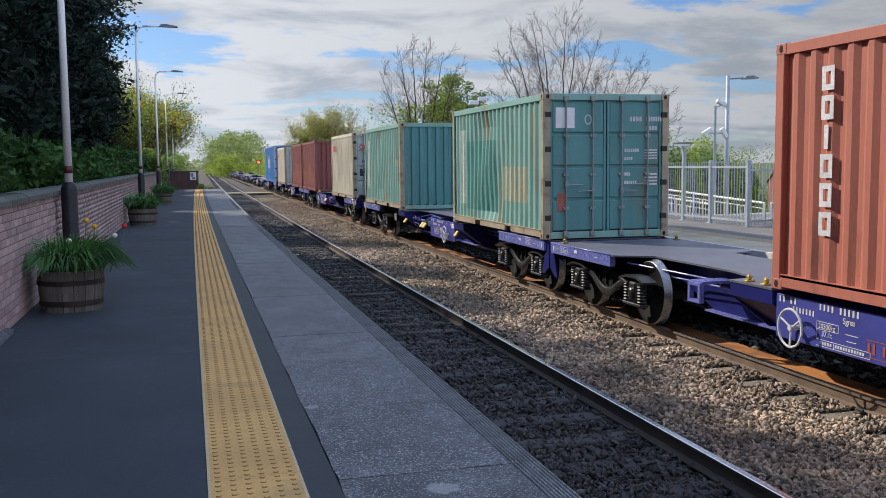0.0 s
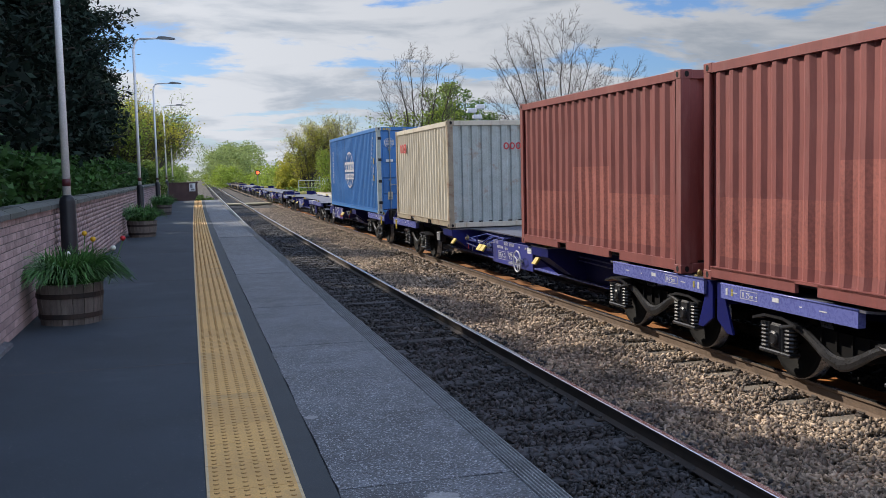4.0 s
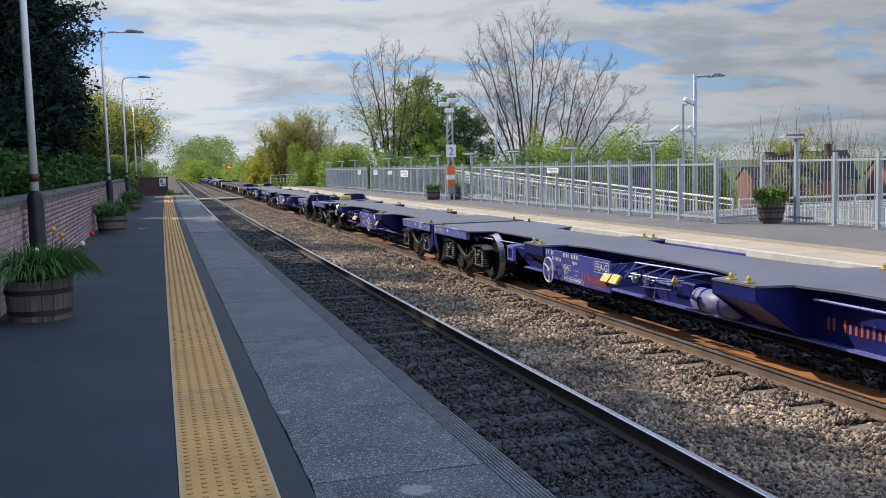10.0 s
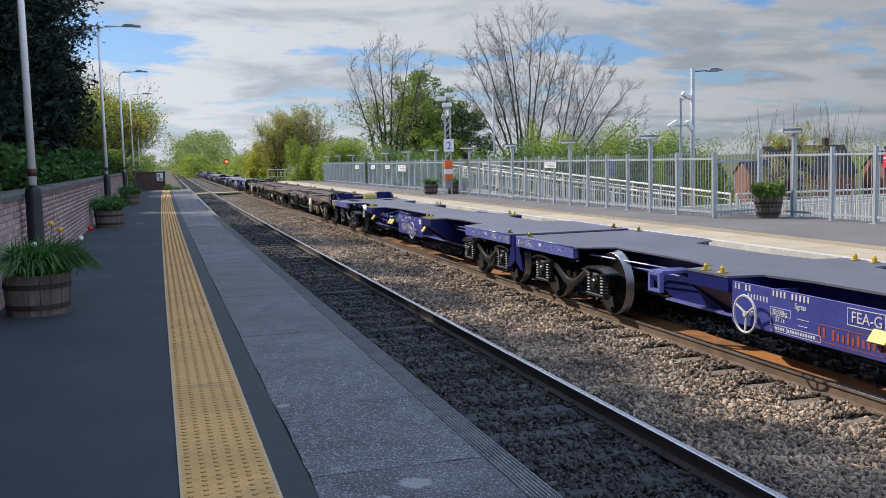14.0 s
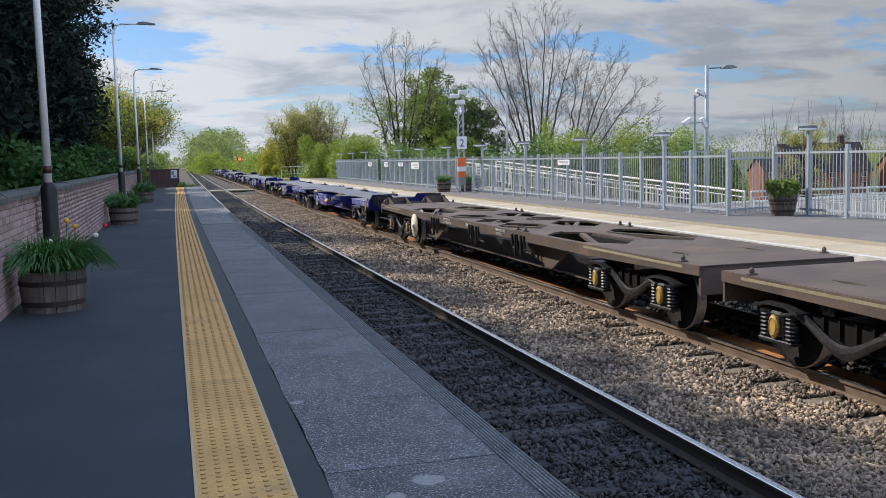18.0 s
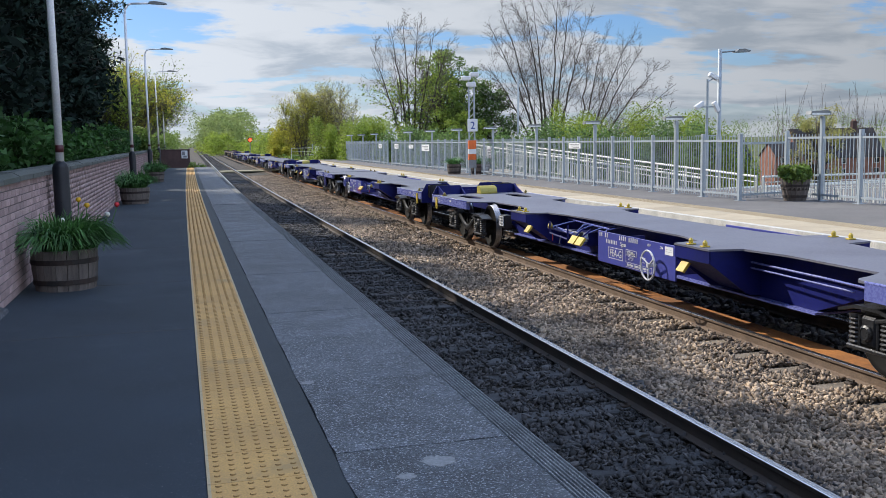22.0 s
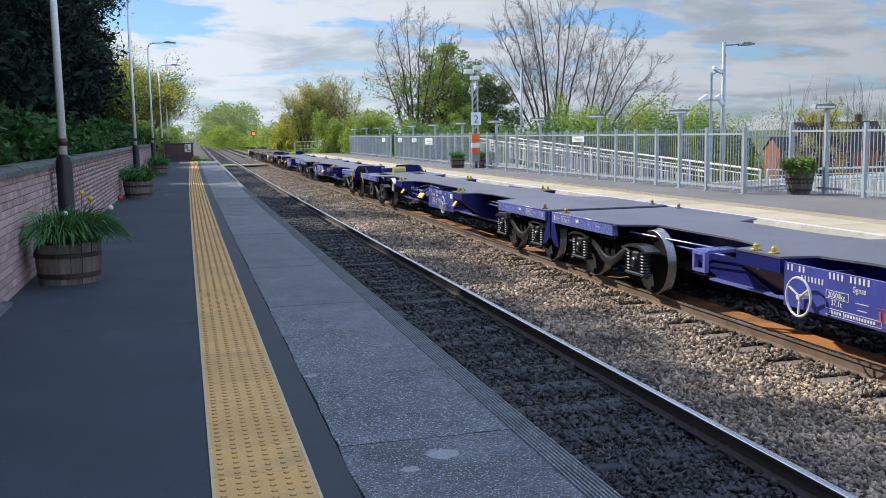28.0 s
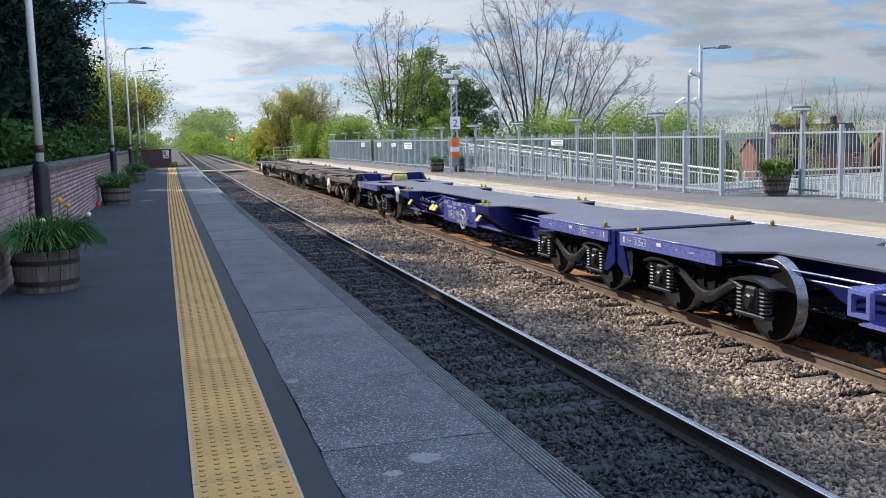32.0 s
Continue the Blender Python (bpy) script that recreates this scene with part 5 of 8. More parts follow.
        box(bm, s * 0.87 - 0.26, s * 0.87 + 0.26, *sorted((Y(-0.50), Y(-0.54))), 0.86, 1.2, 0.03)
        part("buffer_head", bm, M["black"], bf, "worn black buffer head")
        bm = bmesh.new()
        x0 = s * 1.195
        prism(bm, [(Y(0.38), 0.94), (Y(0.52), 0.94), (Y(0.52), 0.72), (Y(0.49), 0.66), (Y(0.41), 0.66), (Y(0.38), 0.72)], x0 - 0.012, x0 + 0.012)
        le = P("lifting_eye", bm, M["yellow"], "yellow lashing eye")
        bm = bmesh.new()
        prism(bm, [(Y(0.45) + 0.028 * math.cos(a * 0.785), 0.71 + 0.036 * math.sin(a * 0.785)) for a in range(8)], x0 - 0.0135, x0 + 0.0135)
        part("eye_hole", bm, M["hole"], le)
    bm = bmesh.new()
    tube(bm, (0, Y(0.2), 0.86), (0, Y(-0.3), 0.86), 0.06, n=8)
    tube(bm, (0.0, Y(-0.3), 0.86), (0, Y(-0.62), 0.7), 0.035, n=6)
    P("coupling", bm, M["black"], "screw coupling")
    bm = bmesh.new()
    pipe(bm, [(-0.4, Y(-0.03), 0.8), (-0.42, Y(-0.3), 0.5), (-0.3, Y(-0.6), 0.45)], 0.025, 6)
    P("brake_hose", bm, M["black"], "hanging brake hose")
    if not first:
        bm = bmesh.new()
        prism(bm, [(Y(0.10), 0.985), (Y(0.10), 1.10), (Y(0.12), 1.155), (Y(0.17), 1.18), (Y(0.30), 1.165), (Y(0.38), 1.12), (Y(0.42), 1.04), (Y(0.42), 0.985)], -0.03, 0.41)
        P("stowage_box", bm, M["box_yellow"], "olive-yellow stowage box on the deck end")
    # bogies
    axles = (2.26, ln - 1.95) if first else (1.65, ln - 2.545)
    for yb in axles:
        b = new("bogie")
        b.parent = w
        b.location = (0, yb, 0)
        for n, bmx, m, l in bogie_meshes(M["bogie"]):
            part(n, bmx, m, b, l)
        for d in (-1.0, 1.0):
            ws = new("wheelset", WHEEL_ME)
            ws.parent = w
            ws.location = (0, yb + d, ROLL)
    return w


def brown_wagon(kind):
    first = kind == "first"
    ln = 18.4
    w = thing("container_wagon", "weathered brown skeletal container flat wagon", "wagon", "container wagons of the train")
    def Y(y):
        return y if first else ln - y
    P = lambda n, bm, m, l="", sm=False: part(n, bm, m, w, l, sm)
    half = [(0, 1.10), (ln, 1.10)]
    ys = [i * 0.1 for i in range(int(ln / 0.1))] + [ln]
    holes = [(3.0, 5.8, 0.12, 1.02), (6.6, 8.4, 0.12, 1.02), (8.5, 9.9, 0.12, 1.02), (10.0, 11.8, 0.12, 1.02), (12.6, 15.4, 0.12, 1.02), (1.1, 1.7, 0.45, 0.7), (16.6, 17.2, 0.45, 0.7)]
    bm = bmesh.new()
    deck_plate(bm, ys, half, holes, 0.93, 0.965, 0.62)
    P("deck", bm, M["brown_deck"], "open lattice deck of brown steel")
    for k, (a, b, x0, x1) in enumerate(holes[:5]):
        for s in (-1, 1):
            bm = bmesh.new()
            u, v = (x0, x1) if k % 2 else (x1, x0)
            prism(bm, [(s * u - 0.05, a + 0.02), (s * u + 0.05, a + 0.02), (s * v + 0.05, b - 0.02), (s * v - 0.05, b - 0.02)], 0.90, 0.955, "z")
            P("lattice_bar", bm, M["brown_deck"], "slanting deck bar")
    for s in (-1, 1):
        bm = bmesh.new()
        prism(bm, [(0, 0.96), (ln, 0.96), (ln, 0.84), (ln - 3.2, 0.79), (3.2, 0.79), (0, 0.84)], *sorted((s * 1.06, s * 1.12)))
        sb = P("sole_bar", bm, M["brown_deck"], "deep brown sole bar")
        if s < 0:
            words("MINIMUM CURVE\n75 METRES", 0.075, Matrix.Translation((-1.124, 7.6, 0.885)) @ SIDE, M["white_paint"], sb)
            words("FEA-C", 0.12, Matrix.Translation((-1.124, 9.6, 0.84)) @ SIDE, M["white_paint"], sb)
            words("NOT TO BE LOOSE\nOR HUMP SHUNTED", 0.07, Matrix.Translation((-1.124, 11.4, 0.885)) @ SIDE, M["white_paint"], sb)
            for q0, q1 in ((0.6, 2.6), (ln - 3.4, ln - 0.4)):
                bm = bmesh.new()
                box(bm, -1.124, -1.121, *sorted((Y(q0), Y(q1))), 0.90, 0.935)
                part("yellow_stripe", bm, M["boards"], sb, "faded yellow stripe")
        for yc in (0.5, 6.1, 6.5, 11.9, 12.3, ln - 0.5):
            twistlock(w, s * 1.05, yc, M["brown_deck"], 0.966)
    bm = bmesh.new()
    box(bm, -0.20, 0.20, 0.1, ln - 0.1, 0.45, 0.925)
    P("spine", bm, M["black"])
    # black box added to fill the dark under the deck, in place of shade
    bm = bmesh.new()
    box(bm, -0.62, 0.62, 4.2, ln - 4.2, 0.30, 0.62)
    P("centre_girder", bm, M["black"], "black filler for the shade under the deck")
    bm = bmesh.new()
    for s in (-1, 1):
        box(bm, s * 0.66 - 0.04, s * 0.66 + 0.04, 4.0, ln - 4.0, 0.27, 0.298)
    P("bottom_flange", bm, M["brown_deck"], "thin lower edge of the underframe")
    for s in (-1, 1):
        for ya, yb_ in ((4.4, 6.6), (ln - 6.6, ln - 4.4)):
            bm = bmesh.new()
            prism(bm, [(ya, 0.79), (yb_, 0.79), ((ya + yb_) / 2 + 0.25, 0.36), ((ya + yb_) / 2 - 0.25, 0.36)], s * 0.86, s * 0.90)
            P("gusset", bm, M["brown_deck"], "tapered brown stiffening plate")
    for yc in (Y(4.5),):
        bm = bmesh.new()
        lathe(bm, [(0.3, -1.18), (0.31, -1.2), (0.29, -1.22), (0.06, -1.225), (0.05, -1.26)], 24, (0, yc, 0.60), "x")
        P("hand_wheel_disc", bm, M["cream_disc"], "cream round brake disc", True)
    for yc in (6.3, 9.0, 12.1):
        bm = bmesh.new()
        for d, zl, wd in ((-0.31, 0.66, 0.02), (-0.14, 0.52, 0.035), (0.06, 0.60, 0.018), (0.16, 0.47, 0.022), (0.34, 0.70, 0.04)):
            box(bm, -1.15, -1.10, yc + d - wd, yc + d + wd, zl, 0.90, 0.008)
        tube(bm, (-1.06, yc - 0.5, 0.58), (-1.06, yc + 0.45, 0.62), 0.025, n=8)
        tube(bm, (-1.08, yc - 0.25, 0.68), (-1.08, yc + 0.35, 0.55), 0.018, n=6)
        P("brake_gear", bm, M["black"], "brake levers on the sole bar")
    bm = bmesh.new()
    prism(bm, [(-1.1, 0.70), (1.1, 0.70), (1.1, 0.96), (0.9, 1.16), (0.3, 1.16), (0.2, 1.02), (-0.2, 1.02), (-0.3, 1.16), (-0.9, 1.16), (-1.1, 0.96)], Y(0.0), Y(-0.04), "y")
    for s in (-1, 1):
        prism(bm, [(Y(0.0), 0.96), (Y(0.0), 1.15), (Y(0.7), 0.97)], s * 0.85, s * 0.88)
        prism(bm, [(Y(0.0), 0.96), (Y(0.0), 1.15), (Y(0.7), 0.97)], s * 0.32, s * 0.35)
    P("headstock", bm, M["brown_deck"], "brown raised headstock")
    for s in (-1, 1):
        bm = bmesh.new()
        tube(bm, (s * 0.87, Y(-0.04), 1.0), (s * 0.87, Y(-0.5), 1.0), 0.09, n=12)
        bf = P("buffer", bm, M["black"], "black buffer", True)
        bm = bmesh.new()
        box(bm, s * 0.87 - 0.22, s * 0.87 + 0.22, *sorted((Y(-0.5), Y(-0.54))), 0.84, 1.16, 0.03)
        part("buffer_head", bm, M["black"], bf)
    bm = bmesh.new()
    box(bm, -1.1, 1.1, *sorted((Y(ln - 0.04), Y(ln))), 0.6, 0.955)
    box(bm, -0.14, 0.14, *sorted((Y(ln - 0.3), Y(ln + 0.3))), 0.55, 0.72, 0.02)
    P("inner_end", bm, M["brown_deck"])
    for yb in ((2.3, ln - 2.0) if first else (2.0, ln - 2.3)):
        b = new("bogie")
        b.parent = w
        b.location = (0, yb, 0)
        for n, bmx, m, l in bogie_meshes(M["ochre"]):
            part(n, bmx, m, b, l)
        for d in (-1.0, 1.0):
            ws = new("wheelset", WHEEL_ME)
            ws.parent = w
            ws.location = (0, yb + d, ROLL)
    return w


def put_wagon(w, s):
    MOVING.append((w, s))
    for o in w.children:
        if o.name.startswith("wheelset"):
            WHEELS.append((o, o.location.copy(), s))
    return w


blue1, blue2 = blue_wagon("first"), blue_wagon("second")
brown1, brown2 = brown_wagon("first"), brown_wagon("second")
TWINS = [(-41.6, 0), (-3.1, 0), (35.9, 0), (74.65, 0), (113.4, 0), (152.1, 0), (190.2, 1), (229.2, 0), (267.6, 0), (306.1, 0), (344.7, 0), (383.3, 1)]
used = set()
for s0, k in TWINS:
    for ob, d in (((blue1, 0.0), (blue2, 18.7)) if not k else ((brown1, 0.0), (brown2, 18.9))):
        if s0 < -40 and d == 0:
            continue
        w = ob if ob not in used else copy_thing(ob, Matrix())
        used.add(ob)
        put_wagon(w, s0 + d)


# ---- containers ----
def container(name, label, length, height, skin, frame_m, doors, pitch=0.2775, depth=0.036, patches=(), dent=0.012):
    """Corrugated steel box on its castings: near end at y = 0, bottom at z = 0."""
    c = thing(name, label, "container", "containers on the train")
    W = 1.219
    P = lambda n, bm, m, l="": part(n, bm, m, c, l)
    # side walls
    for s in (-1, 1):
        bm = bmesh.new()
        prof = []
        y = 0.17
        while y < length - 0.17 - pitch * 0.5:
            q = pitch / 4
            prof += [(y, 0.0), (y + q * 1.02, 0.0), (y + q * 2, depth), (y + q * 3.02, depth)]
            y += pitch
        prof.append((length - 0.17, 0.0))
        rows = []
        levels = sorted({0.16, 0.7, 1.05, 1.55, 1.95, height - 0.12} | {z for q in patches for z in q[2:4]})
        dents = random.Random(int(length * 100) + len(skin))
        for z in levels:
            rows.append([bm.verts.new((s * (W - 0.012 - d - (dents.uniform(0, 0.005) + dent * math.exp(-((yy - 3.4) / 1.1) ** 2) * (0.5 + 0.5 * math.sin(2.3 * yy + 2.6 * z)) if 0.2 < z < height - 0.2 else 0)), yy, z)) for yy, d in prof])
        for (za, a), (zb_, b) in zip(zip(levels, rows), zip(levels[1:], rows[1:])):
            for i in range(len(prof) - 1):
                f = bm.faces.new((a[i], a[i + 1], b[i + 1], b[i]))
                for k, q in enumerate(patches):
                    if s < 0 and q[0] <= (prof[i][0] + prof[i + 1][0]) / 2 <= q[1] and q[2] <= za and zb_ <= q[3]:
                        f.material_index = k + 1
        P("side_wall", bm, [M[skin]] + [M[q[4]] for q in patches], "corrugated side wall")
        bm = bmesh.new()
        box(bm, min(s * W, s * (W - 0.06)), max(s * W, s * (W - 0.06)), 0.15, length - 0.15, height - 0.125, height - 0.01, 0.006)
        P("top_rail", bm, M[skin])
        bm = bmesh.new()
        x0, x1 = sorted((s * W, s * (W - 0.05)))
        z0, z1 = 0.03, 0.165
        cutsy = [0.15]
        if length < 7:
            for f0 in (length / 2 - 1.03 - 0.18, length / 2 + 1.03 - 0.18):
                cutsy += [f0, f0 + 0.36]
        cutsy.append(length - 0.15)
        for a, b in zip(cutsy[::2], cutsy[1::2]):
            box(bm, x0, x1, a, b, z0, z1, 0.006)
        box(bm, x0, x1, 0.15, length - 0.15, z1 - 0.03, z1 + 0.004)
        P("bottom_rail", bm, M[skin if height > 2.7 else frame_m])
        for yy in (0.0, length):
            bm = bmesh.new()
            d = 0.16 if yy == 0 else -0.16
            box(bm, min(s * W, s * (W - 0.13)), max(s * W, s * (W - 0.13)), min(yy, yy + d * 0.85), max(yy, yy + d * 0.85), 0.11, height - 0.11, 0.006)
            P("corner_post", bm, M[frame_m], "corner post")
            for z in (0.0, height - 0.118):
                bm = bmesh.new()
                xa, xb = sorted((s * (W + 0.004), s * (W - 0.162)))
                box(bm, xa, xb, min(yy, yy + d * 1.1) - 0.004, max(yy, yy + d * 1.1) + 0.004, z, z + 0.118, 0.008)
                cc = P("corner_casting", bm, M[frame_m], "corner casting")
                bm = bmesh.new()
                ym = yy + d * 0.55
                prism(bm, [(ym + 0.032 * math.cos(a * 0.785), z + 0.06 + 0.04 * math.sin(a * 0.785)) for a in range(8)], s * (W + 0.0045), s * (W + 0.0065))
                ye = yy - 0.0045 if yy == 0 else yy + 0.0045
                prism(bm, [(s * (W - 0.08) + 0.032 * math.cos(a * 0.785), z + 0.06 + 0.04 * math.sin(a * 0.785)) for a in range(8)], ye, ye + (-0.002 if yy == 0 else 0.002), "y")
                part("casting_hole", bm, M["hole"], cc)
    bm = bmesh.new()
    n = int(length / 0.3)
    for i in range(n):
        a = 0.12 + (length - 0.24) * i / n
        b = 0.12 + (length - 0.24) * (i + 1) / n
        box(bm, -W + 0.06, W - 0.06, a + 0.02, b - 0.02, height - 0.07, height - 0.03)
    box(bm, -W + 0.05, W - 0.05, 0.05, length - 0.05, height - 0.09, height - 0.06)
    P("roof", bm, M[skin])
    bm = bmesh.new()
    box(bm, -W + 0.05, W - 0.05, 0.05, length - 0.05, 0.10, 0.16)
    P("floor", bm, M["black"])
    # end frames
    for yy, d in ((0.0, 1), (length, -1)):
        bm = bmesh.new()
        box(bm, -W + 0.15, W - 0.15, *sorted((yy + 0.005 * d, yy + 0.08 * d)), height - 0.12, height - 0.005, 0.006)
        P("end_header", bm, M[skin])
        bm = bmesh.new()
        box(bm, -W + 0.15, W - 0.15, *sorted((yy + 0.005 * d, yy + 0.08 * d)), 0.01, 0.13, 0.006)
        P("end_sill", bm, M[skin])
        if d == -1 or not doors:
            bm = bmesh.new()
            prof = []
            x = -W + 0.12
            while x < W - 0.3:
                prof += [(x, 0.03), (x + 0.13, 0.03), (x + 0.155, 0.075), (x + 0.225, 0.075)]
                x += 0.25
            prof.append((W - 0.12, 0.03))
            ra = [bm.verts.new((u, yy + v * d, 0.12)) for u, v in prof]
            rb = [bm.verts.new((u, yy + v * d, height - 0.11)) for u, v in prof]
            for i in range(len(prof) - 1):
                bm.faces.new((ra[i], ra[i + 1], rb[i + 1], rb[i]))
            P("end_wall", bm, M[skin], "corrugated end wall")
    if doors:
        zt, zb = height - 0.125, 0.135
        for s in (-1, 1):
            x0, x1 = sorted((s * 0.012, s * (W - 0.135)))
            bm = bmesh.new()
            box(bm, x0, x1, 0.06, 0.085, zb, zt)
            nr = 4 if height < 2.7 else 5
            door = P("door", bm, M[skin], "ribbed steel container door")
            for xs_ in (x0, x1 - 0.045):
                bm = bmesh.new()
                box(bm, xs_, xs_ + 0.045, 0.028, 0.0595, zb, zt)
                part("door_panel", bm, M[skin], door)
            # raised fields between the horizontal grooves
            for i in range(nr):
                za = zb + 0.02 + (zt - zb) * i / nr
                zc = zb - 0.03 + (zt - zb) * (i + 1) / nr
                bm = bmesh.new()
                box(bm, x0 + 0.05, x1 - 0.05, 0.03, 0.062, za, zc, 0.012)
                part("door_panel", bm, M[skin], door)
            for q in (0.27, 0.78):
                xr = s * (0.012 + q)
                bm = bmesh.new()
                tube(bm, (xr, -0.012, 0.05), (xr, -0.012, height - 0.06), 0.017, n=8)
                for z in (0.09, height - 0.09):
                    box(bm, xr - 0.05, xr + 0.05, -0.03, 0.02, z - 0.05, z + 0.05, 0.008)
                for z in (0.55, 1.15, height - 0.75):
                    box(bm, xr - 0.055, xr + 0.055, -0.02, 0.03, z - 0.025, z + 0.025, 0.005)
                part("lock_rod", bm, M["rod"] if frame_m != "c_teal" else M[skin], door, "upright door locking rod")
                bm = bmesh.new()
                zh = 0.86 if q < 0.5 else 0.98
                tube(bm, (xr, -0.03, zh), (xr + s * 0.30 * (-1 if q > 0.5 else 1), -0.035, zh - 0.01), 0.013, n=6)
                box(bm, xr - 0.03, xr + 0.03, -0.04, 0.03, zh - 0.05, zh + 0.05, 0.006)
                part("door_handle", bm, M["rod"], door)
            for i in range(4):
                bm = bmesh.new()
                z = zb + 0.25 + (zt - zb - 0.5) * i / 3
                box(bm, *sorted((s * (W - 0.15), s * (W - 0.03))), -0.004, 0.03, z - 0.05, z + 0.05, 0.006)
                part("hinge", bm, M["black"], door)
    return c


def blocks(parent, rows, material, name="marking", face="end", y=0.0, x=1.219):
    """Flat painted marks: rows of (u0, u1, z0, z1); u runs to the right as seen."""
    bm = bmesh.new()
    for u0, u1, z0, z1 in rows:
        if face == "end":
            box(bm, u0, u1, y - 0.003, y, z0, z1)
        else:
            box(bm, -x - 0.003, -x, -u1, -u0, z0, z1)
    ob = part(name, bm, M[material], parent)
    return tagged(ob, kind="stuff") if len(rows) > 4 else ob


def ring(parent, u, z, ru, rz, w, material, face, base, n=24, name="badge_ring"):
    bm = bmesh.new()
    loops = []
    for d, k in ((0, 0.0), (w, 0.0), (w, 0.003), (0, 0.003)):
        pts = [(u + math.cos(6.2832 * i / n) * (ru + d), z + math.sin(6.2832 * i / n) * (rz + d)) for i in range(n)]
        loops.append([bm.verts.new((uu, base - k, zz) if face == "end" else (-base - k, -uu, zz)) for uu, zz in pts])
    for p, q in zip(loops, loops[1:] + loops[:1]):
        for i in range(n):
            bm.faces.new((p[i], p[(i + 1) % n], q[(i + 1) % n], q[i]))
    return part(name, bm, M[material], parent)


def letter_bars(u0, z0, n, w, h, gap):
    """n plain upright blocks in a row, for a name that is not spelt out."""
    return [(u0 + i * (w + gap), u0 + i * (w + gap) + w, z0, z0 + h) for i in range(n)]


DECK = 0.995
# red oxide forty-footer with a column of large white marks
red = container("shipping_container", "red oxide forty-foot shipping container with large white marks", 12.192, 2.591, "c_red", "c_red", False)
for i in range(6):
    z = 2.05 - i * 0.285
    u0, w = -11.42 + (0.05 if i == 2 else 0.0), (0.08 if i == 2 else 0.185)
    blocks(red, hollow(u0, u0 + w, z, z + 0.235, 0.055) if w > 0.1 else [(u0, u0 + 0.065, z, z + 0.235)], "white_paint", "white_mark", "side", x=1.222)
MOVING.append((red, 8.65 - 12.192))
# teal twenty-footer, doors to the eye
teal1 = container("shipping_container", "faded teal twenty-foot shipping container with rusty dents", 6.058, 2.591, "c_teal_pale", "c_frame", True, patches=((0.9, 2.4, 0.62, 1.3, "c_patch"), (2.75, 4.95, 0.35, 1.85, "c_teal_mid"), (5.12, 5.42, 0.45, 2.12, "c_white")), dent=0.055)
for d in [o for o in teal1.children if o.name.startswith("door")]:
    for o in [d] + [q for q in d.children if q.name.startswith("door_panel")]:
        o.data.materials[0] = M["c_teal"]
blocks(teal1, [(-0.98, -0.62, 1.98, 2.34)], "sign_white", "white_placard", y=0.026)
ring(teal1, -0.36, 2.13, 0.05, 0.07, 0.02, "white_paint", "end", 0.026)
blocks(teal1, letter_bars(0.45, 2.1, 4, 0.045, 0.085, 0.018) + letter_bars(0.78, 2.1, 7, 0.03, 0.085, 0.015) + letter_bars(0.78, 1.94, 4, 0.04, 0.075, 0.015)
       + letter_bars(0.35, 1.55, 7, 0.03, 0.06, 0.012) + letter_bars(0.35, 1.40, 4, 0.03, 0.06, 0.012) + letter_bars(0.35, 1.12, 3, 0.03, 0.06, 0.012) + letter_bars(0.35, 0.97, 6, 0.03, 0.06, 0.012)
       + [(0.75, 1.0, 1.42 + 0.05 * i, 1.445 + 0.05 * i) for i in range(4)] + [(0.75, 1.0, 0.95 + 0.06 * i, 0.98 + 0.06 * i) for i in range(4)], "white_paint", "data_bars", y=0.026)
blocks(teal1, [(-0.95, -0.78, 0.50, 0.82)], "c_red", "pink_label", y=0.026)
MOVING.append((teal1, 15.55))
teal2 = container("shipping_container", "faded teal twenty-foot shipping container with a white mark column", 6.058, 2.591, "c_teal_pale", "c_frame", False, patches=((5.2, 5.48, 0.55, 2.2, "c_white"), (0.4, 0.75, 1.3, 1.5, "c_patch")), dent=0.03)
for o in teal2.children:
    if o.name.startswith("end_wall"):
        o.data.materials[0] = M["c_teal"]
blocks(teal2, [(0.72, 0.78, 0.9 + i * 0.12, 0.97 + i * 0.12) for i in range(11)], "white_paint", "number_bars", y=0.03)
MOVING.append((teal2, 27.55))
cream1 = container("shipping_container", "cream twenty-foot shipping container with a red badge", 6.058, 2.591, "c_cream", "c_frame", True)
for d in [o for o in cream1.children if o.name.startswith("door")]:
    for o in [d] + [q for q in d.children if q.name.startswith("door_panel")]:
        o.data.materials[0] = M["c_grey"]


def red_badge(c, u, z, h, face, **kw):
    """Four plain red blocks in a row, in place of a name."""
    w = h * 0.85
    for i in range(4):
        a = u + i * w * 1.08
        if i < 3:
            ring(c, a + w * 0.45, z + h / 2, w * 0.27, h * 0.32, h * 0.19, "red_paint", face, kw["base"], 20, "red_badge")
        else:
            blocks(c, [(a, a + w * 0.32, z, z + h)], "red_paint", "red_badge", face, y=kw["base"], x=kw["base"])


red_badge(cream1, -5.4, 1.92, 0.26, "side", base=1.222)
red_badge(cream1, -0.95, 1.94, 0.2, "end", base=0.026)
blocks(cream1, [(-0.95, -0.68, 0.92, 1.20)], "dark_paint", "black_placard", y=0.026)
blocks(cream1, [(-0.48, -0.22, 0.92, 1.20)], "c_cream", "pale_placard", y=0.026)
ring(cream1, -0.8, 1.48, 0.02, 0.02, 0.035, "sign_blue", "end", 0.026)
for i, sx in enumerate(("MGW.", "TARE.", "NET.", "CU.CAP.")):
    words(sx, 0.13, Matrix.Translation((0.18, 0.024, (1.55, 1.42, 1.1, 0.97)[i])) @ END, M["dark_paint"], cream1)
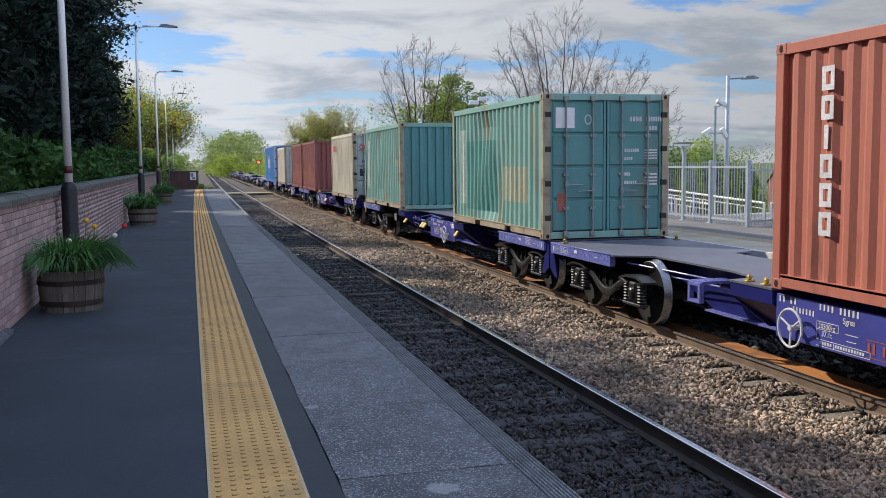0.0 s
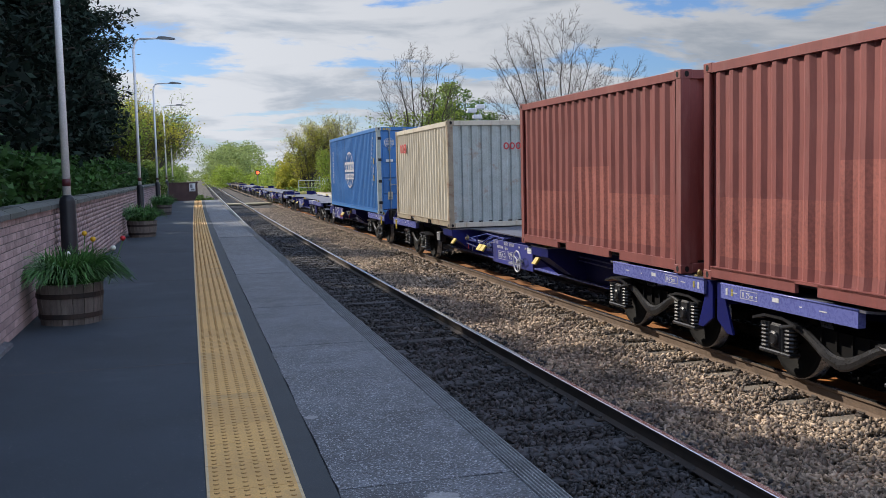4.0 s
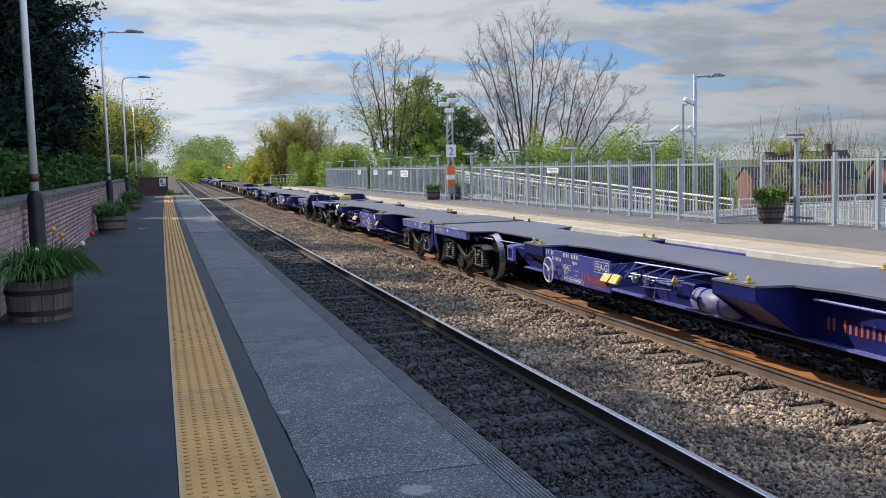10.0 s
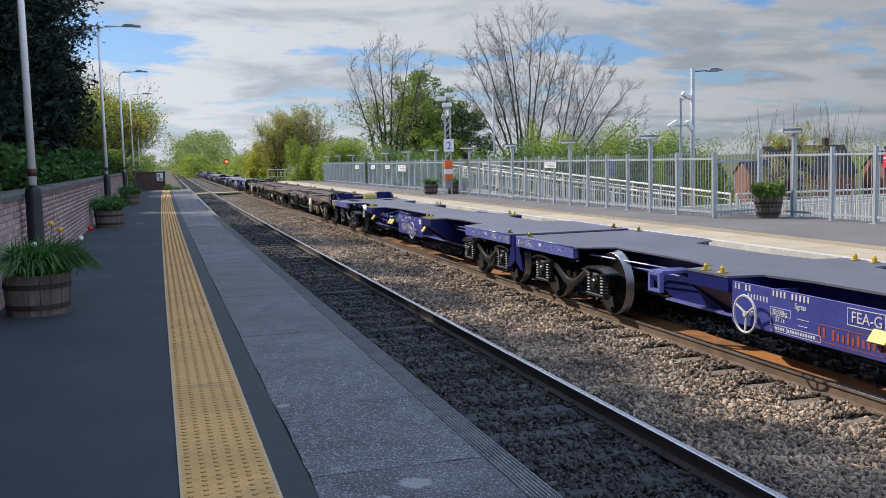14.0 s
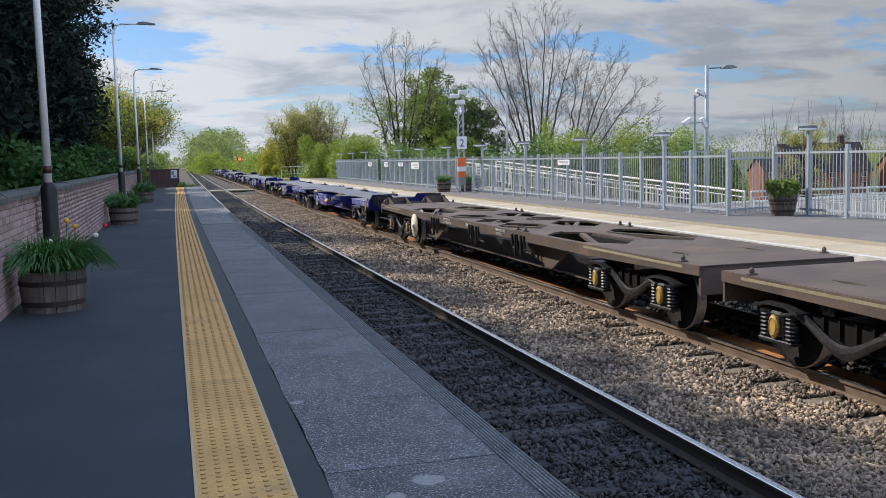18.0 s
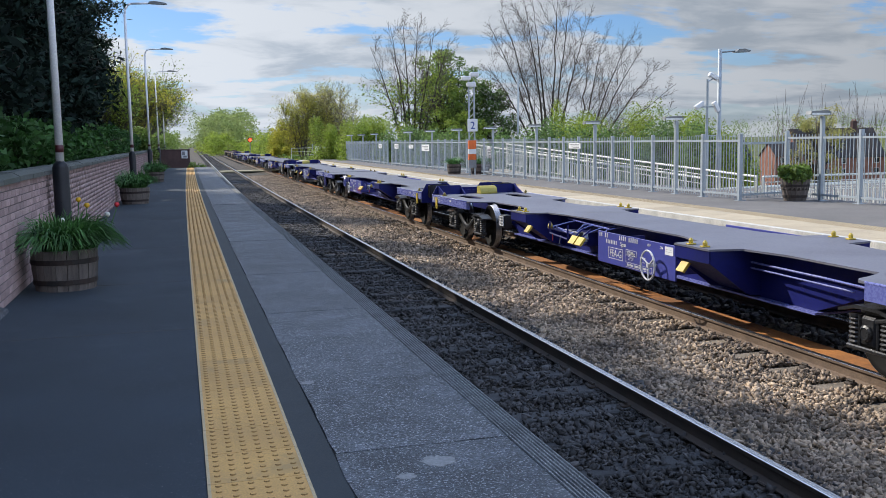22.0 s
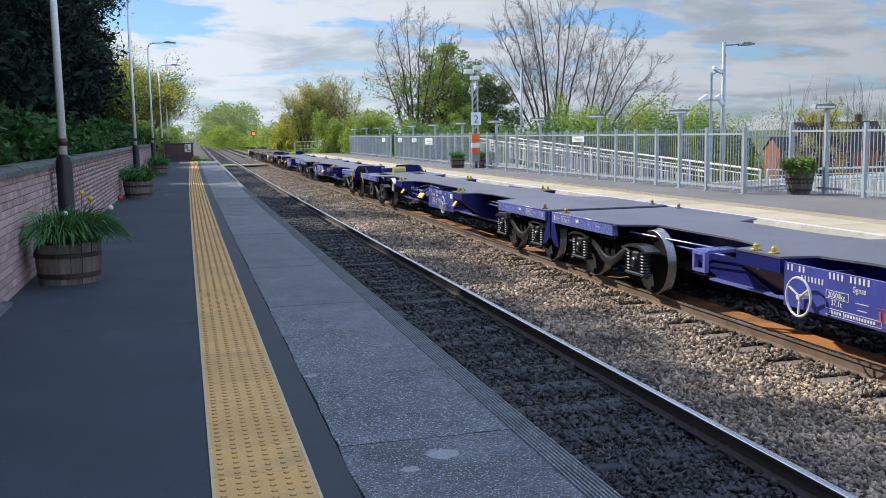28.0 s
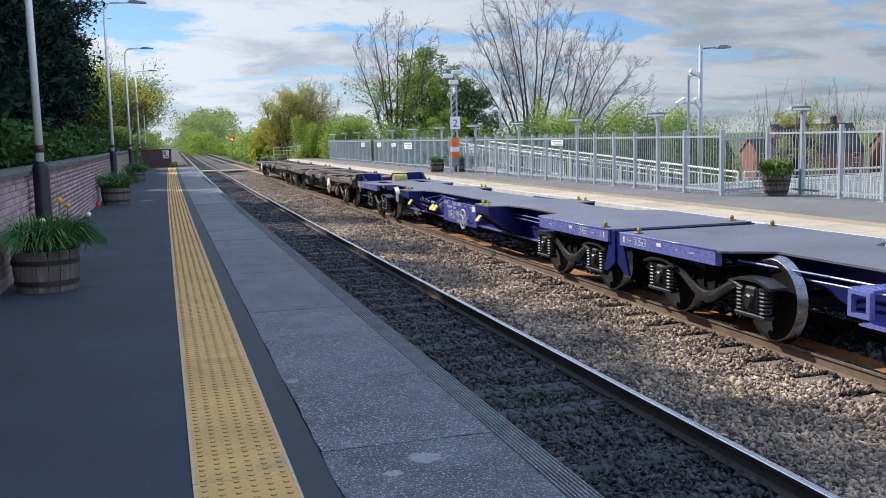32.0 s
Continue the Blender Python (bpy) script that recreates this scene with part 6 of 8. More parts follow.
blocks(cream1, letter_bars(0.3, 2.12, 4, 0.035, 0.1, 0.015) + letter_bars(0.6, 2.12, 6, 0.035, 0.1, 0.015) + letter_bars(0.6, 1.97, 4, 0.035, 0.08, 0.015) + [(0.6, 0.9, 1.42 + i * 0.05, 1.45 + i * 0.05) for i in range(4)] + [(0.6, 0.9, 0.98 + i * 0.05, 1.01 + i * 0.05) for i in range(4)], "dark_paint", "data_bars", y=0.026)
MOVING.append((cream1, 36.3))
brownc = container("shipping_container", "maroon twenty-foot shipping container with scraped corrugations", 6.058, 2.591, "c_brown", "c_brown", False, patches=((0.4, 5.7, 0.3, 1.0, "c_scrape"), (2.2, 3.6, 1.0, 1.4, "c_scrape")))
blocks(brownc, [(0.735, 0.765, 0.9 + i * 0.13, 0.98 + i * 0.13) for i in range(11)], "white_paint", "number_bars", y=0.03)
blocks(brownc, [(-0.36, 0.66, 1.08, 1.62)], "c_dark", "repaint_patch", y=0.0305)
MOVING.append((brownc, 48.5))
brownd = copy_thing(brownc, Matrix())
MOVING.append((brownd, 55.1))
cream2 = container("shipping_container", "cream twenty-foot shipping container with a corrugated end", 6.058, 2.591, "c_cream", "c_frame", False)
for o in cream2.children:
    if o.name.startswith("end_wall"):
        o.data.materials[0] = M["c_grey"]
red_badge(cream2, -5.4, 1.92, 0.26, "side", base=1.222)
red_badge(cream2, 0.2, 1.88, 0.17, "end", base=0.028)
MOVING.append((cream2, 66.35))
blue = container("shipping_container", "blue forty-foot high-cube shipping container with a white globe badge", 11.36, 2.896, "c_blue", "c_grey", True)
for rr in (0.50, 0.18):
    ring(blue, -5.9, 1.52, rr * 1.75, 0.66, 0.045, "white_paint", "side", 1.222, 32)
for u0, u1, z0, z1, n, w in ((-7.05, -4.75, 1.44, 1.82, 5, 0.085), (-6.95, -4.85, 1.15, 1.37, 8, 0.05)):
    for i in range(n):
        p = (u1 - u0) / n
        blocks(blue, hollow(u0 + i * p, u0 + (i + 0.84) * p, z0, z1, w), "white_paint", "badge_bar", "side", x=1.2235)
for u0, u1, z0, n, p, h in ((-1.02, -0.99, 0.95, 11, 0.15, 0.09), (-0.72, -0.69, 2.0, 5, 0.13, 0.07), (-0.74, -0.66, 1.38, 3, 0.07, 0.04)):
    for i in range(n):
        blocks(blue, [(u0, u1, z0 + i * p, z0 + i * p + h)], "white_paint", "number_bar", "side", x=1.2235)
for i in range(6):
    blocks(blue, hollow(-10.38, -10.20, 0.95 + i * 0.24, 1.13 + i * 0.24, 0.035), "white_paint", "name_bar", "side", x=1.2235)
for z in (1.68, 1.10):
    blocks(blue, [(-0.74, -0.62, z, z + 0.2)], "yellow", "warning_label", "side", x=1.2235)
blocks(blue, [(-1.0 + i * 0.1, -0.94 + i * 0.1, 2.80, 2.86) for i in range(3)], "yellow", "hazard_marks", y=0.001)
for rr in (0.15, 0.06):
    ring(blue, -0.80, 2.37, rr, 0.15, 0.012, "white_paint", "end", 0.026)
blocks(blue, letter_bars(-0.97, 2.38, 5, 0.05, 0.07, 0.02) + letter_bars(-0.95, 2.30, 8, 0.028, 0.05, 0.012), "white_paint", "badge_bars", y=0.0235)
blocks(blue, [(-0.92, -0.68, 1.74, 1.82)], "sign_white", "label", y=0.026)
ring(blue, -0.36, 2.36, 0.008, 0.01, 0.045, "c_grey", "end", 0.026)
bm = bmesh.new()
prism(bm, [(-0.46, 1.12), (-0.28, 1.12), (-0.37, 1.3)], 0.022, 0.026, "y")
part("warning_triangle", bm, M["yellow"], blue)
blocks(blue, [(-0.88, -0.72, 0.48, 0.74)], "cream_disc", "plate", y=0.026)
for sx, z in (("MAX. GROSS", 1.78), ("TARE", 1.62), ("NET", 1.3), ("CU.CAP.", 1.14)):
    words(sx, 0.085, Matrix.Translation((0.18, 0.024, z)) @ END, M["white_paint"], blue)
blocks(blue, letter_bars(0.32, 2.36, 4, 0.05, 0.12, 0.02) + [(0.75, 1.0, 1.62 + i * 0.06, 1.65 + i * 0.06) for i in range(4)] + [(0.75, 1.0, 1.14 + i * 0.06, 1.17 + i * 0.06) for i in range(4)], "white_paint", "data_bars", y=0.026)
MOVING.append((blue, 75.42))
BOXES = {red, teal1, teal2, cream1, brownc, brownd, cream2, blue}


# ---- plants ----
def leaf_cards(name, pts, size, material, parent, seed, aspect=1.6, kind="", droop=0.0):
    """One small bent leaf at every point."""
    g = np.random.default_rng(seed)
    pts = np.asarray(pts, float)
    n = len(pts)
    d = g.normal(size=(n, 3))
    d[:, 2] = d[:, 2] * 0.6 - droop
    d /= np.linalg.norm(d, axis=1)[:, None]
    e = np.cross(d, g.normal(size=(n, 3)))
    e /= np.linalg.norm(e, axis=1)[:, None] + 1e-9
    s = (size * g.uniform(0.55, 1.3, n))[:, None]
    a, b = d * s * aspect * 0.5, e * s * 0.5
    nrm = np.cross(d, e) * s * 0.18
    v = np.stack([pts - a, pts + b - nrm, pts + a, pts - b - nrm], 1).reshape(-1, 3)
    f = np.arange(n * 4).reshape(-1, 4)
    ob = raw(name, v, f, material, parent)
    return tagged(ob, kind=kind) if kind else ob


def limbs(seed, base, height, spread, depth, r0, upward=0.5, kids=(2, 4), first=0.3, lean=(0, 0), multi=1):
    """Forking branches as (a, b, ra, rb) pieces, and the tips."""
    g = random.Random(seed)
    segs, tips = [], []

    def grow(p, d, ln, r, lv):
        n = 3 if lv < 2 else 2
        q = p
        for i in range(n):
            d = (d + Vector((g.gauss(0, 0.13), g.gauss(0, 0.13), g.gauss(0, 0.06) + 0.05 * upward))).normalized()
            nq = q + d * (ln / n)
            ra, rb = r * (1 - 0.45 * i / n), r * (1 - 0.45 * (i + 1) / n)
            segs.append((q.copy(), nq.copy(), ra, rb))
            q = nq
            if lv < depth and i >= (1 if lv == 0 else 0):
                for _ in range(g.randint(*kids)):
                    side = Vector((g.gauss(0, 1), g.gauss(0, 1), g.gauss(0, 0.35))).normalized()
                    nd = (d * (1 - spread) + side * spread + Vector((0, 0, upward * 0.4))).normalized()
                    grow(q, nd, ln * g.uniform(0.5, 0.74), rb * g.uniform(0.45, 0.65), lv + 1)
        if lv >= depth - 1:
            tips.append(q.copy())

    for k in range(multi):
        a = 6.28 * k / multi + seed
        d0 = Vector((lean[0] + (0.3 * math.cos(a) if multi > 1 else 0), lean[1] + (0.3 * math.sin(a) if multi > 1 else 0), 1)).normalized()
        grow(Vector(base) + Vector((0.15 * math.cos(a), 0.15 * math.sin(a), 0)) * (multi > 1), d0, height * (first if multi == 1 else first * 1.2), r0, 0)
    return segs, tips


def branch_mesh(name, segs, material, parent, sides=5, least=0.008):
    v, f = [], []
    for a, b, ra, rb in segs:
        k = sides if ra > 0.03 else 3
        q = (b - a).to_track_quat("Z", "Y")
        n = len(v)
        for c, r in ((a, max(ra, least)), (b, max(rb, least * 0.85))):
            for i in range(k):
                w = 6.2832 * i / k
                v.append(c + q @ Vector((math.cos(w) * r, math.sin(w) * r, 0)))
        for i in range(k):
            f.append((n + i, n + (i + 1) % k, n + k + (i + 1) % k, n + k + i))
    return raw(name, [tuple(x) for x in v], f, material, parent)


def fit_height(segs, tips, base, top):
    """Scales a tree's pieces so that the highest one reaches the given height."""
    h = max(max(a.z, b.z) for a, b, _, _ in segs) - base[2]
    k = (top - base[2]) / h
    o = Vector(base)
    S = lambda p: o + (p - o) * k
    return [(S(a), S(b), ra, rb) for a, b, ra, rb in segs], [S(t) for t in tips]


def cloud_pts(g, centres, n, r, flat=0.8):
    c = np.asarray(centres)[g.integers(0, len(centres), n)]
    d = g.normal(size=(n, 3))
    d /= np.linalg.norm(d, axis=1)[:, None]
    return c + d * (g.random(n) ** 0.45)[:, None] * np.array([r, r, r * flat])


def leafy_tree(name, label, x, y, z, top, seed, leaf, size, count, clump, depth=3, spread=0.55, r0=0.16, extra=None, lean=(0, 0), multi=1, upward=0.5):
    t = thing(name, label, "tree")
    base = (x, y, z)
    segs, tips = limbs(seed, base, top - z, spread, depth, r0, upward, (2, 3), lean=lean, multi=multi)
    segs, tips = fit_height(segs, tips, base, top - clump * 0.6)
    branch_mesh("trunk", segs, M["bark"], t)
    g = np.random.default_rng(seed)
    pts = cloud_pts(g, [tuple(p) for p in tips], count, clump)
    leaf_cards("crown", pts, size, M[leaf], t, seed)
    if extra:
        m2, n2 = extra
        leaf_cards("blossom", cloud_pts(g, [tuple(p) for p in tips], n2, clump), size * 0.8, M[m2], t, seed + 1)
    return t


def bare_tree(label, x, y, z, top, seed, depth=5, spread=0.4, r0=0.2, lean=(0, 0), multi=1, ivy=0, upward=0.75, kids=(1, 3), leaves=None):
    t = thing("bare_tree", label, "tree")
    base = (x, y, z)
    segs, tips = limbs(seed, base, top - z, spread, depth, r0, upward, kids, 0.36, lean, multi)
    segs, tips = fit_height(segs, tips, base, top)
    thick = [s for s in segs if s[2] > 0.03]
    if thick:
        branch_mesh("trunk", thick, M["bark"], t, 6)
    branch_mesh("branchwork", [s for s in segs if s[2] <= 0.03], M["twig"], t, 3)
    g = np.random.default_rng(seed)
    if ivy:
        low = [tuple(a.lerp(b, 0.5)) for a, b, ra, _ in thick if a.z < z + (top - z) * 0.55 and ra > 0.06]
        leaf_cards("ivy", cloud_pts(g, low, ivy, 0.35), 0.16, M["dark_leaf"], t, seed)
    if leaves:
        m, n, r, zmax = leaves
        tp = [tuple(p) for p in tips if p.z < zmax]
        leaf_cards("young_leaves", cloud_pts(g, tp, n, r), 0.14, M[m], t, seed + 2)
    return t


def rising_tree(label, x, y, z, stems, seed, r0=0.2, ivy=0, leaves=None, twigs=1.0, branch=1.0):
    """Leafless tree whose long limbs fan up from a low fork; stems: (dx, dy, top)."""
    t = thing("bare_tree", label, "tree")
    g = random.Random(seed)
    big, fine, tips = [], [], []

    def shoot(p, d, ln, r, n, out, lift):
        """A wavering shoot; gives its joints."""
        pts = [p]
        for i in range(n):
            d = (d + Vector((g.gauss(0, 0.10), g.gauss(0, 0.10), g.gauss(0, 0.05) + lift))).normalized()
            q = pts[-1] + d * (ln / n)
            out.append((pts[-1], q, r * (1 - 0.7 * i / n), r * (1 - 0.7 * (i + 1) / n)))
            pts.append(q)
        return pts, d

    def aside(d, spread):
        v = Vector((g.gauss(0, 1), g.gauss(0, 1), g.gauss(0, 0.5)))
        v -= d * v.dot(d)
        return (d + v.normalized() * spread).normalized()

    for dx, dy, top in stems:
        a = Vector((x + dx * 0.04, y + dy * 0.04, z))
        b = Vector((x + dx, y + dy, top))
        n = 13
        pts = []
        for i in range(n + 1):
            u = i / n
            w = u ** 0.92 * 0.55 + 0.45 * u * u
            wob = 0.05 * u * (1 - u) * 4
            pts.append(Vector((a.x + (b.x - a.x) * w + g.gauss(0, wob), a.y + (b.y - a.y) * w + g.gauss(0, wob), a.z + (b.z - a.z) * u)))
        h = top - z
        for i in range(n):
            u = i / n
            big.append((pts[i], pts[i + 1], r0 * (1 - u) ** 1.2 + 0.014, r0 * (1 - (i + 1) / n) ** 1.2 + 0.014))
            if u < 0.28:
                continue
            d = (pts[i + 1] - pts[i]).normalized()
            for _ in range(g.choice((1, 1, 2))):
                ln = (0.30 * h * (1.05 - u) + 1.3) * g.uniform(0.6, 1.2) * branch
                bp, bd = shoot(pts[i], aside(d, g.uniform(0.4, 0.95)), ln, 0.026 * (1.1 - u) + 0.012, 5, big if u < 0.5 else fine, 0.07)
                for k in range(1, 6):
                    for _ in range(3 if g.random() < twigs else 2):
                        tp, td = shoot(bp[k], aside(bd, g.uniform(0.5, 1.3)), ln * g.uniform(0.22, 0.5), 0.011, 3, fine, 0.03)
                        tips.append(tp[-1])
                        for q in (1, 2):
                            sp, _d = shoot(tp[q], aside(td, g.uniform(0.5, 1.1)), ln * g.uniform(0.1, 0.24), 0.008, 2, fine, 0.02)
                            tips.append(sp[-1])
    branch_mesh("trunk", big, M["bark"], t, 6)
    branch_mesh("branchwork", fine, M["twig"], t, 3, 0.007)
    gn = np.random.default_rng(seed)
    if ivy:
        low = [tuple(p.lerp(q, k)) for p, q, ra, _ in big if p.z < z + 5.5 and ra > 0.07 for k in (0.2, 0.6)]
        leaf_cards("ivy", cloud_pts(gn, low, ivy, 0.33), 0.13, M["dark_leaf"], t, seed)
    if leaves:
        m, n, r, zmax, sz = leaves
        tp = [tuple(p) for p in tips if p.z < zmax]
        leaf_cards("young_leaves", cloud_pts(gn, tp, n, r), sz, M[m], t, seed + 2)
    return t


def dome_tree(name, label, x, y, z0, zc, top, rx, coats, size, seed, clump=0.7, clumps=70, squash=1.0, low=0.75):
    """Full crown of leafy sprays on limbs; coats: (part name, material, count)."""
    t = thing(name, label, "tree")
    g = np.random.default_rng(seed)
    d = g.normal(size=(clumps, 3))
    d /= np.linalg.norm(d, axis=1)[:, None]
    rad = (0.35 + 0.65 * g.random(clumps) ** 0.5)[:, None]
    ax = np.where(d[:, 2:3] > 0, np.array([[rx, rx * squash, top - zc - clump * 0.6]]), np.array([[rx, rx * squash, (zc - z0) * low]]))
    c = np.array([[x, y, zc]]) + d * rad * ax * g.uniform(0.85, 1.12, (clumps, 1))
    segs = [(Vector((x, y, z0)), Vector((x, y, z0 + (zc - z0) * 0.7)), 0.22, 0.16), (Vector((x, y, z0 + (zc - z0) * 0.7)), Vector((x, y, zc + (top - zc) * 0.4)), 0.16, 0.06)]
    for p in c:
        u = min(max((p[2] - z0) / (top - z0) - 0.25, 0.1), 0.8)
        a = Vector((x, y, z0 + (top - z0) * u * 0.85))
        m = a.lerp(Vector(tuple(p)), 0.5) + Vector((0, 0, 0.25))
        segs += [(a, m, 0.06, 0.04), (m, Vector(tuple(p)), 0.04, 0.015)]
    branch_mesh("trunk", segs, M["bark"], t)
    for k, (nm, m, cnt) in enumerate(coats):
        leaf_cards(nm, cloud_pts(g, c, cnt, clump), size * (0.85 if k else 1), M[m], t, seed + k)
    return t


def conifer(x, y, z, top, rad, seed, label="dark dense conifer behind the brick wall", bulge=False):
    """Upright evergreen: drooping sprays on whorled limbs, ragged outline."""
    t = thing("conifer", label, "tree", "evergreens behind the wall")
    g = np.random.default_rng(seed)
    bm = bmesh.new()
    tube(bm, (x, y, z), (x, y, top - 0.4), 0.22, 0.04, 8)
    part("trunk", bm, M["bark"], t)
    pts = []
    segs = []
    h = top - z
    front = x > -6 and y > 6
    for i in range(150 if front else 120):
        u = g.random() ** 0.9
        zz = z + 0.25 + u * (h - 0.4)
        ang = g.uniform(0, 6.283)
        if bulge:
            shape = 0.62 + 0.5 * math.exp(-((u - 0.62) / 0.13) ** 2) + 0.12 * math.sin(u * 21) - 0.25 * u ** 6
        else:
            # fuller heads on trees out of view, for a wider shadow
            shape = 1.0 - (0.75 if front and y > 23 else 0.4) * u ** 1.8
        ln = rad * shape * g.uniform(0.65, 1.15)
        dirv = np.array([math.cos(ang), math.sin(ang), 0.25])
        a = Vector((x, y, zz))
        b = Vector((x + dirv[0] * ln, y + dirv[1] * ln, zz + 0.22 * ln))
        segs.append((a, b, 0.035, 0.012))
        m = int((110 + 130 * ln) if front else (45 + 70 * ln))
        k = g.random(m) ** 0.6
        p = np.array(a)[None] + np.array(b - a)[None] * k[:, None]
        p += g.normal(size=(m, 3)) * np.array([0.26, 0.26, 0.20]) * (0.45 + 0.7 * k)[:, None]
        p[:, 2] -= 0.18 * k
        p[:, 0] = np.where(p[:, 2] < 2.0, np.minimum(p[:, 0], -2.15), p[:, 0])
        pts.append(p)
    branch_mesh("branchwork", segs, M["bark"], t, 4)
    leaf_cards("crown", np.concatenate(pts), (0.08 if y < 23 else 0.085) if front else 0.2, M["holly" if bulge else "conifer"], t, seed, 2.6 if front else 2.0, droop=0.35)
    return t


def bush_row(name, label, spots, leaf, size, per, seed, kind=""):
    """Shrubs: (x, y, z, rx, rz) each with its own leaves."""
    g = np.random.default_rng(seed)
    for i, (x, y, z, r, h) in enumerate(spots):
        t = thing(name, label, "bush", kind=kind)
        n = max(6, int(r * 7))
        c = np.stack([x + g.normal(size=n) * r * 0.45, y + g.normal(size=n) * r * 0.45, z + g.uniform(0.15, 0.85, n) * h], 1)
        segs = [(Vector((x, y, z - 0.3)), Vector(tuple(p)), 0.04, 0.012) for p in c]
        branch_mesh("stems", segs, M["twig"], t, 3)
        leaf_cards("foliage", cloud_pts(g, c, per, r * 0.5, 0.7 * h / max(r, 0.1) * 0.8), size, M[leaf], t, seed + i)


# evergreens and ivy behind the wall
# those nearer than y = 23 stand out of view, sized for their shadows
for i, (x, y, top, r) in enumerate(((-4.6, 8.0, 8.6, 2.4), (-4.7, 12.0, 8.6, 2.4), (-4.6, 15.4, 9.55, 2.4), (-4.6, 18.4, 9.55, 2.4), (-4.6, 21.6, 9.4, 2.4), (-4.2, 26.5, 9.5, 2.5), (-4.6, 33.0, 10.8, 2.4),
                                    # unseen rear row, added to close gaps in the shade on the platform
                                    (-7.6, 18.0, 10.4, 3.0), (-7.5, 24.0, 11.0, 3.0), (-7.6, 30.0, 12.0, 3.2), (-7.6, 36.5, 7.2, 2.8), (-7.6, 43.5, 9.0, 2.8), (-7.6, 50.0, 12.0, 3.0))):
    conifer(x, y, -0.4, top, r, 20 + i)
conifer(-4.3, 41.0, -0.4, 10.8, 2.1, 52, "dark glossy evergreen at the end of the tree row", True)
conifer(-5.2, 46.5, -0.4, 8.6, 2.0, 53, "dark glossy evergreen behind the spring trees", True)
bm = bmesh.new()
strip(bm, [(-14, -1.4), (-14, 0.6), (-3.2, 0.35), (-1.86, 0.1), (-1.86, -1.4)], steps(-14, 90, 4), True)
tagged(link("bank", bm, M["grass"]), "grassy bank behind the wall", "bank", kind="structure")
g = np.random.default_rng(5)
for k in range(15):
    yy = 6.5 + k * 2.6
    t = thing("ivy_hedge", "dark ivy hedge growing over the wall top", "hedge", "ivy hedge along the wall")
    n = 14
    c = np.stack([g.uniform(-2.7, -1.9, n), yy + g.uniform(-1.5, 1.5, n), g.uniform(0.7, 1.6, n) + 0.25 * math.sin(k * 2.3)], 1)
    branch_mesh("stems", [(Vector((-2.5, yy, 0.1)), Vector(tuple(p)), 0.03, 0.01) for p in c], M["bark"], t, 3)
    pts = cloud_pts(g, c, 4200, 0.40)
    pts[:, 0] = np.where(pts[:, 2] < 1.24, np.minimum(pts[:, 0], -1.93), pts[:, 0])
    leaf_cards("foliage", pts, 0.07, M["ivy"], t, 60 + k)

# spring trees at the platform end
for i, (x, y, top, cnt) in enumerate(((-3.6, 49.5, 5.8, 3200), (-4.0, 58, 7.2, 4200), (-2.9, 70, 8.0, 4200), (-4.4, 82, 8.5, 4200), (-4.6, 96, 8.2, 3800), (-5.0, 114, 9.0, 3800))):
    leafy_tree("spring_tree", "young tree with sparse yellow-green spring leaves", x, y, -0.6, top, 31 + i, ("spring", "yellow_leaf", "spring")[i % 3], 0.085, cnt * 3, 0.5, 4, 0.5, 0.10, multi=4)
bush_row("shrub", "shaded green shrub behind the brick wall", [(-2.9, 46, 0.2, 1.1, 1.8), (-3.0, 52, 0.2, 1.3, 2.2), (-3.0, 57.5, 0.1, 1.3, 2.4), (-3.0, 63, 0.0, 1.4, 2.6), (-2.6, 69, -0.5, 1.6, 2.8), (-2.2, 77, -1.0, 1.6, 3.0), (-2.2, 87, -1.0, 1.8, 3.2), (-2.0, 100, -1.0, 2.0, 3.4)], "green_leaf", 0.11, 7000, 80)
bush_row("weeds", "scruffy weeds at the platform end", [(0.9, 64.5, -0.9, 0.6, 1.2), (1.3, 67, -1.0, 0.6, 1.0)], "green_leaf", 0.1, 700, 95)

# trees across the line
rising_tree("tall slender tree with ivy on its trunks and few young leaves", 18.2, 75, -2.0, [(-3.2, 0.5, 8.8), (-1.8, -0.6, 10.4), (-0.6, 0.3, 11.2), (0.8, 0.7, 11.2), (1.9, -0.5, 10.4), (3.4, 0.4, 9.6)], 7, 0.13, ivy=3000, leaves=("spring", 2000, 0.45, 6.2, 0.12), twigs=0.5, branch=0.85)
rising_tree("leafless tree with many long rising limbs", 30.0, 75, -2.4, [(-5.2, 0, 10.6), (-4.0, 1, 12.0), (-2.6, -1, 12.8), (-1.2, 0.8, 13.2), (0.6, -0.6, 13.8), (2.2, 0.6, 13.2), (3.6, -0.4, 11.8), (-5.4, 0.4, 7.6)], 11, 0.13, branch=0.95)
rising_tree("leafless tree leaning away from its neighbour", 33.4, 77, -2.6, [(1.2, 0, 9.6), (2.8, 0.6, 10.4), (4.6, -0.6, 10.0), (6.4, 0.4, 9.2), (8.0, 0, 7.9), (9.2, -0.5, 6.0), (9.8, 0.3, 4.0)], 17, 0.12, branch=0.95)
dome_tree("ivy_tree", "tree in yellow-green young leaf", 21.4, 78.5, -2.0, 3.6, 9.3, 2.3, (("crown", "green_leaf", 9000), ("young_leaves", "spring", 5000)), 0.13, 41, 0.75, 75)
dome_tree("ivy_tree", "tall ivy-clad tree in full leaf", 23.6, 80.5, -2.0, 3.8, 9.7, 2.9, (("crown", "dark_leaf", 8000), ("young_leaves", "green_leaf", 6500)), 0.14, 42, 0.75, 90)
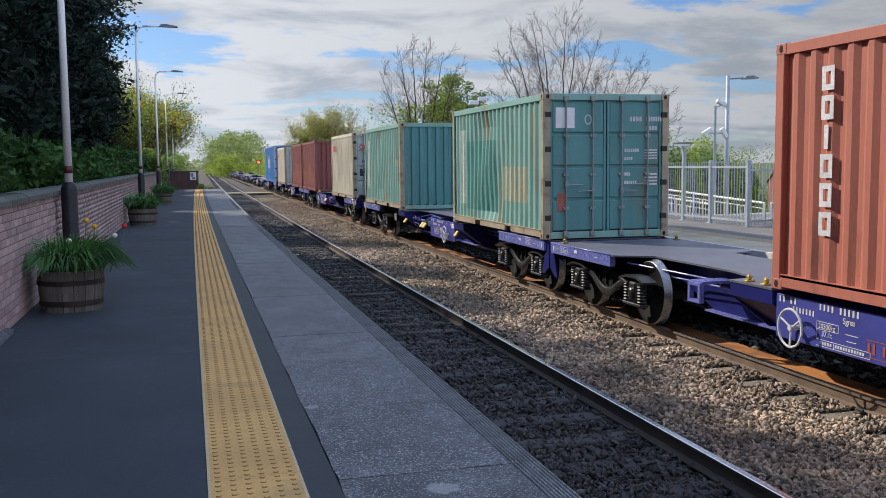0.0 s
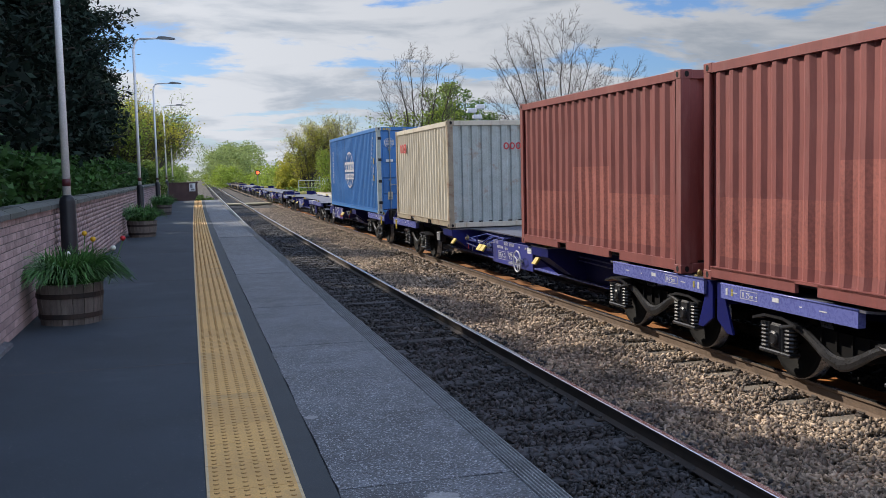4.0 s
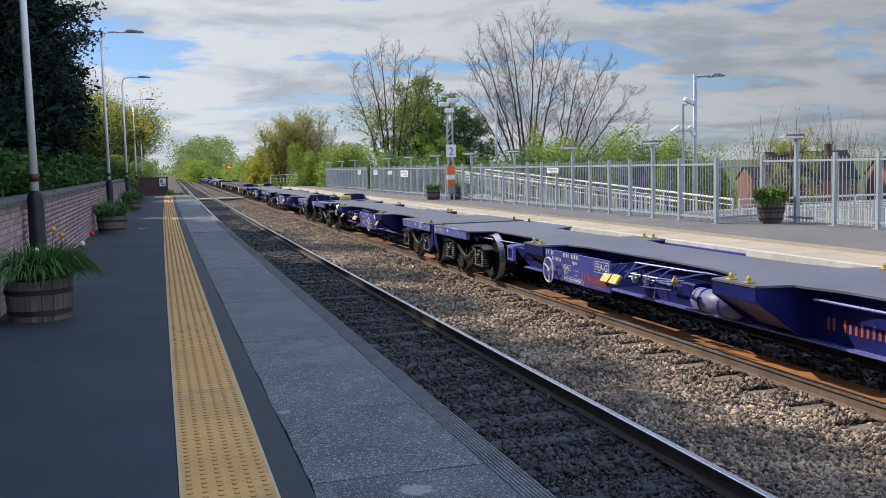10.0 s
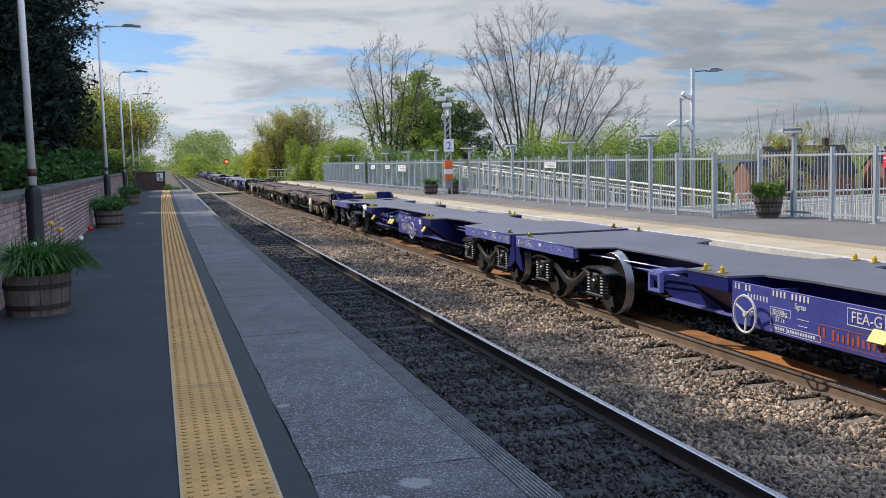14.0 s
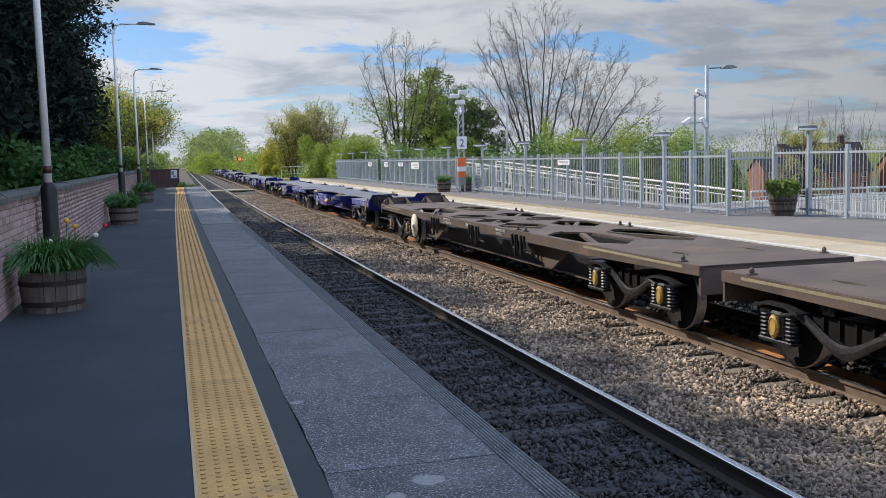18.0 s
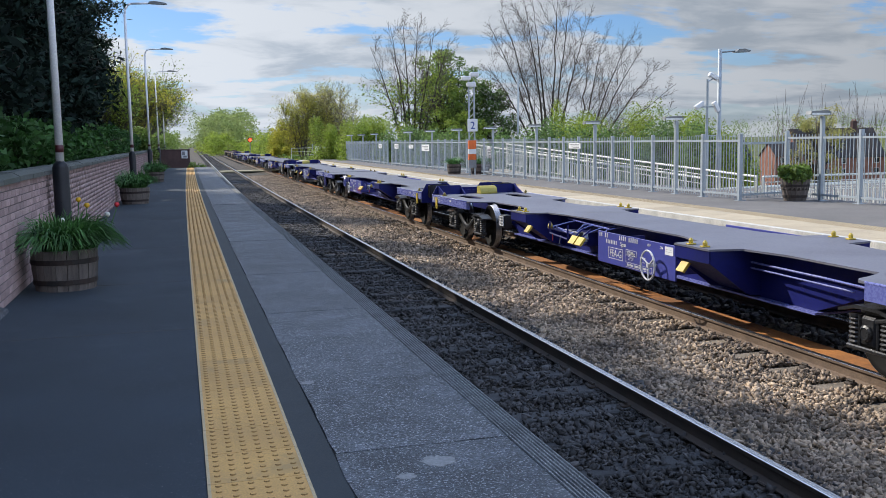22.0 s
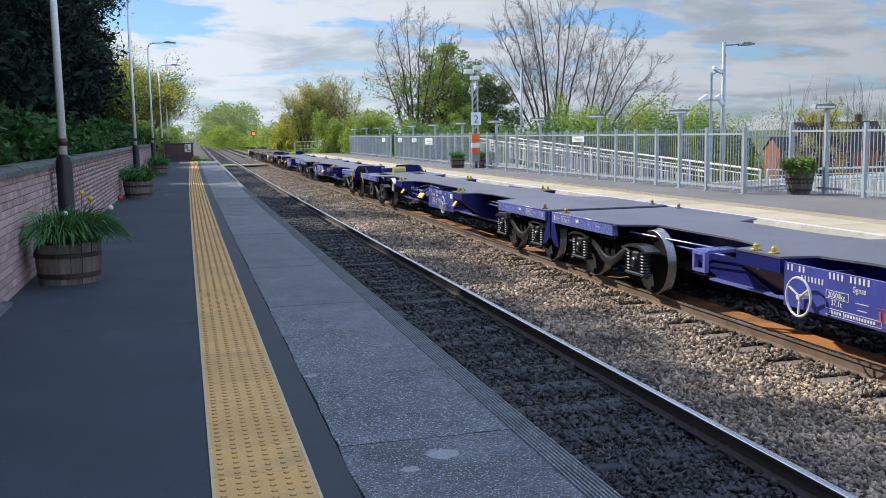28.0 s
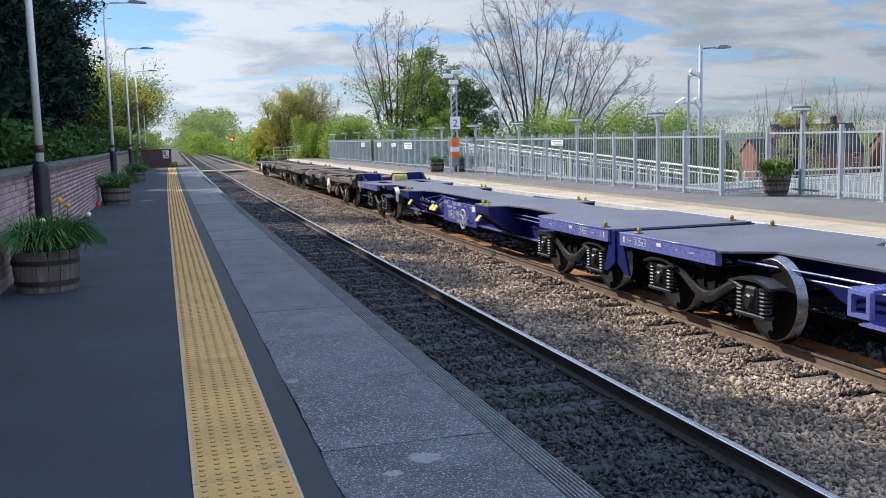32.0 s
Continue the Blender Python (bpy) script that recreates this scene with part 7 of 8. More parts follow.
dome_tree("ivy_tree", "dark ivy-clad tree with white blossom", 26.3, 80, -2.0, 1.8, 6.4, 2.5, (("crown", "dark_leaf", 9000), ("blossom", "blossom", 3600)), 0.14, 43, 0.7, 70)
dome_tree("hawthorn_tree", "small bright green tree behind the platform sign", 21.4, 70, -2.0, 0.6, 3.9, 1.9, (("crown", "spring", 5200), ("young_leaves", "green_leaf", 2600)), 0.13, 44, 0.55, 50)
for k, (x, y, top, sd, leaf, cnt) in enumerate(((12.2, 97, 5.2, 47, "yellow_leaf", 9000), (14.2, 98, 6.6, 48, "olive", 9000), (16.3, 101, 6.5, 49, "olive", 4200))):
    rising_tree("broad olive tree coming into leaf beside the line", x, y, -1.5, [(math.cos(a) * q, math.sin(a) * q, top - 0.30 * q * q * (0.6 + 0.4 * math.sin(a * 3 + k))) for a, q in ((0.3, 0.5), (1.6, 1.2), (2.9, 1.6), (4.2, 2.0), (5.4, 1.2), (0.1, 2.2), (3.3, 2.1))], sd, 0.04, leaves=(leaf, cnt, 0.45, 99, 0.085), branch=0.9)
bush_row("hedge_bush", "bright green hawthorn bush behind the fence", [(13.2, 73, -1.8, 1.6, 4.8), (15.3, 72, -1.8, 1.6, 4.8), (17.6, 71, -1.8, 1.2, 3.0), (11.9, 78, -1.5, 1.4, 4.6), (24.5, 68, -2.2, 2.0, 3.6)], "spring", 0.095, 8000, 110)
bush_row("hedge_bush", "green bush beyond the car park", [(25.6, 61, -2.5, 1.2, 6.4), (27.7, 62, -2.5, 2.0, 5.4), (30.3, 60, -2.6, 2.1, 6.0), (32.8, 57, -2.8, 2.0, 5.8), (29, 66, -2.5, 2.2, 5.6), (35.2, 56, -2.8, 1.8, 4.2)], "spring", 0.09, 9000, 120)
bush_row("hedge_bush", "bright green bush behind the ramp railings", [(15.6, 45.5, -1.6, 1.4, 3.6), (17.8, 44, -1.6, 1.5, 3.8), (19.8, 42.5, -1.7, 1.5, 3.6), (21.6, 41, -1.7, 1.5, 3.8), (22.8, 39.5, -1.8, 1.3, 3.6), (14.6, 48.5, -1.6, 1.3, 3.4), (14.2, 53, -1.6, 1.3, 3.4), (14.4, 58, -1.6, 1.4, 3.6), (14.6, 63, -1.6, 1.4, 3.6)], "dark_leaf", 0.085, 7600, 170)
bush_row("gorse_bush", "yellow-green shrub beside the track", [(12.0, 118, -1.4, 1.5, 5.6), (13.6, 124, -1.4, 2.0, 5.0), (11.2, 112, -1.4, 1.1, 2.8)], "yellow_leaf", 0.14, 6500, 130)
g = np.random.default_rng(9)


def far_wood(name, label, spots, leaf, size, per, seed):
    """Distant woodland, one mass of leaves."""
    g = np.random.default_rng(seed)
    pts = []
    for x, y, z, r, h in spots:
        c = np.stack([x + g.normal(size=9) * r * 0.5, y + g.normal(size=9) * r * 0.5, z + g.uniform(0.1, 0.85, 9) * h], 1)
        pts.append(cloud_pts(g, c, per, r * 0.55, 0.8))
    ob = leaf_cards(name, np.concatenate(pts), size, M[leaf], None, seed, 1.3)
    return tagged(ob, label, "woodland", kind="stuff")


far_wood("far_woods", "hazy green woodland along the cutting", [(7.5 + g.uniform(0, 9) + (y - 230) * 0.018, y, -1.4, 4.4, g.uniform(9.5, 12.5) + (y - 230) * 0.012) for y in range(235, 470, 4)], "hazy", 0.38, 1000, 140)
far_wood("far_woods", "sunlit bright green scrub along the cutting", [(7.0 + g.uniform(0, 2) + (y - 200) * 0.016, y, -1.4, 2.2, g.uniform(3.5, 6.0)) for y in range(200, 420, 6)] + [(13.5 + g.uniform(0, 6), y, -1.4, 2.6, g.uniform(2.6, 3.6)) for y in range(178, 230, 4)] + [(11.5 + g.uniform(0, 6), y, -1.4, 2.4, g.uniform(3.4, 5.0)) for y in range(140, 180, 4)], "spring", 0.26, 900, 146)
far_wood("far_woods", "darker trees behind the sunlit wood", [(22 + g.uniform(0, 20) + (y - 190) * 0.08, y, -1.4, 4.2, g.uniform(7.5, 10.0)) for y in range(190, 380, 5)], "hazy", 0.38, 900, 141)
far_wood("far_woods", "woodland on the near side of the line", [(-5.5 - g.uniform(0, 5) + (y - 120) * 0.006, y, -1.2, 3.2, g.uniform(5, 8)) for y in range(124, 420, 9)], "green_leaf", 0.4, 600, 142)
far_wood("far_trees", "line of distant trees beyond the houses", [(x, 262 + g.uniform(-10, 10), -9, 6.5, g.uniform(15.0, 18.5)) for x in range(100, 270, 6)], "green_leaf", 0.30, 900, 143)
far_wood("far_trees", "distant yellow-green treetops beyond the houses", [(x, 240 + g.uniform(-8, 8), -9, 5.5, g.uniform(9.5, 12.5)) for x in range(98, 250, 7)], "olive", 0.24, 700, 144)
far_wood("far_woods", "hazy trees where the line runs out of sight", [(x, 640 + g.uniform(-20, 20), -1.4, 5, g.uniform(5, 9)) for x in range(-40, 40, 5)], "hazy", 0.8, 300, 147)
dome_tree("olive_tree", "rounded olive tree behind the fence", 45.0, 60, -4.0, 0.9, 4.4, 2.1, (("crown", "olive", 9000),), 0.07, 150, 0.5, 60)
for i in range(16):
    gx, gy = 34.5 + i * 0.62, 50 + (i % 3) * 1.3
    bare_tree("leafless sapling behind the fence", gx, gy, -3.6, 2.9 + (i * 7 % 5) * 0.42, 160 + i, 2, 0.16, 0.022, upward=1.4, kids=(1, 2))

# rough grass tufts along the far bank
far_wood("bank_grass", "rough grass and brambles along the far bank", [(10.2 + g.uniform(0, 2.5) + (y - 80) * 0.012, y, -1.5, 1.2, 1.6) for y in range(82, 160, 3)], "green_leaf", 0.22, 260, 145)


# ---- lamps and posts ----
def platform_lamp(x, y):
    p = thing("street_lamp", "white platform lamp post with a black collar and red band", "street lamp", "lamps along the near platform", at=pose(x, y, 0))
    bm = bmesh.new()
    lathe(bm, [(0.105, 0.0), (0.105, 0.06), (0.098, 0.08), (0.098, 1.18), (0.085, 1.22), (0.055, 1.26)], 18)
    part("collar", bm, M["post_black"], p, "black lower sleeve", True)
    bm = bmesh.new()
    tube(bm, (0, 0, 1.24), (0, 0, 5.25), 0.05, 0.036, 14)
    part("post", bm, M["post_white"], p, "", True)
    bm = bmesh.new()
    tube(bm, (0, 0, 1.37), (0, 0, 1.46), 0.0515, 0.0505, 14)
    part("band", bm, M["post_red"], p, "dark red band", True)
    bm = bmesh.new()
    pts = [(0, 0, 5.2), (0.02, 0, 5.38), (0.08, 0, 5.50), (0.18, 0, 5.55), (0.75, 0, 5.57)]
    pipe(bm, pts, 0.03, 10)
    part("arm", bm, M["post_white"], p, "", True)
    bm = bmesh.new()
    prism(bm, [(0.66, 5.55), (0.72, 5.62), (0.86, 5.63), (1.18, 5.58), (1.2, 5.55), (1.15, 5.54)], -0.075, 0.075, "y")
    part("lantern", bm, M["galv_dark"], p, "slim grey lantern head")
    return p


first_lamp = platform_lamp(-1.44, 12.6)
for y in (29.8, 43.8, 57.0, 70.0):
    copy_thing(first_lamp, pose(-1.45 + bend(y), y, 0))


def far_lamp(x, y, z0, top, arm):
    p = thing("street_lamp", "grey steel lamp post with a flat head", "street lamp", "lamps beyond the fence")
    bm = bmesh.new()
    tube(bm, (x, y, z0), (x, y, top), 0.075, 0.06, 12)
    part("post", bm, M["galv"], p, "", True)
    bm = bmesh.new()
    tube(bm, (x, y, top - 0.1), (x + arm * 0.55, y, top - 0.06), 0.025, n=8)
    part("arm", bm, M["galv_dark"], p)
    bm = bmesh.new()
    prism(bm, [(x + arm * 0.45, top - 0.11), (x + arm * 0.6, top), (x + arm * 0.8, top + 0.01), (x + arm, top - 0.05), (x + arm * 0.95, top - 0.09)], y - 0.11, y + 0.11, "y")
    part("lantern", bm, M["galv_dark"], p, "flat grey lantern head")


far_lamp(16.54, 27, -1.2, 4.12, 1.05)
far_lamp(20.3, 56, -1.6, 5.3, 1.1)


def camera_pole(x, y, z0, top):
    p = thing("cctv_pole", "grey pole with white security cameras", "camera pole")
    bm = bmesh.new()
    tube(bm, (x, y, z0), (x, y, top - 0.12), 0.05, 0.04, 10)
    tube(bm, (x, y, top - 0.2), (x + 0.2, y, top - 0.1), 0.02, n=6)
    box(bm, x - 0.3, x + 0.3, y - 0.02, y + 0.02, top - 1.0, top - 0.96)
    box(bm, x - 0.4, x + 0.4, y - 0.015, y + 0.015, top - 1.9, top - 1.87)
    part("pole", bm, M["galv"], p)
    for dx, dz, a in ((0.18, -0.02, -25), (-0.3, -0.95, 30), (0.3, -0.95, -60)):
        bm = bmesh.new()
        box(bm, -0.14, 0.2, -0.07, 0.07, -0.07, 0.07, 0.02, pose(x + dx, y, top + dz, 0, -a, 0))
        part("security_camera", bm, M["sign_white"], p, "white camera housing")


camera_pole(16.11, 27, -1.2, 3.3)


# ---- fences ----
def bar_fence(label="run of galvanised steel bar fence"):
    return thing("bar_fence", label, "fence", "bar fences behind the far platform")


def fence_bay(f, a, b, h=1.42, lamp=False, last=False):
    """One bay: a post, two rails and their upright bars."""
    ax, ay = a
    L = math.hypot(b[0] - ax, b[1] - ay)
    m = pose(ax, ay, 0, 0, 0, math.degrees(math.atan2(b[1] - ay, b[0] - ax)))
    for u in ((0, L) if last else (0,)):
        bm = bmesh.new()
        box(bm, u - 0.04, u + 0.04, -0.04, 0.04, -0.02, 1.80 if lamp and u == 0 else h + 0.04, 0.006)
        box(bm, u - 0.09, u + 0.09, -0.09, 0.09, -0.02, 0.012)
        part("post", bm, M["galv"], f).matrix_basis = m
    for z in (0.10, h - 0.14):
        bm = bmesh.new()
        box(bm, 0.045, L - 0.045, -0.02, 0.02, z, z + 0.045)
        r = part("rail", bm, M["galv"], f)
        r.matrix_basis = m
    n = round(L / 0.108)
    for i in range(1, n):
        ob = new("bar", BAR)
        ob.parent = f
        ob.matrix_basis = m @ Matrix.Translation((L * i / n, 0, 0.04))


bm = bmesh.new()
box(bm, -0.006, 0.006, -0.006, 0.006, 0, 1.38)
BAR = bpy.data.meshes.new("bar")
bm.to_mesh(BAR)
bm.free()
BAR.materials.append(M["galv"])


def fence_lamp(x, y, ang, z=1.80):
    p = thing("fence_lamp", "small grey box lamp on a fence post", "lamp", "lamps on the fence posts", at=pose(x, y, z, 0, 0, ang))
    bm = bmesh.new()
    prism(bm, [(-0.36, 0.03), (0.14, 0.01), (0.14, 0.09), (0.05, 0.12), (-0.34, 0.10)], -0.09, 0.09, "y")
    part("housing", bm, M["galv_dark"], p)
    bm = bmesh.new()
    box(bm, -0.33, 0.11, -0.094, -0.0905, 0.022, 0.062)
    part("lens", bm, M["lamp_glass"], p, "pale lens")


FX = lambda y: 11.75 + bend(y)
ys = [18.36, 19.91] + [21.18 + 1.2075 * i for i in range(43)]
for i, (a, b) in enumerate(zip(ys, ys[1:])):
    if i == 30:
        continue
    if i % 6 == 0 or i == 31:
        fence = bar_fence()
    lamp = i % 4 == 2
    fence_bay(fence, (FX(a), a), (FX(b), b), lamp=lamp, last=i in (29, 43))
    if lamp:
        fence_lamp(FX(a), a, 0)
near = [(13.2, 18.72), (13.2, 17.5), (13.2, 16.28), (13.2, 15.05), (13.2, 13.8), (13.2, 12.6)]
fence = bar_fence("set-back run of galvanised bar fence beside the planter")
for i, (a, b) in enumerate(zip(near, near[1:])):
    fence_bay(fence, a, b, 1.46, lamp=i in (1, 4))
    if i in (1, 4):
        fence_lamp(*a, 0)
fence = bar_fence("short return of galvanised bar fence")
fence_bay(fence, (11.80, 18.38), (13.15, 18.70), 1.36)


def notice(x, y, z, w, h, material, label, stripes=()):
    s = thing("notice", label, "sign", "notices on the fence")
    bm = bmesh.new()
    box(bm, x - 0.065, x - 0.05, y - w / 2, y + w / 2, z - h / 2, z + h / 2, 0.003)
    part("board", bm, M[material], s)
    bm = bmesh.new()
    for k in range(3):
        box(bm, x - 0.068, x - 0.0655, y - w * 0.4, y + w * (0.4 - 0.15 * k), z + h * (0.22 - 0.25 * k) - h * 0.05, z + h * (0.22 - 0.25 * k) + h * 0.05)
    part("print_bars", bm, M["sign_grey" if material == "sign_white" else "sign_white"], s)


for y, z, w, h, m in ((27.4, 1.18, 0.9, 0.17, "sign_white"), (46.5, 1.05, 1.5, 0.32, "sign_white"), (49.7, 1.1, 1.0, 0.2, "sign_white"), (53.4, 1.1, 1.0, 0.25, "sign_white"), (58.2, 1.1, 1.0, 0.25, "sign_white"), (36.0, 0.9, 0.5, 0.45, "sign_white")):
    notice(FX(y), y, z, w, h, m, "white notice board fixed to the bar fence")
notice(13.2, 14.66, 1.2, 0.3, 0.26, "sign_red", "red notice board fixed to the bar fence")

# platform number on its mast
mast = thing("platform_sign", "platform number sign on a steel mast with cameras", "sign")
mx, my = 11.3, 36.6
bm = bmesh.new()
for dx in (-0.11, 0.11):
    tube(bm, (mx + dx, my, 0), (mx + dx, my, 3.75), 0.035, n=8)
for k in range(9):
    tube(bm, (mx - 0.11, my, 1.5 + 0.25 * k), (mx + 0.11, my, 1.75 + 0.25 * k), 0.012, n=5)
part("mast", bm, M["galv"], mast)
bm = bmesh.new()
box(bm, mx - 0.20, mx + 0.22, my - 0.09, my - 0.06, 1.74, 2.24, 0.01)
board = part("board", bm, M["sign_white"], mast, "white number board")
words("2", 0.42, Matrix.Translation((mx + 0.01, my - 0.092, 1.84)) @ END, M["sign_blue"], board, align="CENTER")
for z0, z1, m in ((0.3, 0.62, "sign_grey"), (0.62, 0.85, "orange"), (0.85, 1.05, "sign_white"), (1.05, 1.4, "orange")):
    bm = bmesh.new()
    box(bm, mx - 0.16, mx + 0.16, my - 0.05, my + 0.05, z0, z1 - 0.01)
    part("band", bm, M[m], mast, "coloured band on the mast")
for dx, z in ((-0.2, 3.85), (0.15, 4.0), (0.02, 3.6)):
    bm = bmesh.new()
    box(bm, mx + dx - 0.2, mx + dx + 0.16, my - 0.1, my + 0.1, z - 0.09, z + 0.08, 0.03)
    part("security_camera", bm, M["sign_white"], mast, "white camera housing")


# ---- half-barrel planters ----
def planter(x, y, r, h, seed, blades, spread, label, flowers=False, leafy=0, foot=0.86, tilt=0.0):
    p = thing("planter", label, "planter", "half-barrel planters", at=pose(x, y, 0))
    n = 18
    for i in range(n):
        a0, a1 = 6.2832 * (i + 0.03) / n, 6.2832 * (i + 0.97) / n
        bm = bmesh.new()
        vs = []
        for z, k in ((0.0, foot), (h * 0.5, (foot + 1) / 2 + 0.03), (h, 1.0)):
            vs.append([bm.verts.new((math.cos(a) * rr, math.sin(a) * rr, z)) for a, rr in ((a0, r * k), (a1, r * k), (a1, r * k - 0.025), (a0, r * k - 0.025))])
        for u, v in zip(vs, vs[1:]):
            for j in range(4):
                bm.faces.new((u[j], u[(j + 1) % 4], v[(j + 1) % 4], v[j]))
        bm.faces.new(vs[0][::-1])
        bm.faces.new(vs[-1])
        part("stave", bm, M["barrel"], p)
    for z in (h * 0.22, h * 0.72):
        bm = bmesh.new()
        mid = (foot + 1) / 2 + 0.03
        k = foot + (mid - foot) * 2 * z / h if z < h * 0.5 else mid + (1 - mid) * 2 * (z / h - 0.5)
        lathe(bm, [(r * k + 0.001, z - 0.025), (r * k + 0.007, z - 0.025), (r * k + 0.007, z + 0.025), (r * k + 0.001, z + 0.025)], 30)
        part("hoop", bm, M["hoop"], p, "dark iron hoop")
    bm = bmesh.new()
    lathe(bm, [(r * 0.9, h * 0.5), (r * 0.93, h - 0.05)], 20)
    part("soil", bm, M["soil"], p)
    # arching strap leaves
    g = np.random.default_rng(seed)
    V, F = [], []
    for i in range(blades):
        a = g.uniform(0, 6.283)
        rr = r * 0.75 * math.sqrt(g.random())
        bx, by = math.cos(a) * rr, math.sin(a) * rr
        da = a + g.normal() * 0.7
        da = math.atan2(math.sin(da) - 0.4 * tilt, math.cos(da) + tilt)
        bx += tilt * r * 0.25 * g.random()
        out = spread * g.uniform(0.35, 1.0 + 0.25 * tilt)
        hh = spread * g.uniform(0.7, 1.3)
        w = 0.009 * g.uniform(0.6, 1.5)
        px, py = -math.sin(da) * w, math.cos(da) * w
        k0 = len(V)
        for t in (0, 0.35, 0.65, 0.85, 1.0):
            xx, yy = bx + math.cos(da) * out * t, by + math.sin(da) * out * t
            zz = h - 0.04 + hh * (1.7 * t - 1.15 * t * t * (0.35 + 0.95 * out / spread))
            ww = (1 - t * t) * 1.0 + 0.08
            V += [(xx + px * ww, yy + py * ww, zz), (xx - px * ww, yy - py * ww, zz + 0.004)]
        for q in range(4):
            F.append((k0 + 2 * q, k0 + 2 * q + 1, k0 + 2 * q + 3, k0 + 2 * q + 2))
    raw("leaves", V, F, M["blade"], p)
    if leafy:
        ang = g.uniform(0, 6.283, 18)
        q = r * 0.85 * np.sqrt(g.random(18))
        c = np.stack([np.cos(ang) * q, np.sin(ang) * q, h + g.uniform(0.0, 0.22, 18)], 1)
        leaf_cards("foliage", cloud_pts(g, c, leafy, 0.15), 0.06, M["green_leaf" if x > 5 else "blade"], p, seed)
    if flowers:
        for fx, fy, fz, m in ((0.17, -0.02, 0.49, "petal_yellow"), (0.25, -0.04, 0.43, "petal_yellow"), (0.53, 0.1, 0.42, "petal_red"), (0.44, -0.02, 0.33, "petal_white"), (0.02, -0.2, 0.30, "petal_white")):
            bm = bmesh.new()
            lathe(bm, [(0.008, -0.025), (0.024, -0.01), (0.028, 0.008), (0.015, 0.026)], 8, (fx, fy, h + fz))
            fl = part("flower", bm, M[m], p, "cup-shaped flower", True)
            bm = bmesh.new()
            tube(bm, (fx * 0.7, fy * 0.7, h - 0.05), (fx, fy, h + fz - 0.02), 0.005, n=5)
            part("stalk", bm, M["blade"], fl)
    return p


planter(-1.20, 10.32, 0.325, 0.41, 201, 1500, 0.38, "half-barrel planter of strap leaves with yellow and red flowers", True, foot=0.9, tilt=0.6)
planter(-1.12, 24.7, 0.36, 0.40, 202, 700, 0.45, "half-barrel planter full of green leaves beside the wall", leafy=2600)
planter(-0.96, 38.6, 0.36, 0.40, 203, 500, 0.45, "half-barrel planter of greenery further along the wall", leafy=2200)
planter(12.74, 17.75, 0.31, 0.46, 204, 160, 0.26, "half-barrel planter of bright greenery on the sunlit platform", leafy=3200, foot=0.72)
planter(11.95, 37.6, 0.40, 0.42, 205, 500, 0.34, "half-barrel planter of grassy greenery by the platform sign")
planter(11.0, 38.2, 0.30, 0.42, 206, 300, 0.34, "small half-barrel planter by the platform sign")


# ---- ramp with railings behind the fence ----
def railing(a, b, label="cream tubular ramp railing with uprights", rails=(1.0, 0.86, 0.12), pitch=0.16):
    f = thing("railing", label, "railing", "ramp railings")
    a, b = Vector(a), Vector(b)
    L = (b - a).length
    for z in rails:
        bm = bmesh.new()
        tube(bm, a + Vector((0, 0, z)), b + Vector((0, 0, z)), 0.03 if z > 0.9 else 0.013, n=6)
        part("rail", bm, M["rail_white"], f)
    n = int(L / 1.6)
    for i in range(n + 1):
        p = a.lerp(b, i / max(n, 1))
        bm = bmesh.new()
        tube(bm, p, p + Vector((0, 0, 1.0)), 0.03, n=6)
        part("post", bm, M["rail_white"], f)
    bm = bmesh.new()
    m = int(L / pitch)
    for i in range(m):
        p = a.lerp(b, (i + 0.5) / m)
        box(bm, p.x - 0.006, p.x + 0.006, p.y - 0.006, p.y + 0.006, p.z + 0.12, p.z + 0.86)
    tagged(part("infill", bm, M["rail_white"], f), kind="stuff")


def slab_strip(name, a, b, w, label):
    bm = bmesh.new()
    a, b = Vector(a), Vector(b)
    d = (b - a).normalized()
    n = Vector((-d.y, d.x, 0)) * w
    vs = [bm.verts.new(p) for p in (a, b, b + n, a + n)]
    ws = [bm.verts.new(p - Vector((0, 0, 1.2))) for p in (a, b, b + n, a + n)]
    bm.faces.new(vs)
    bm.faces.new(ws[::-1])
    for i in range(4):
        bm.faces.new((vs[i], ws[i], ws[(i + 1) % 4], vs[(i + 1) % 4]))
    tagged(link(name, bm, M["coping2"]), label, "ramp", kind="structure")


slab_strip("ramp", (13.9, 40, 0.1), (13.9, 20.5, -0.68), 0.0 - 1.6, "concrete access ramp behind the fence")
railing((12.45, 40, 0.2), (12.45, 21.0, -0.62))
railing((13.95, 40, 0.2), (13.95, 21.0, -0.62))
railing((14.0, 20.8, -0.62), (24.0, 20.2, -0.62))
railing((14.2, 23.4, -1.05), (27.0, 22.8, -0.95))
railing((15.0, 25.6, -1.2), (28.0, 27.0, -1.1))
bm = bmesh.new()
prism(bm, [(13.7, 13), (60, 13), (60, 46), (13.7, 46)], -1.6, -1.45, "z")
tagged(link("car_park", bm, M["asphalt_sunny"]), "asphalt yard below the platform", "yard", kind="structure")


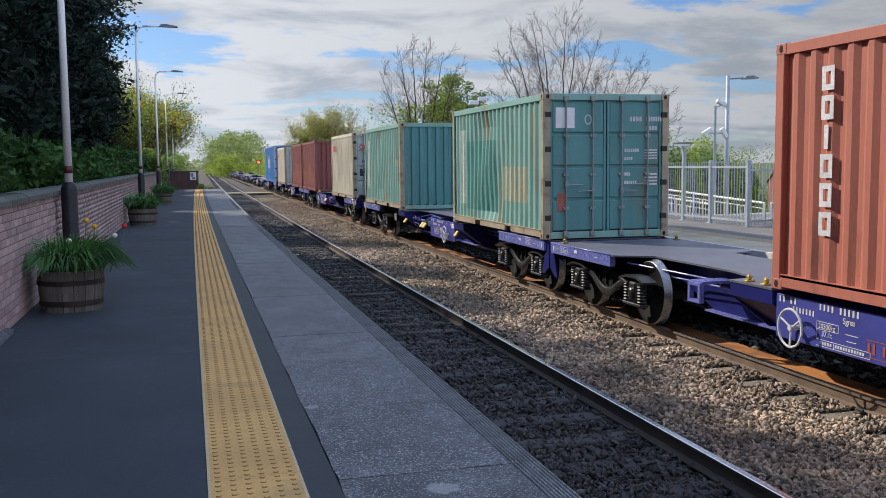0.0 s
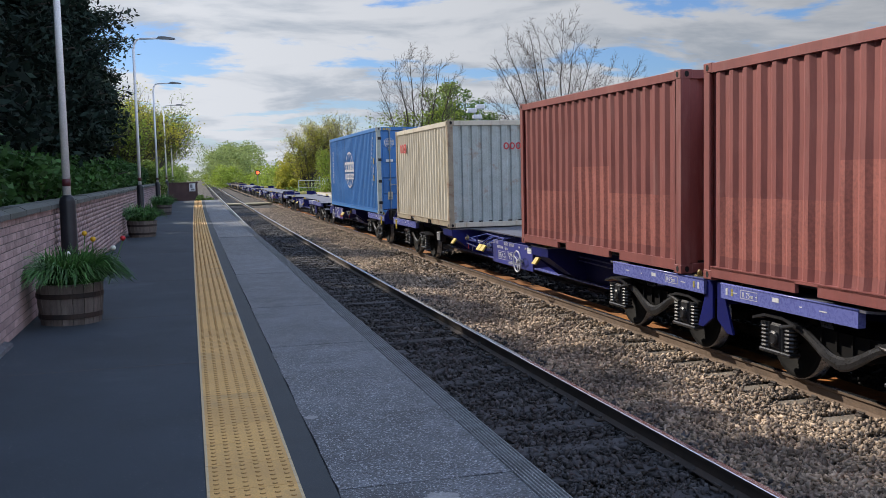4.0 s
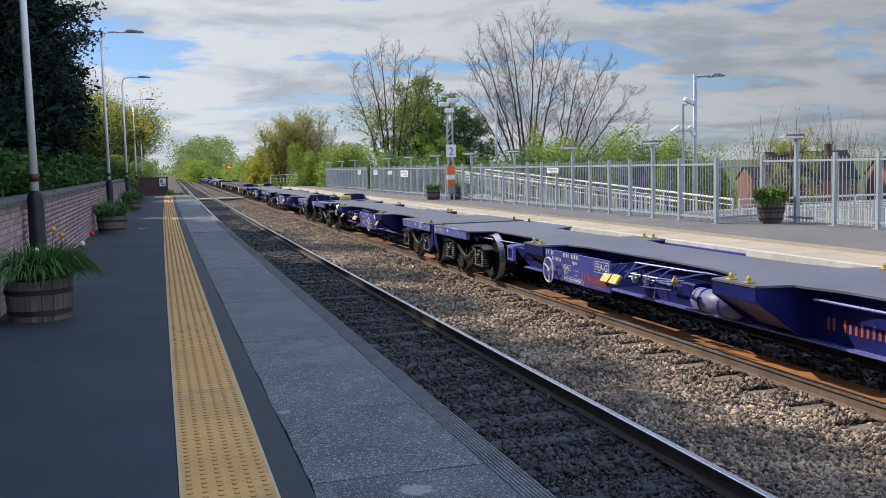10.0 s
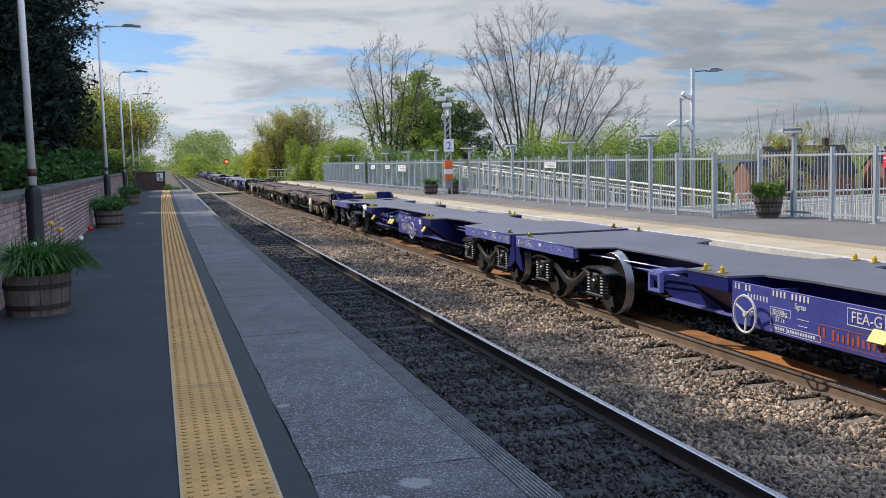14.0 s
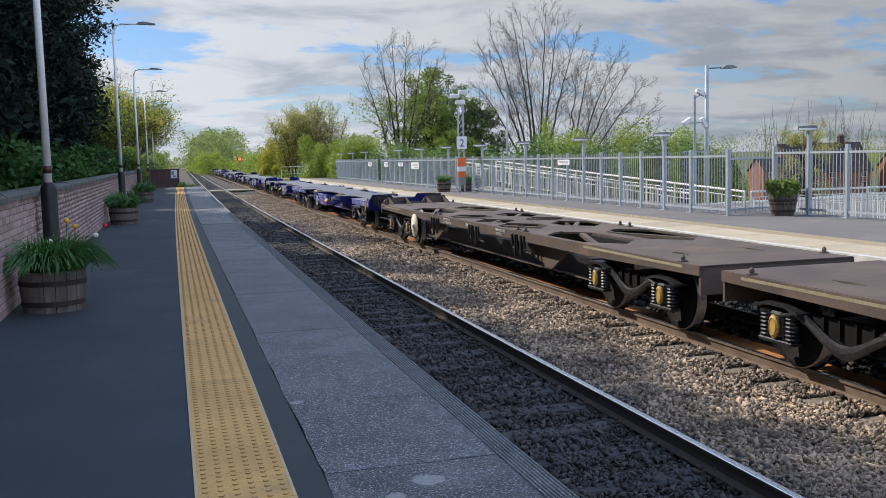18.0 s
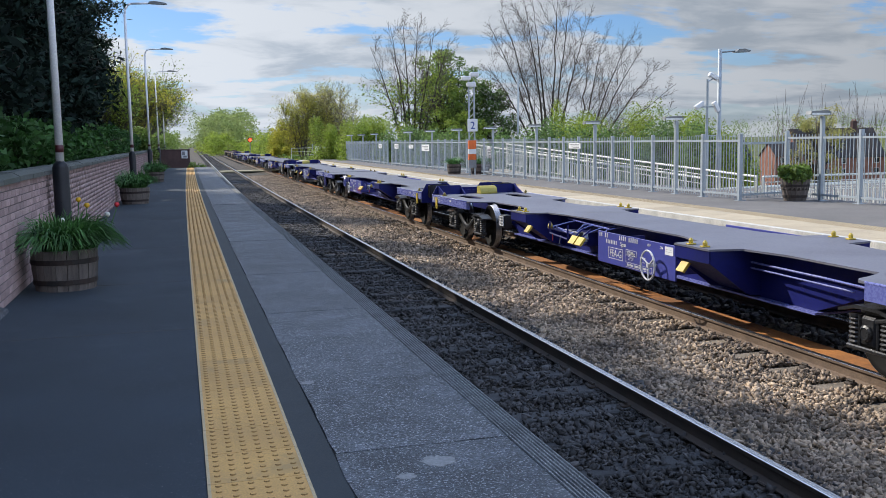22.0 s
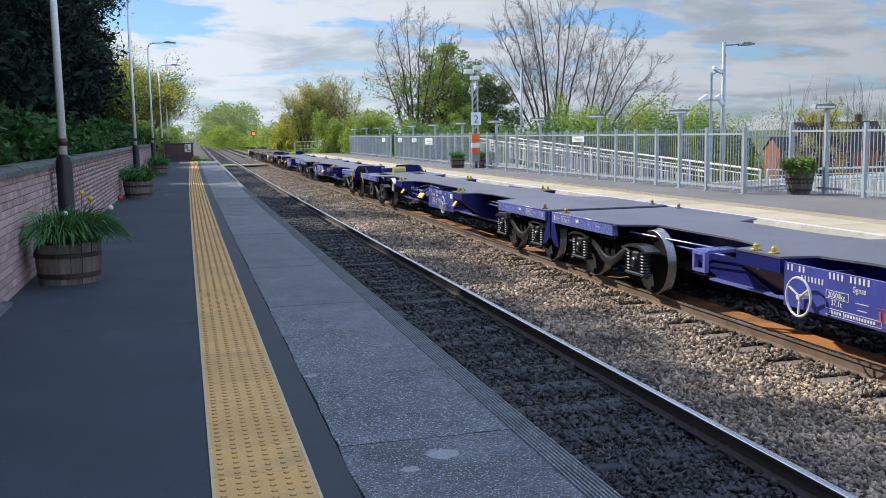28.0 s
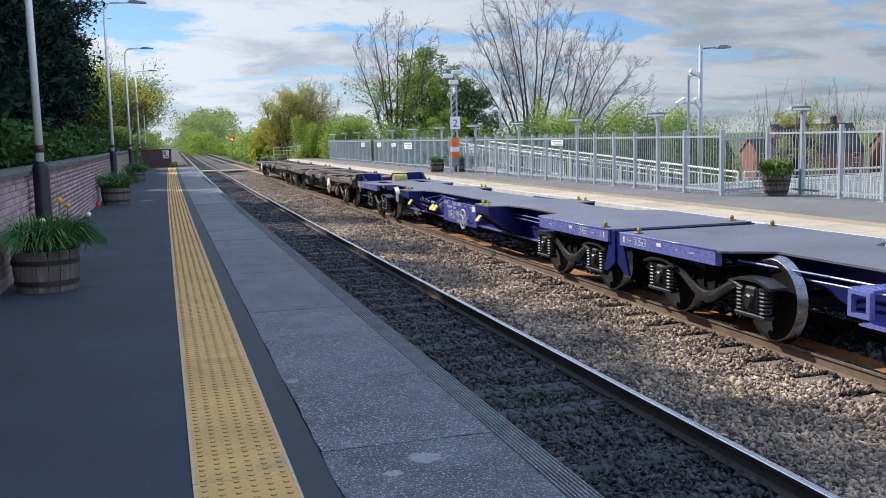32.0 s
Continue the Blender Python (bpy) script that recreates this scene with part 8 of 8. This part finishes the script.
# ---- houses beyond ----
def house(x0, x1, y0, y1, z0, eaves, ridge, label, chimneys=(), wall="house_brick", bays=2):
    """Gabled house whose ridge runs away from the line; chimneys: (x, top)."""
    h = thing("house", label, "house", "houses beyond the station")
    ym = (y0 + y1) / 2
    bm = bmesh.new()
    prism(bm, [(y0, z0), (y1, z0), (y1, eaves), (ym, ridge), (y0, eaves)], x0, x1, "x")
    part("wall", bm, M[wall], h)
    for s, ye in ((-1, y0), (1, y1)):
        bm = bmesh.new()
        ye += s * 0.35
        k = (ridge - eaves) / abs(ym - (y0 if s < 0 else y1))
        ze = ridge - k * abs(ye - ym)
        prism(bm, [(ym, ridge + 0.04), (ye, ze + 0.04), (ye, ze + 0.20), (ym, ridge + 0.20)], x0 - 0.25, x1 + 0.25, "x")
        part("roof", bm, M["roof"], h, "dark slate roof slope")
    for cx, top in chimneys:
        bm = bmesh.new()
        box(bm, cx - 0.7, cx + 0.7, ym - 0.5, ym + 0.5, ridge - 0.8, top)
        box(bm, cx - 0.85, cx + 0.85, ym - 0.65, ym + 0.65, top - 0.5, top - 0.25)
        ch = part("chimney", bm, M["dark_brick"], h, "sooty brick chimney stack")
        for d in (-0.35, 0.35):
            bm = bmesh.new()
            tube(bm, (cx + d, ym, top), (cx + d, ym, top + 0.5), 0.17, 0.14, 8)
            part("chimney_pot", bm, M["house_brick"], ch)
    for i in range(bays):
        wx = x0 + (x1 - x0) * (i + 0.5) / bays
        for z in (eaves - 1.9, eaves - 4.6):
            bm = bmesh.new()
            box(bm, wx - 0.75, wx + 0.75, y0 - 0.06, y0 + 0.05, z, z + 1.4)
            wn = part("window", bm, M["rail_white"], h, "white framed window")
            for d in (-0.36, 0.36):
                bm = bmesh.new()
                box(bm, wx + d - 0.31, wx + d + 0.31, y0 - 0.07, y0 - 0.062, z + 0.08, z + 1.32)
                part("pane", bm, M["glass"], wn)


house(138.2, 146.0, 200, 206.5, -11, -3.8, -0.9, "brick gabled house with a slate roof", (), bays=2)
house(152.0, 177.0, 209, 219, -11, -4.6, 2.4, "terrace of brick houses with tall chimneys", ((157.1, 4.3), (171.2, 4.4)), bays=5)
house(118.6, 125.0, 190, 197, -11, -3.9, -0.1, "dark gabled house in the shade of trees", (), "dark_brick", 1)
house(181.5, 190.0, 204, 212, -11, -3.6, 0.4, "red brick gabled house among trees", ((186.0, 2.0),), bays=2)
# ---- along the line beyond the platforms ----
sg = thing("signal", "railway signal showing a red light beside the track", "signal")
bm = bmesh.new()
tube(bm, (12.02, 170, -1.5), (12.02, 170, 2.4), 0.08, n=8)
part("post", bm, M["galv_dark"], sg)
bm = bmesh.new()
prism(bm, [(12.02 + 0.42 * math.cos(a * 0.5236), 1.98 + 0.42 * math.sin(a * 0.5236)) for a in range(12)], 169.85, 169.9, "y")
part("backboard", bm, M["black"], sg, "black round backboard")
bm = bmesh.new()
lathe(bm, [(0.0, 0.0), (0.22, 0.02), (0.26, 0.06)], 14)
bmesh.ops.transform(bm, matrix=Matrix.Translation((12.02, 169.78, 1.98)) @ Matrix.Rotation(radians(-90), 4, "X"), verts=bm.verts)
part("lens", bm, M["signal_red"], sg, "glowing red lens")
railing((9.9, 88, -0.1), (12.1, 88, -0.1), "pale steel railing at the far platform end", (1.0, 0.68, 0.36), 9)
gt = thing("gate_sign", "small white sign between two grey posts", "sign")
bm = bmesh.new()
for x in (11.3, 11.95, 12.35):
    tube(bm, (x, 84, -0.6), (x, 84, 1.25), 0.05, n=6)
part("posts", bm, M["galv"], gt)
bm = bmesh.new()
box(bm, 11.5, 11.85, 83.95, 83.98, 0.55, 1.1)
part("board", bm, M["sign_white"], gt)
cr = thing("board_crossing", "pale timber boards laid across the tracks", "crossing")
for i in range(8):
    for x0, x1 in ((2.65, 3.82), (4.1, 6.4), (6.65, 7.85)):
        bm = bmesh.new()
        yy = 84 + i * 0.42
        box(bm, x0 + bend(86), x1 + bend(86), yy, yy + 0.38, -1.05, -0.955, 0.01)
        part("board", bm, M["boards"], cr)


# ---- what moves ----
def motions():
    for ob, s in MOVING:
        z = RAIL + (DECK if ob in BOXES else 0)
        rows = []
        for i in range(33):
            y = s - run(i)
            slope = math.degrees(math.atan(0.0002 * max(min(y + 6, 60), -60)))
            yc = y
            x = bend(max(yc, 0)) if yc > 0 else 0.0
            rows.append((float(i), pose(FAR + x, y, z, 0, 0, -slope if y > 0 else 0)))
        walk(ob, rows)
    for ws, at, s in WHEELS:
        t0 = max(0.0, (s - 24) / SPEED)
        t1 = min(32.0, (s + at.y + 2) / SPEED)
        if t1 <= t0 + 0.1:
            continue
        n = max(2, int((t1 - t0) * 30) + 1)
        rows = []
        if t0 > 0.05:
            rows.append((0.0, pose(at.x, at.y, at.z)))
        for i in range(n):
            t = t0 + i / 30
            if t > 31.99:
                break
            rows.append((t, pose(at.x, at.y, at.z, math.degrees((run(t) - run(t0)) / ROLL))))
        rows.append((32.0, pose(*rows[-1][1].translation, math.degrees(rows[-1][1].to_euler().x) % 360)))
        walk(ws, rows)


motions()
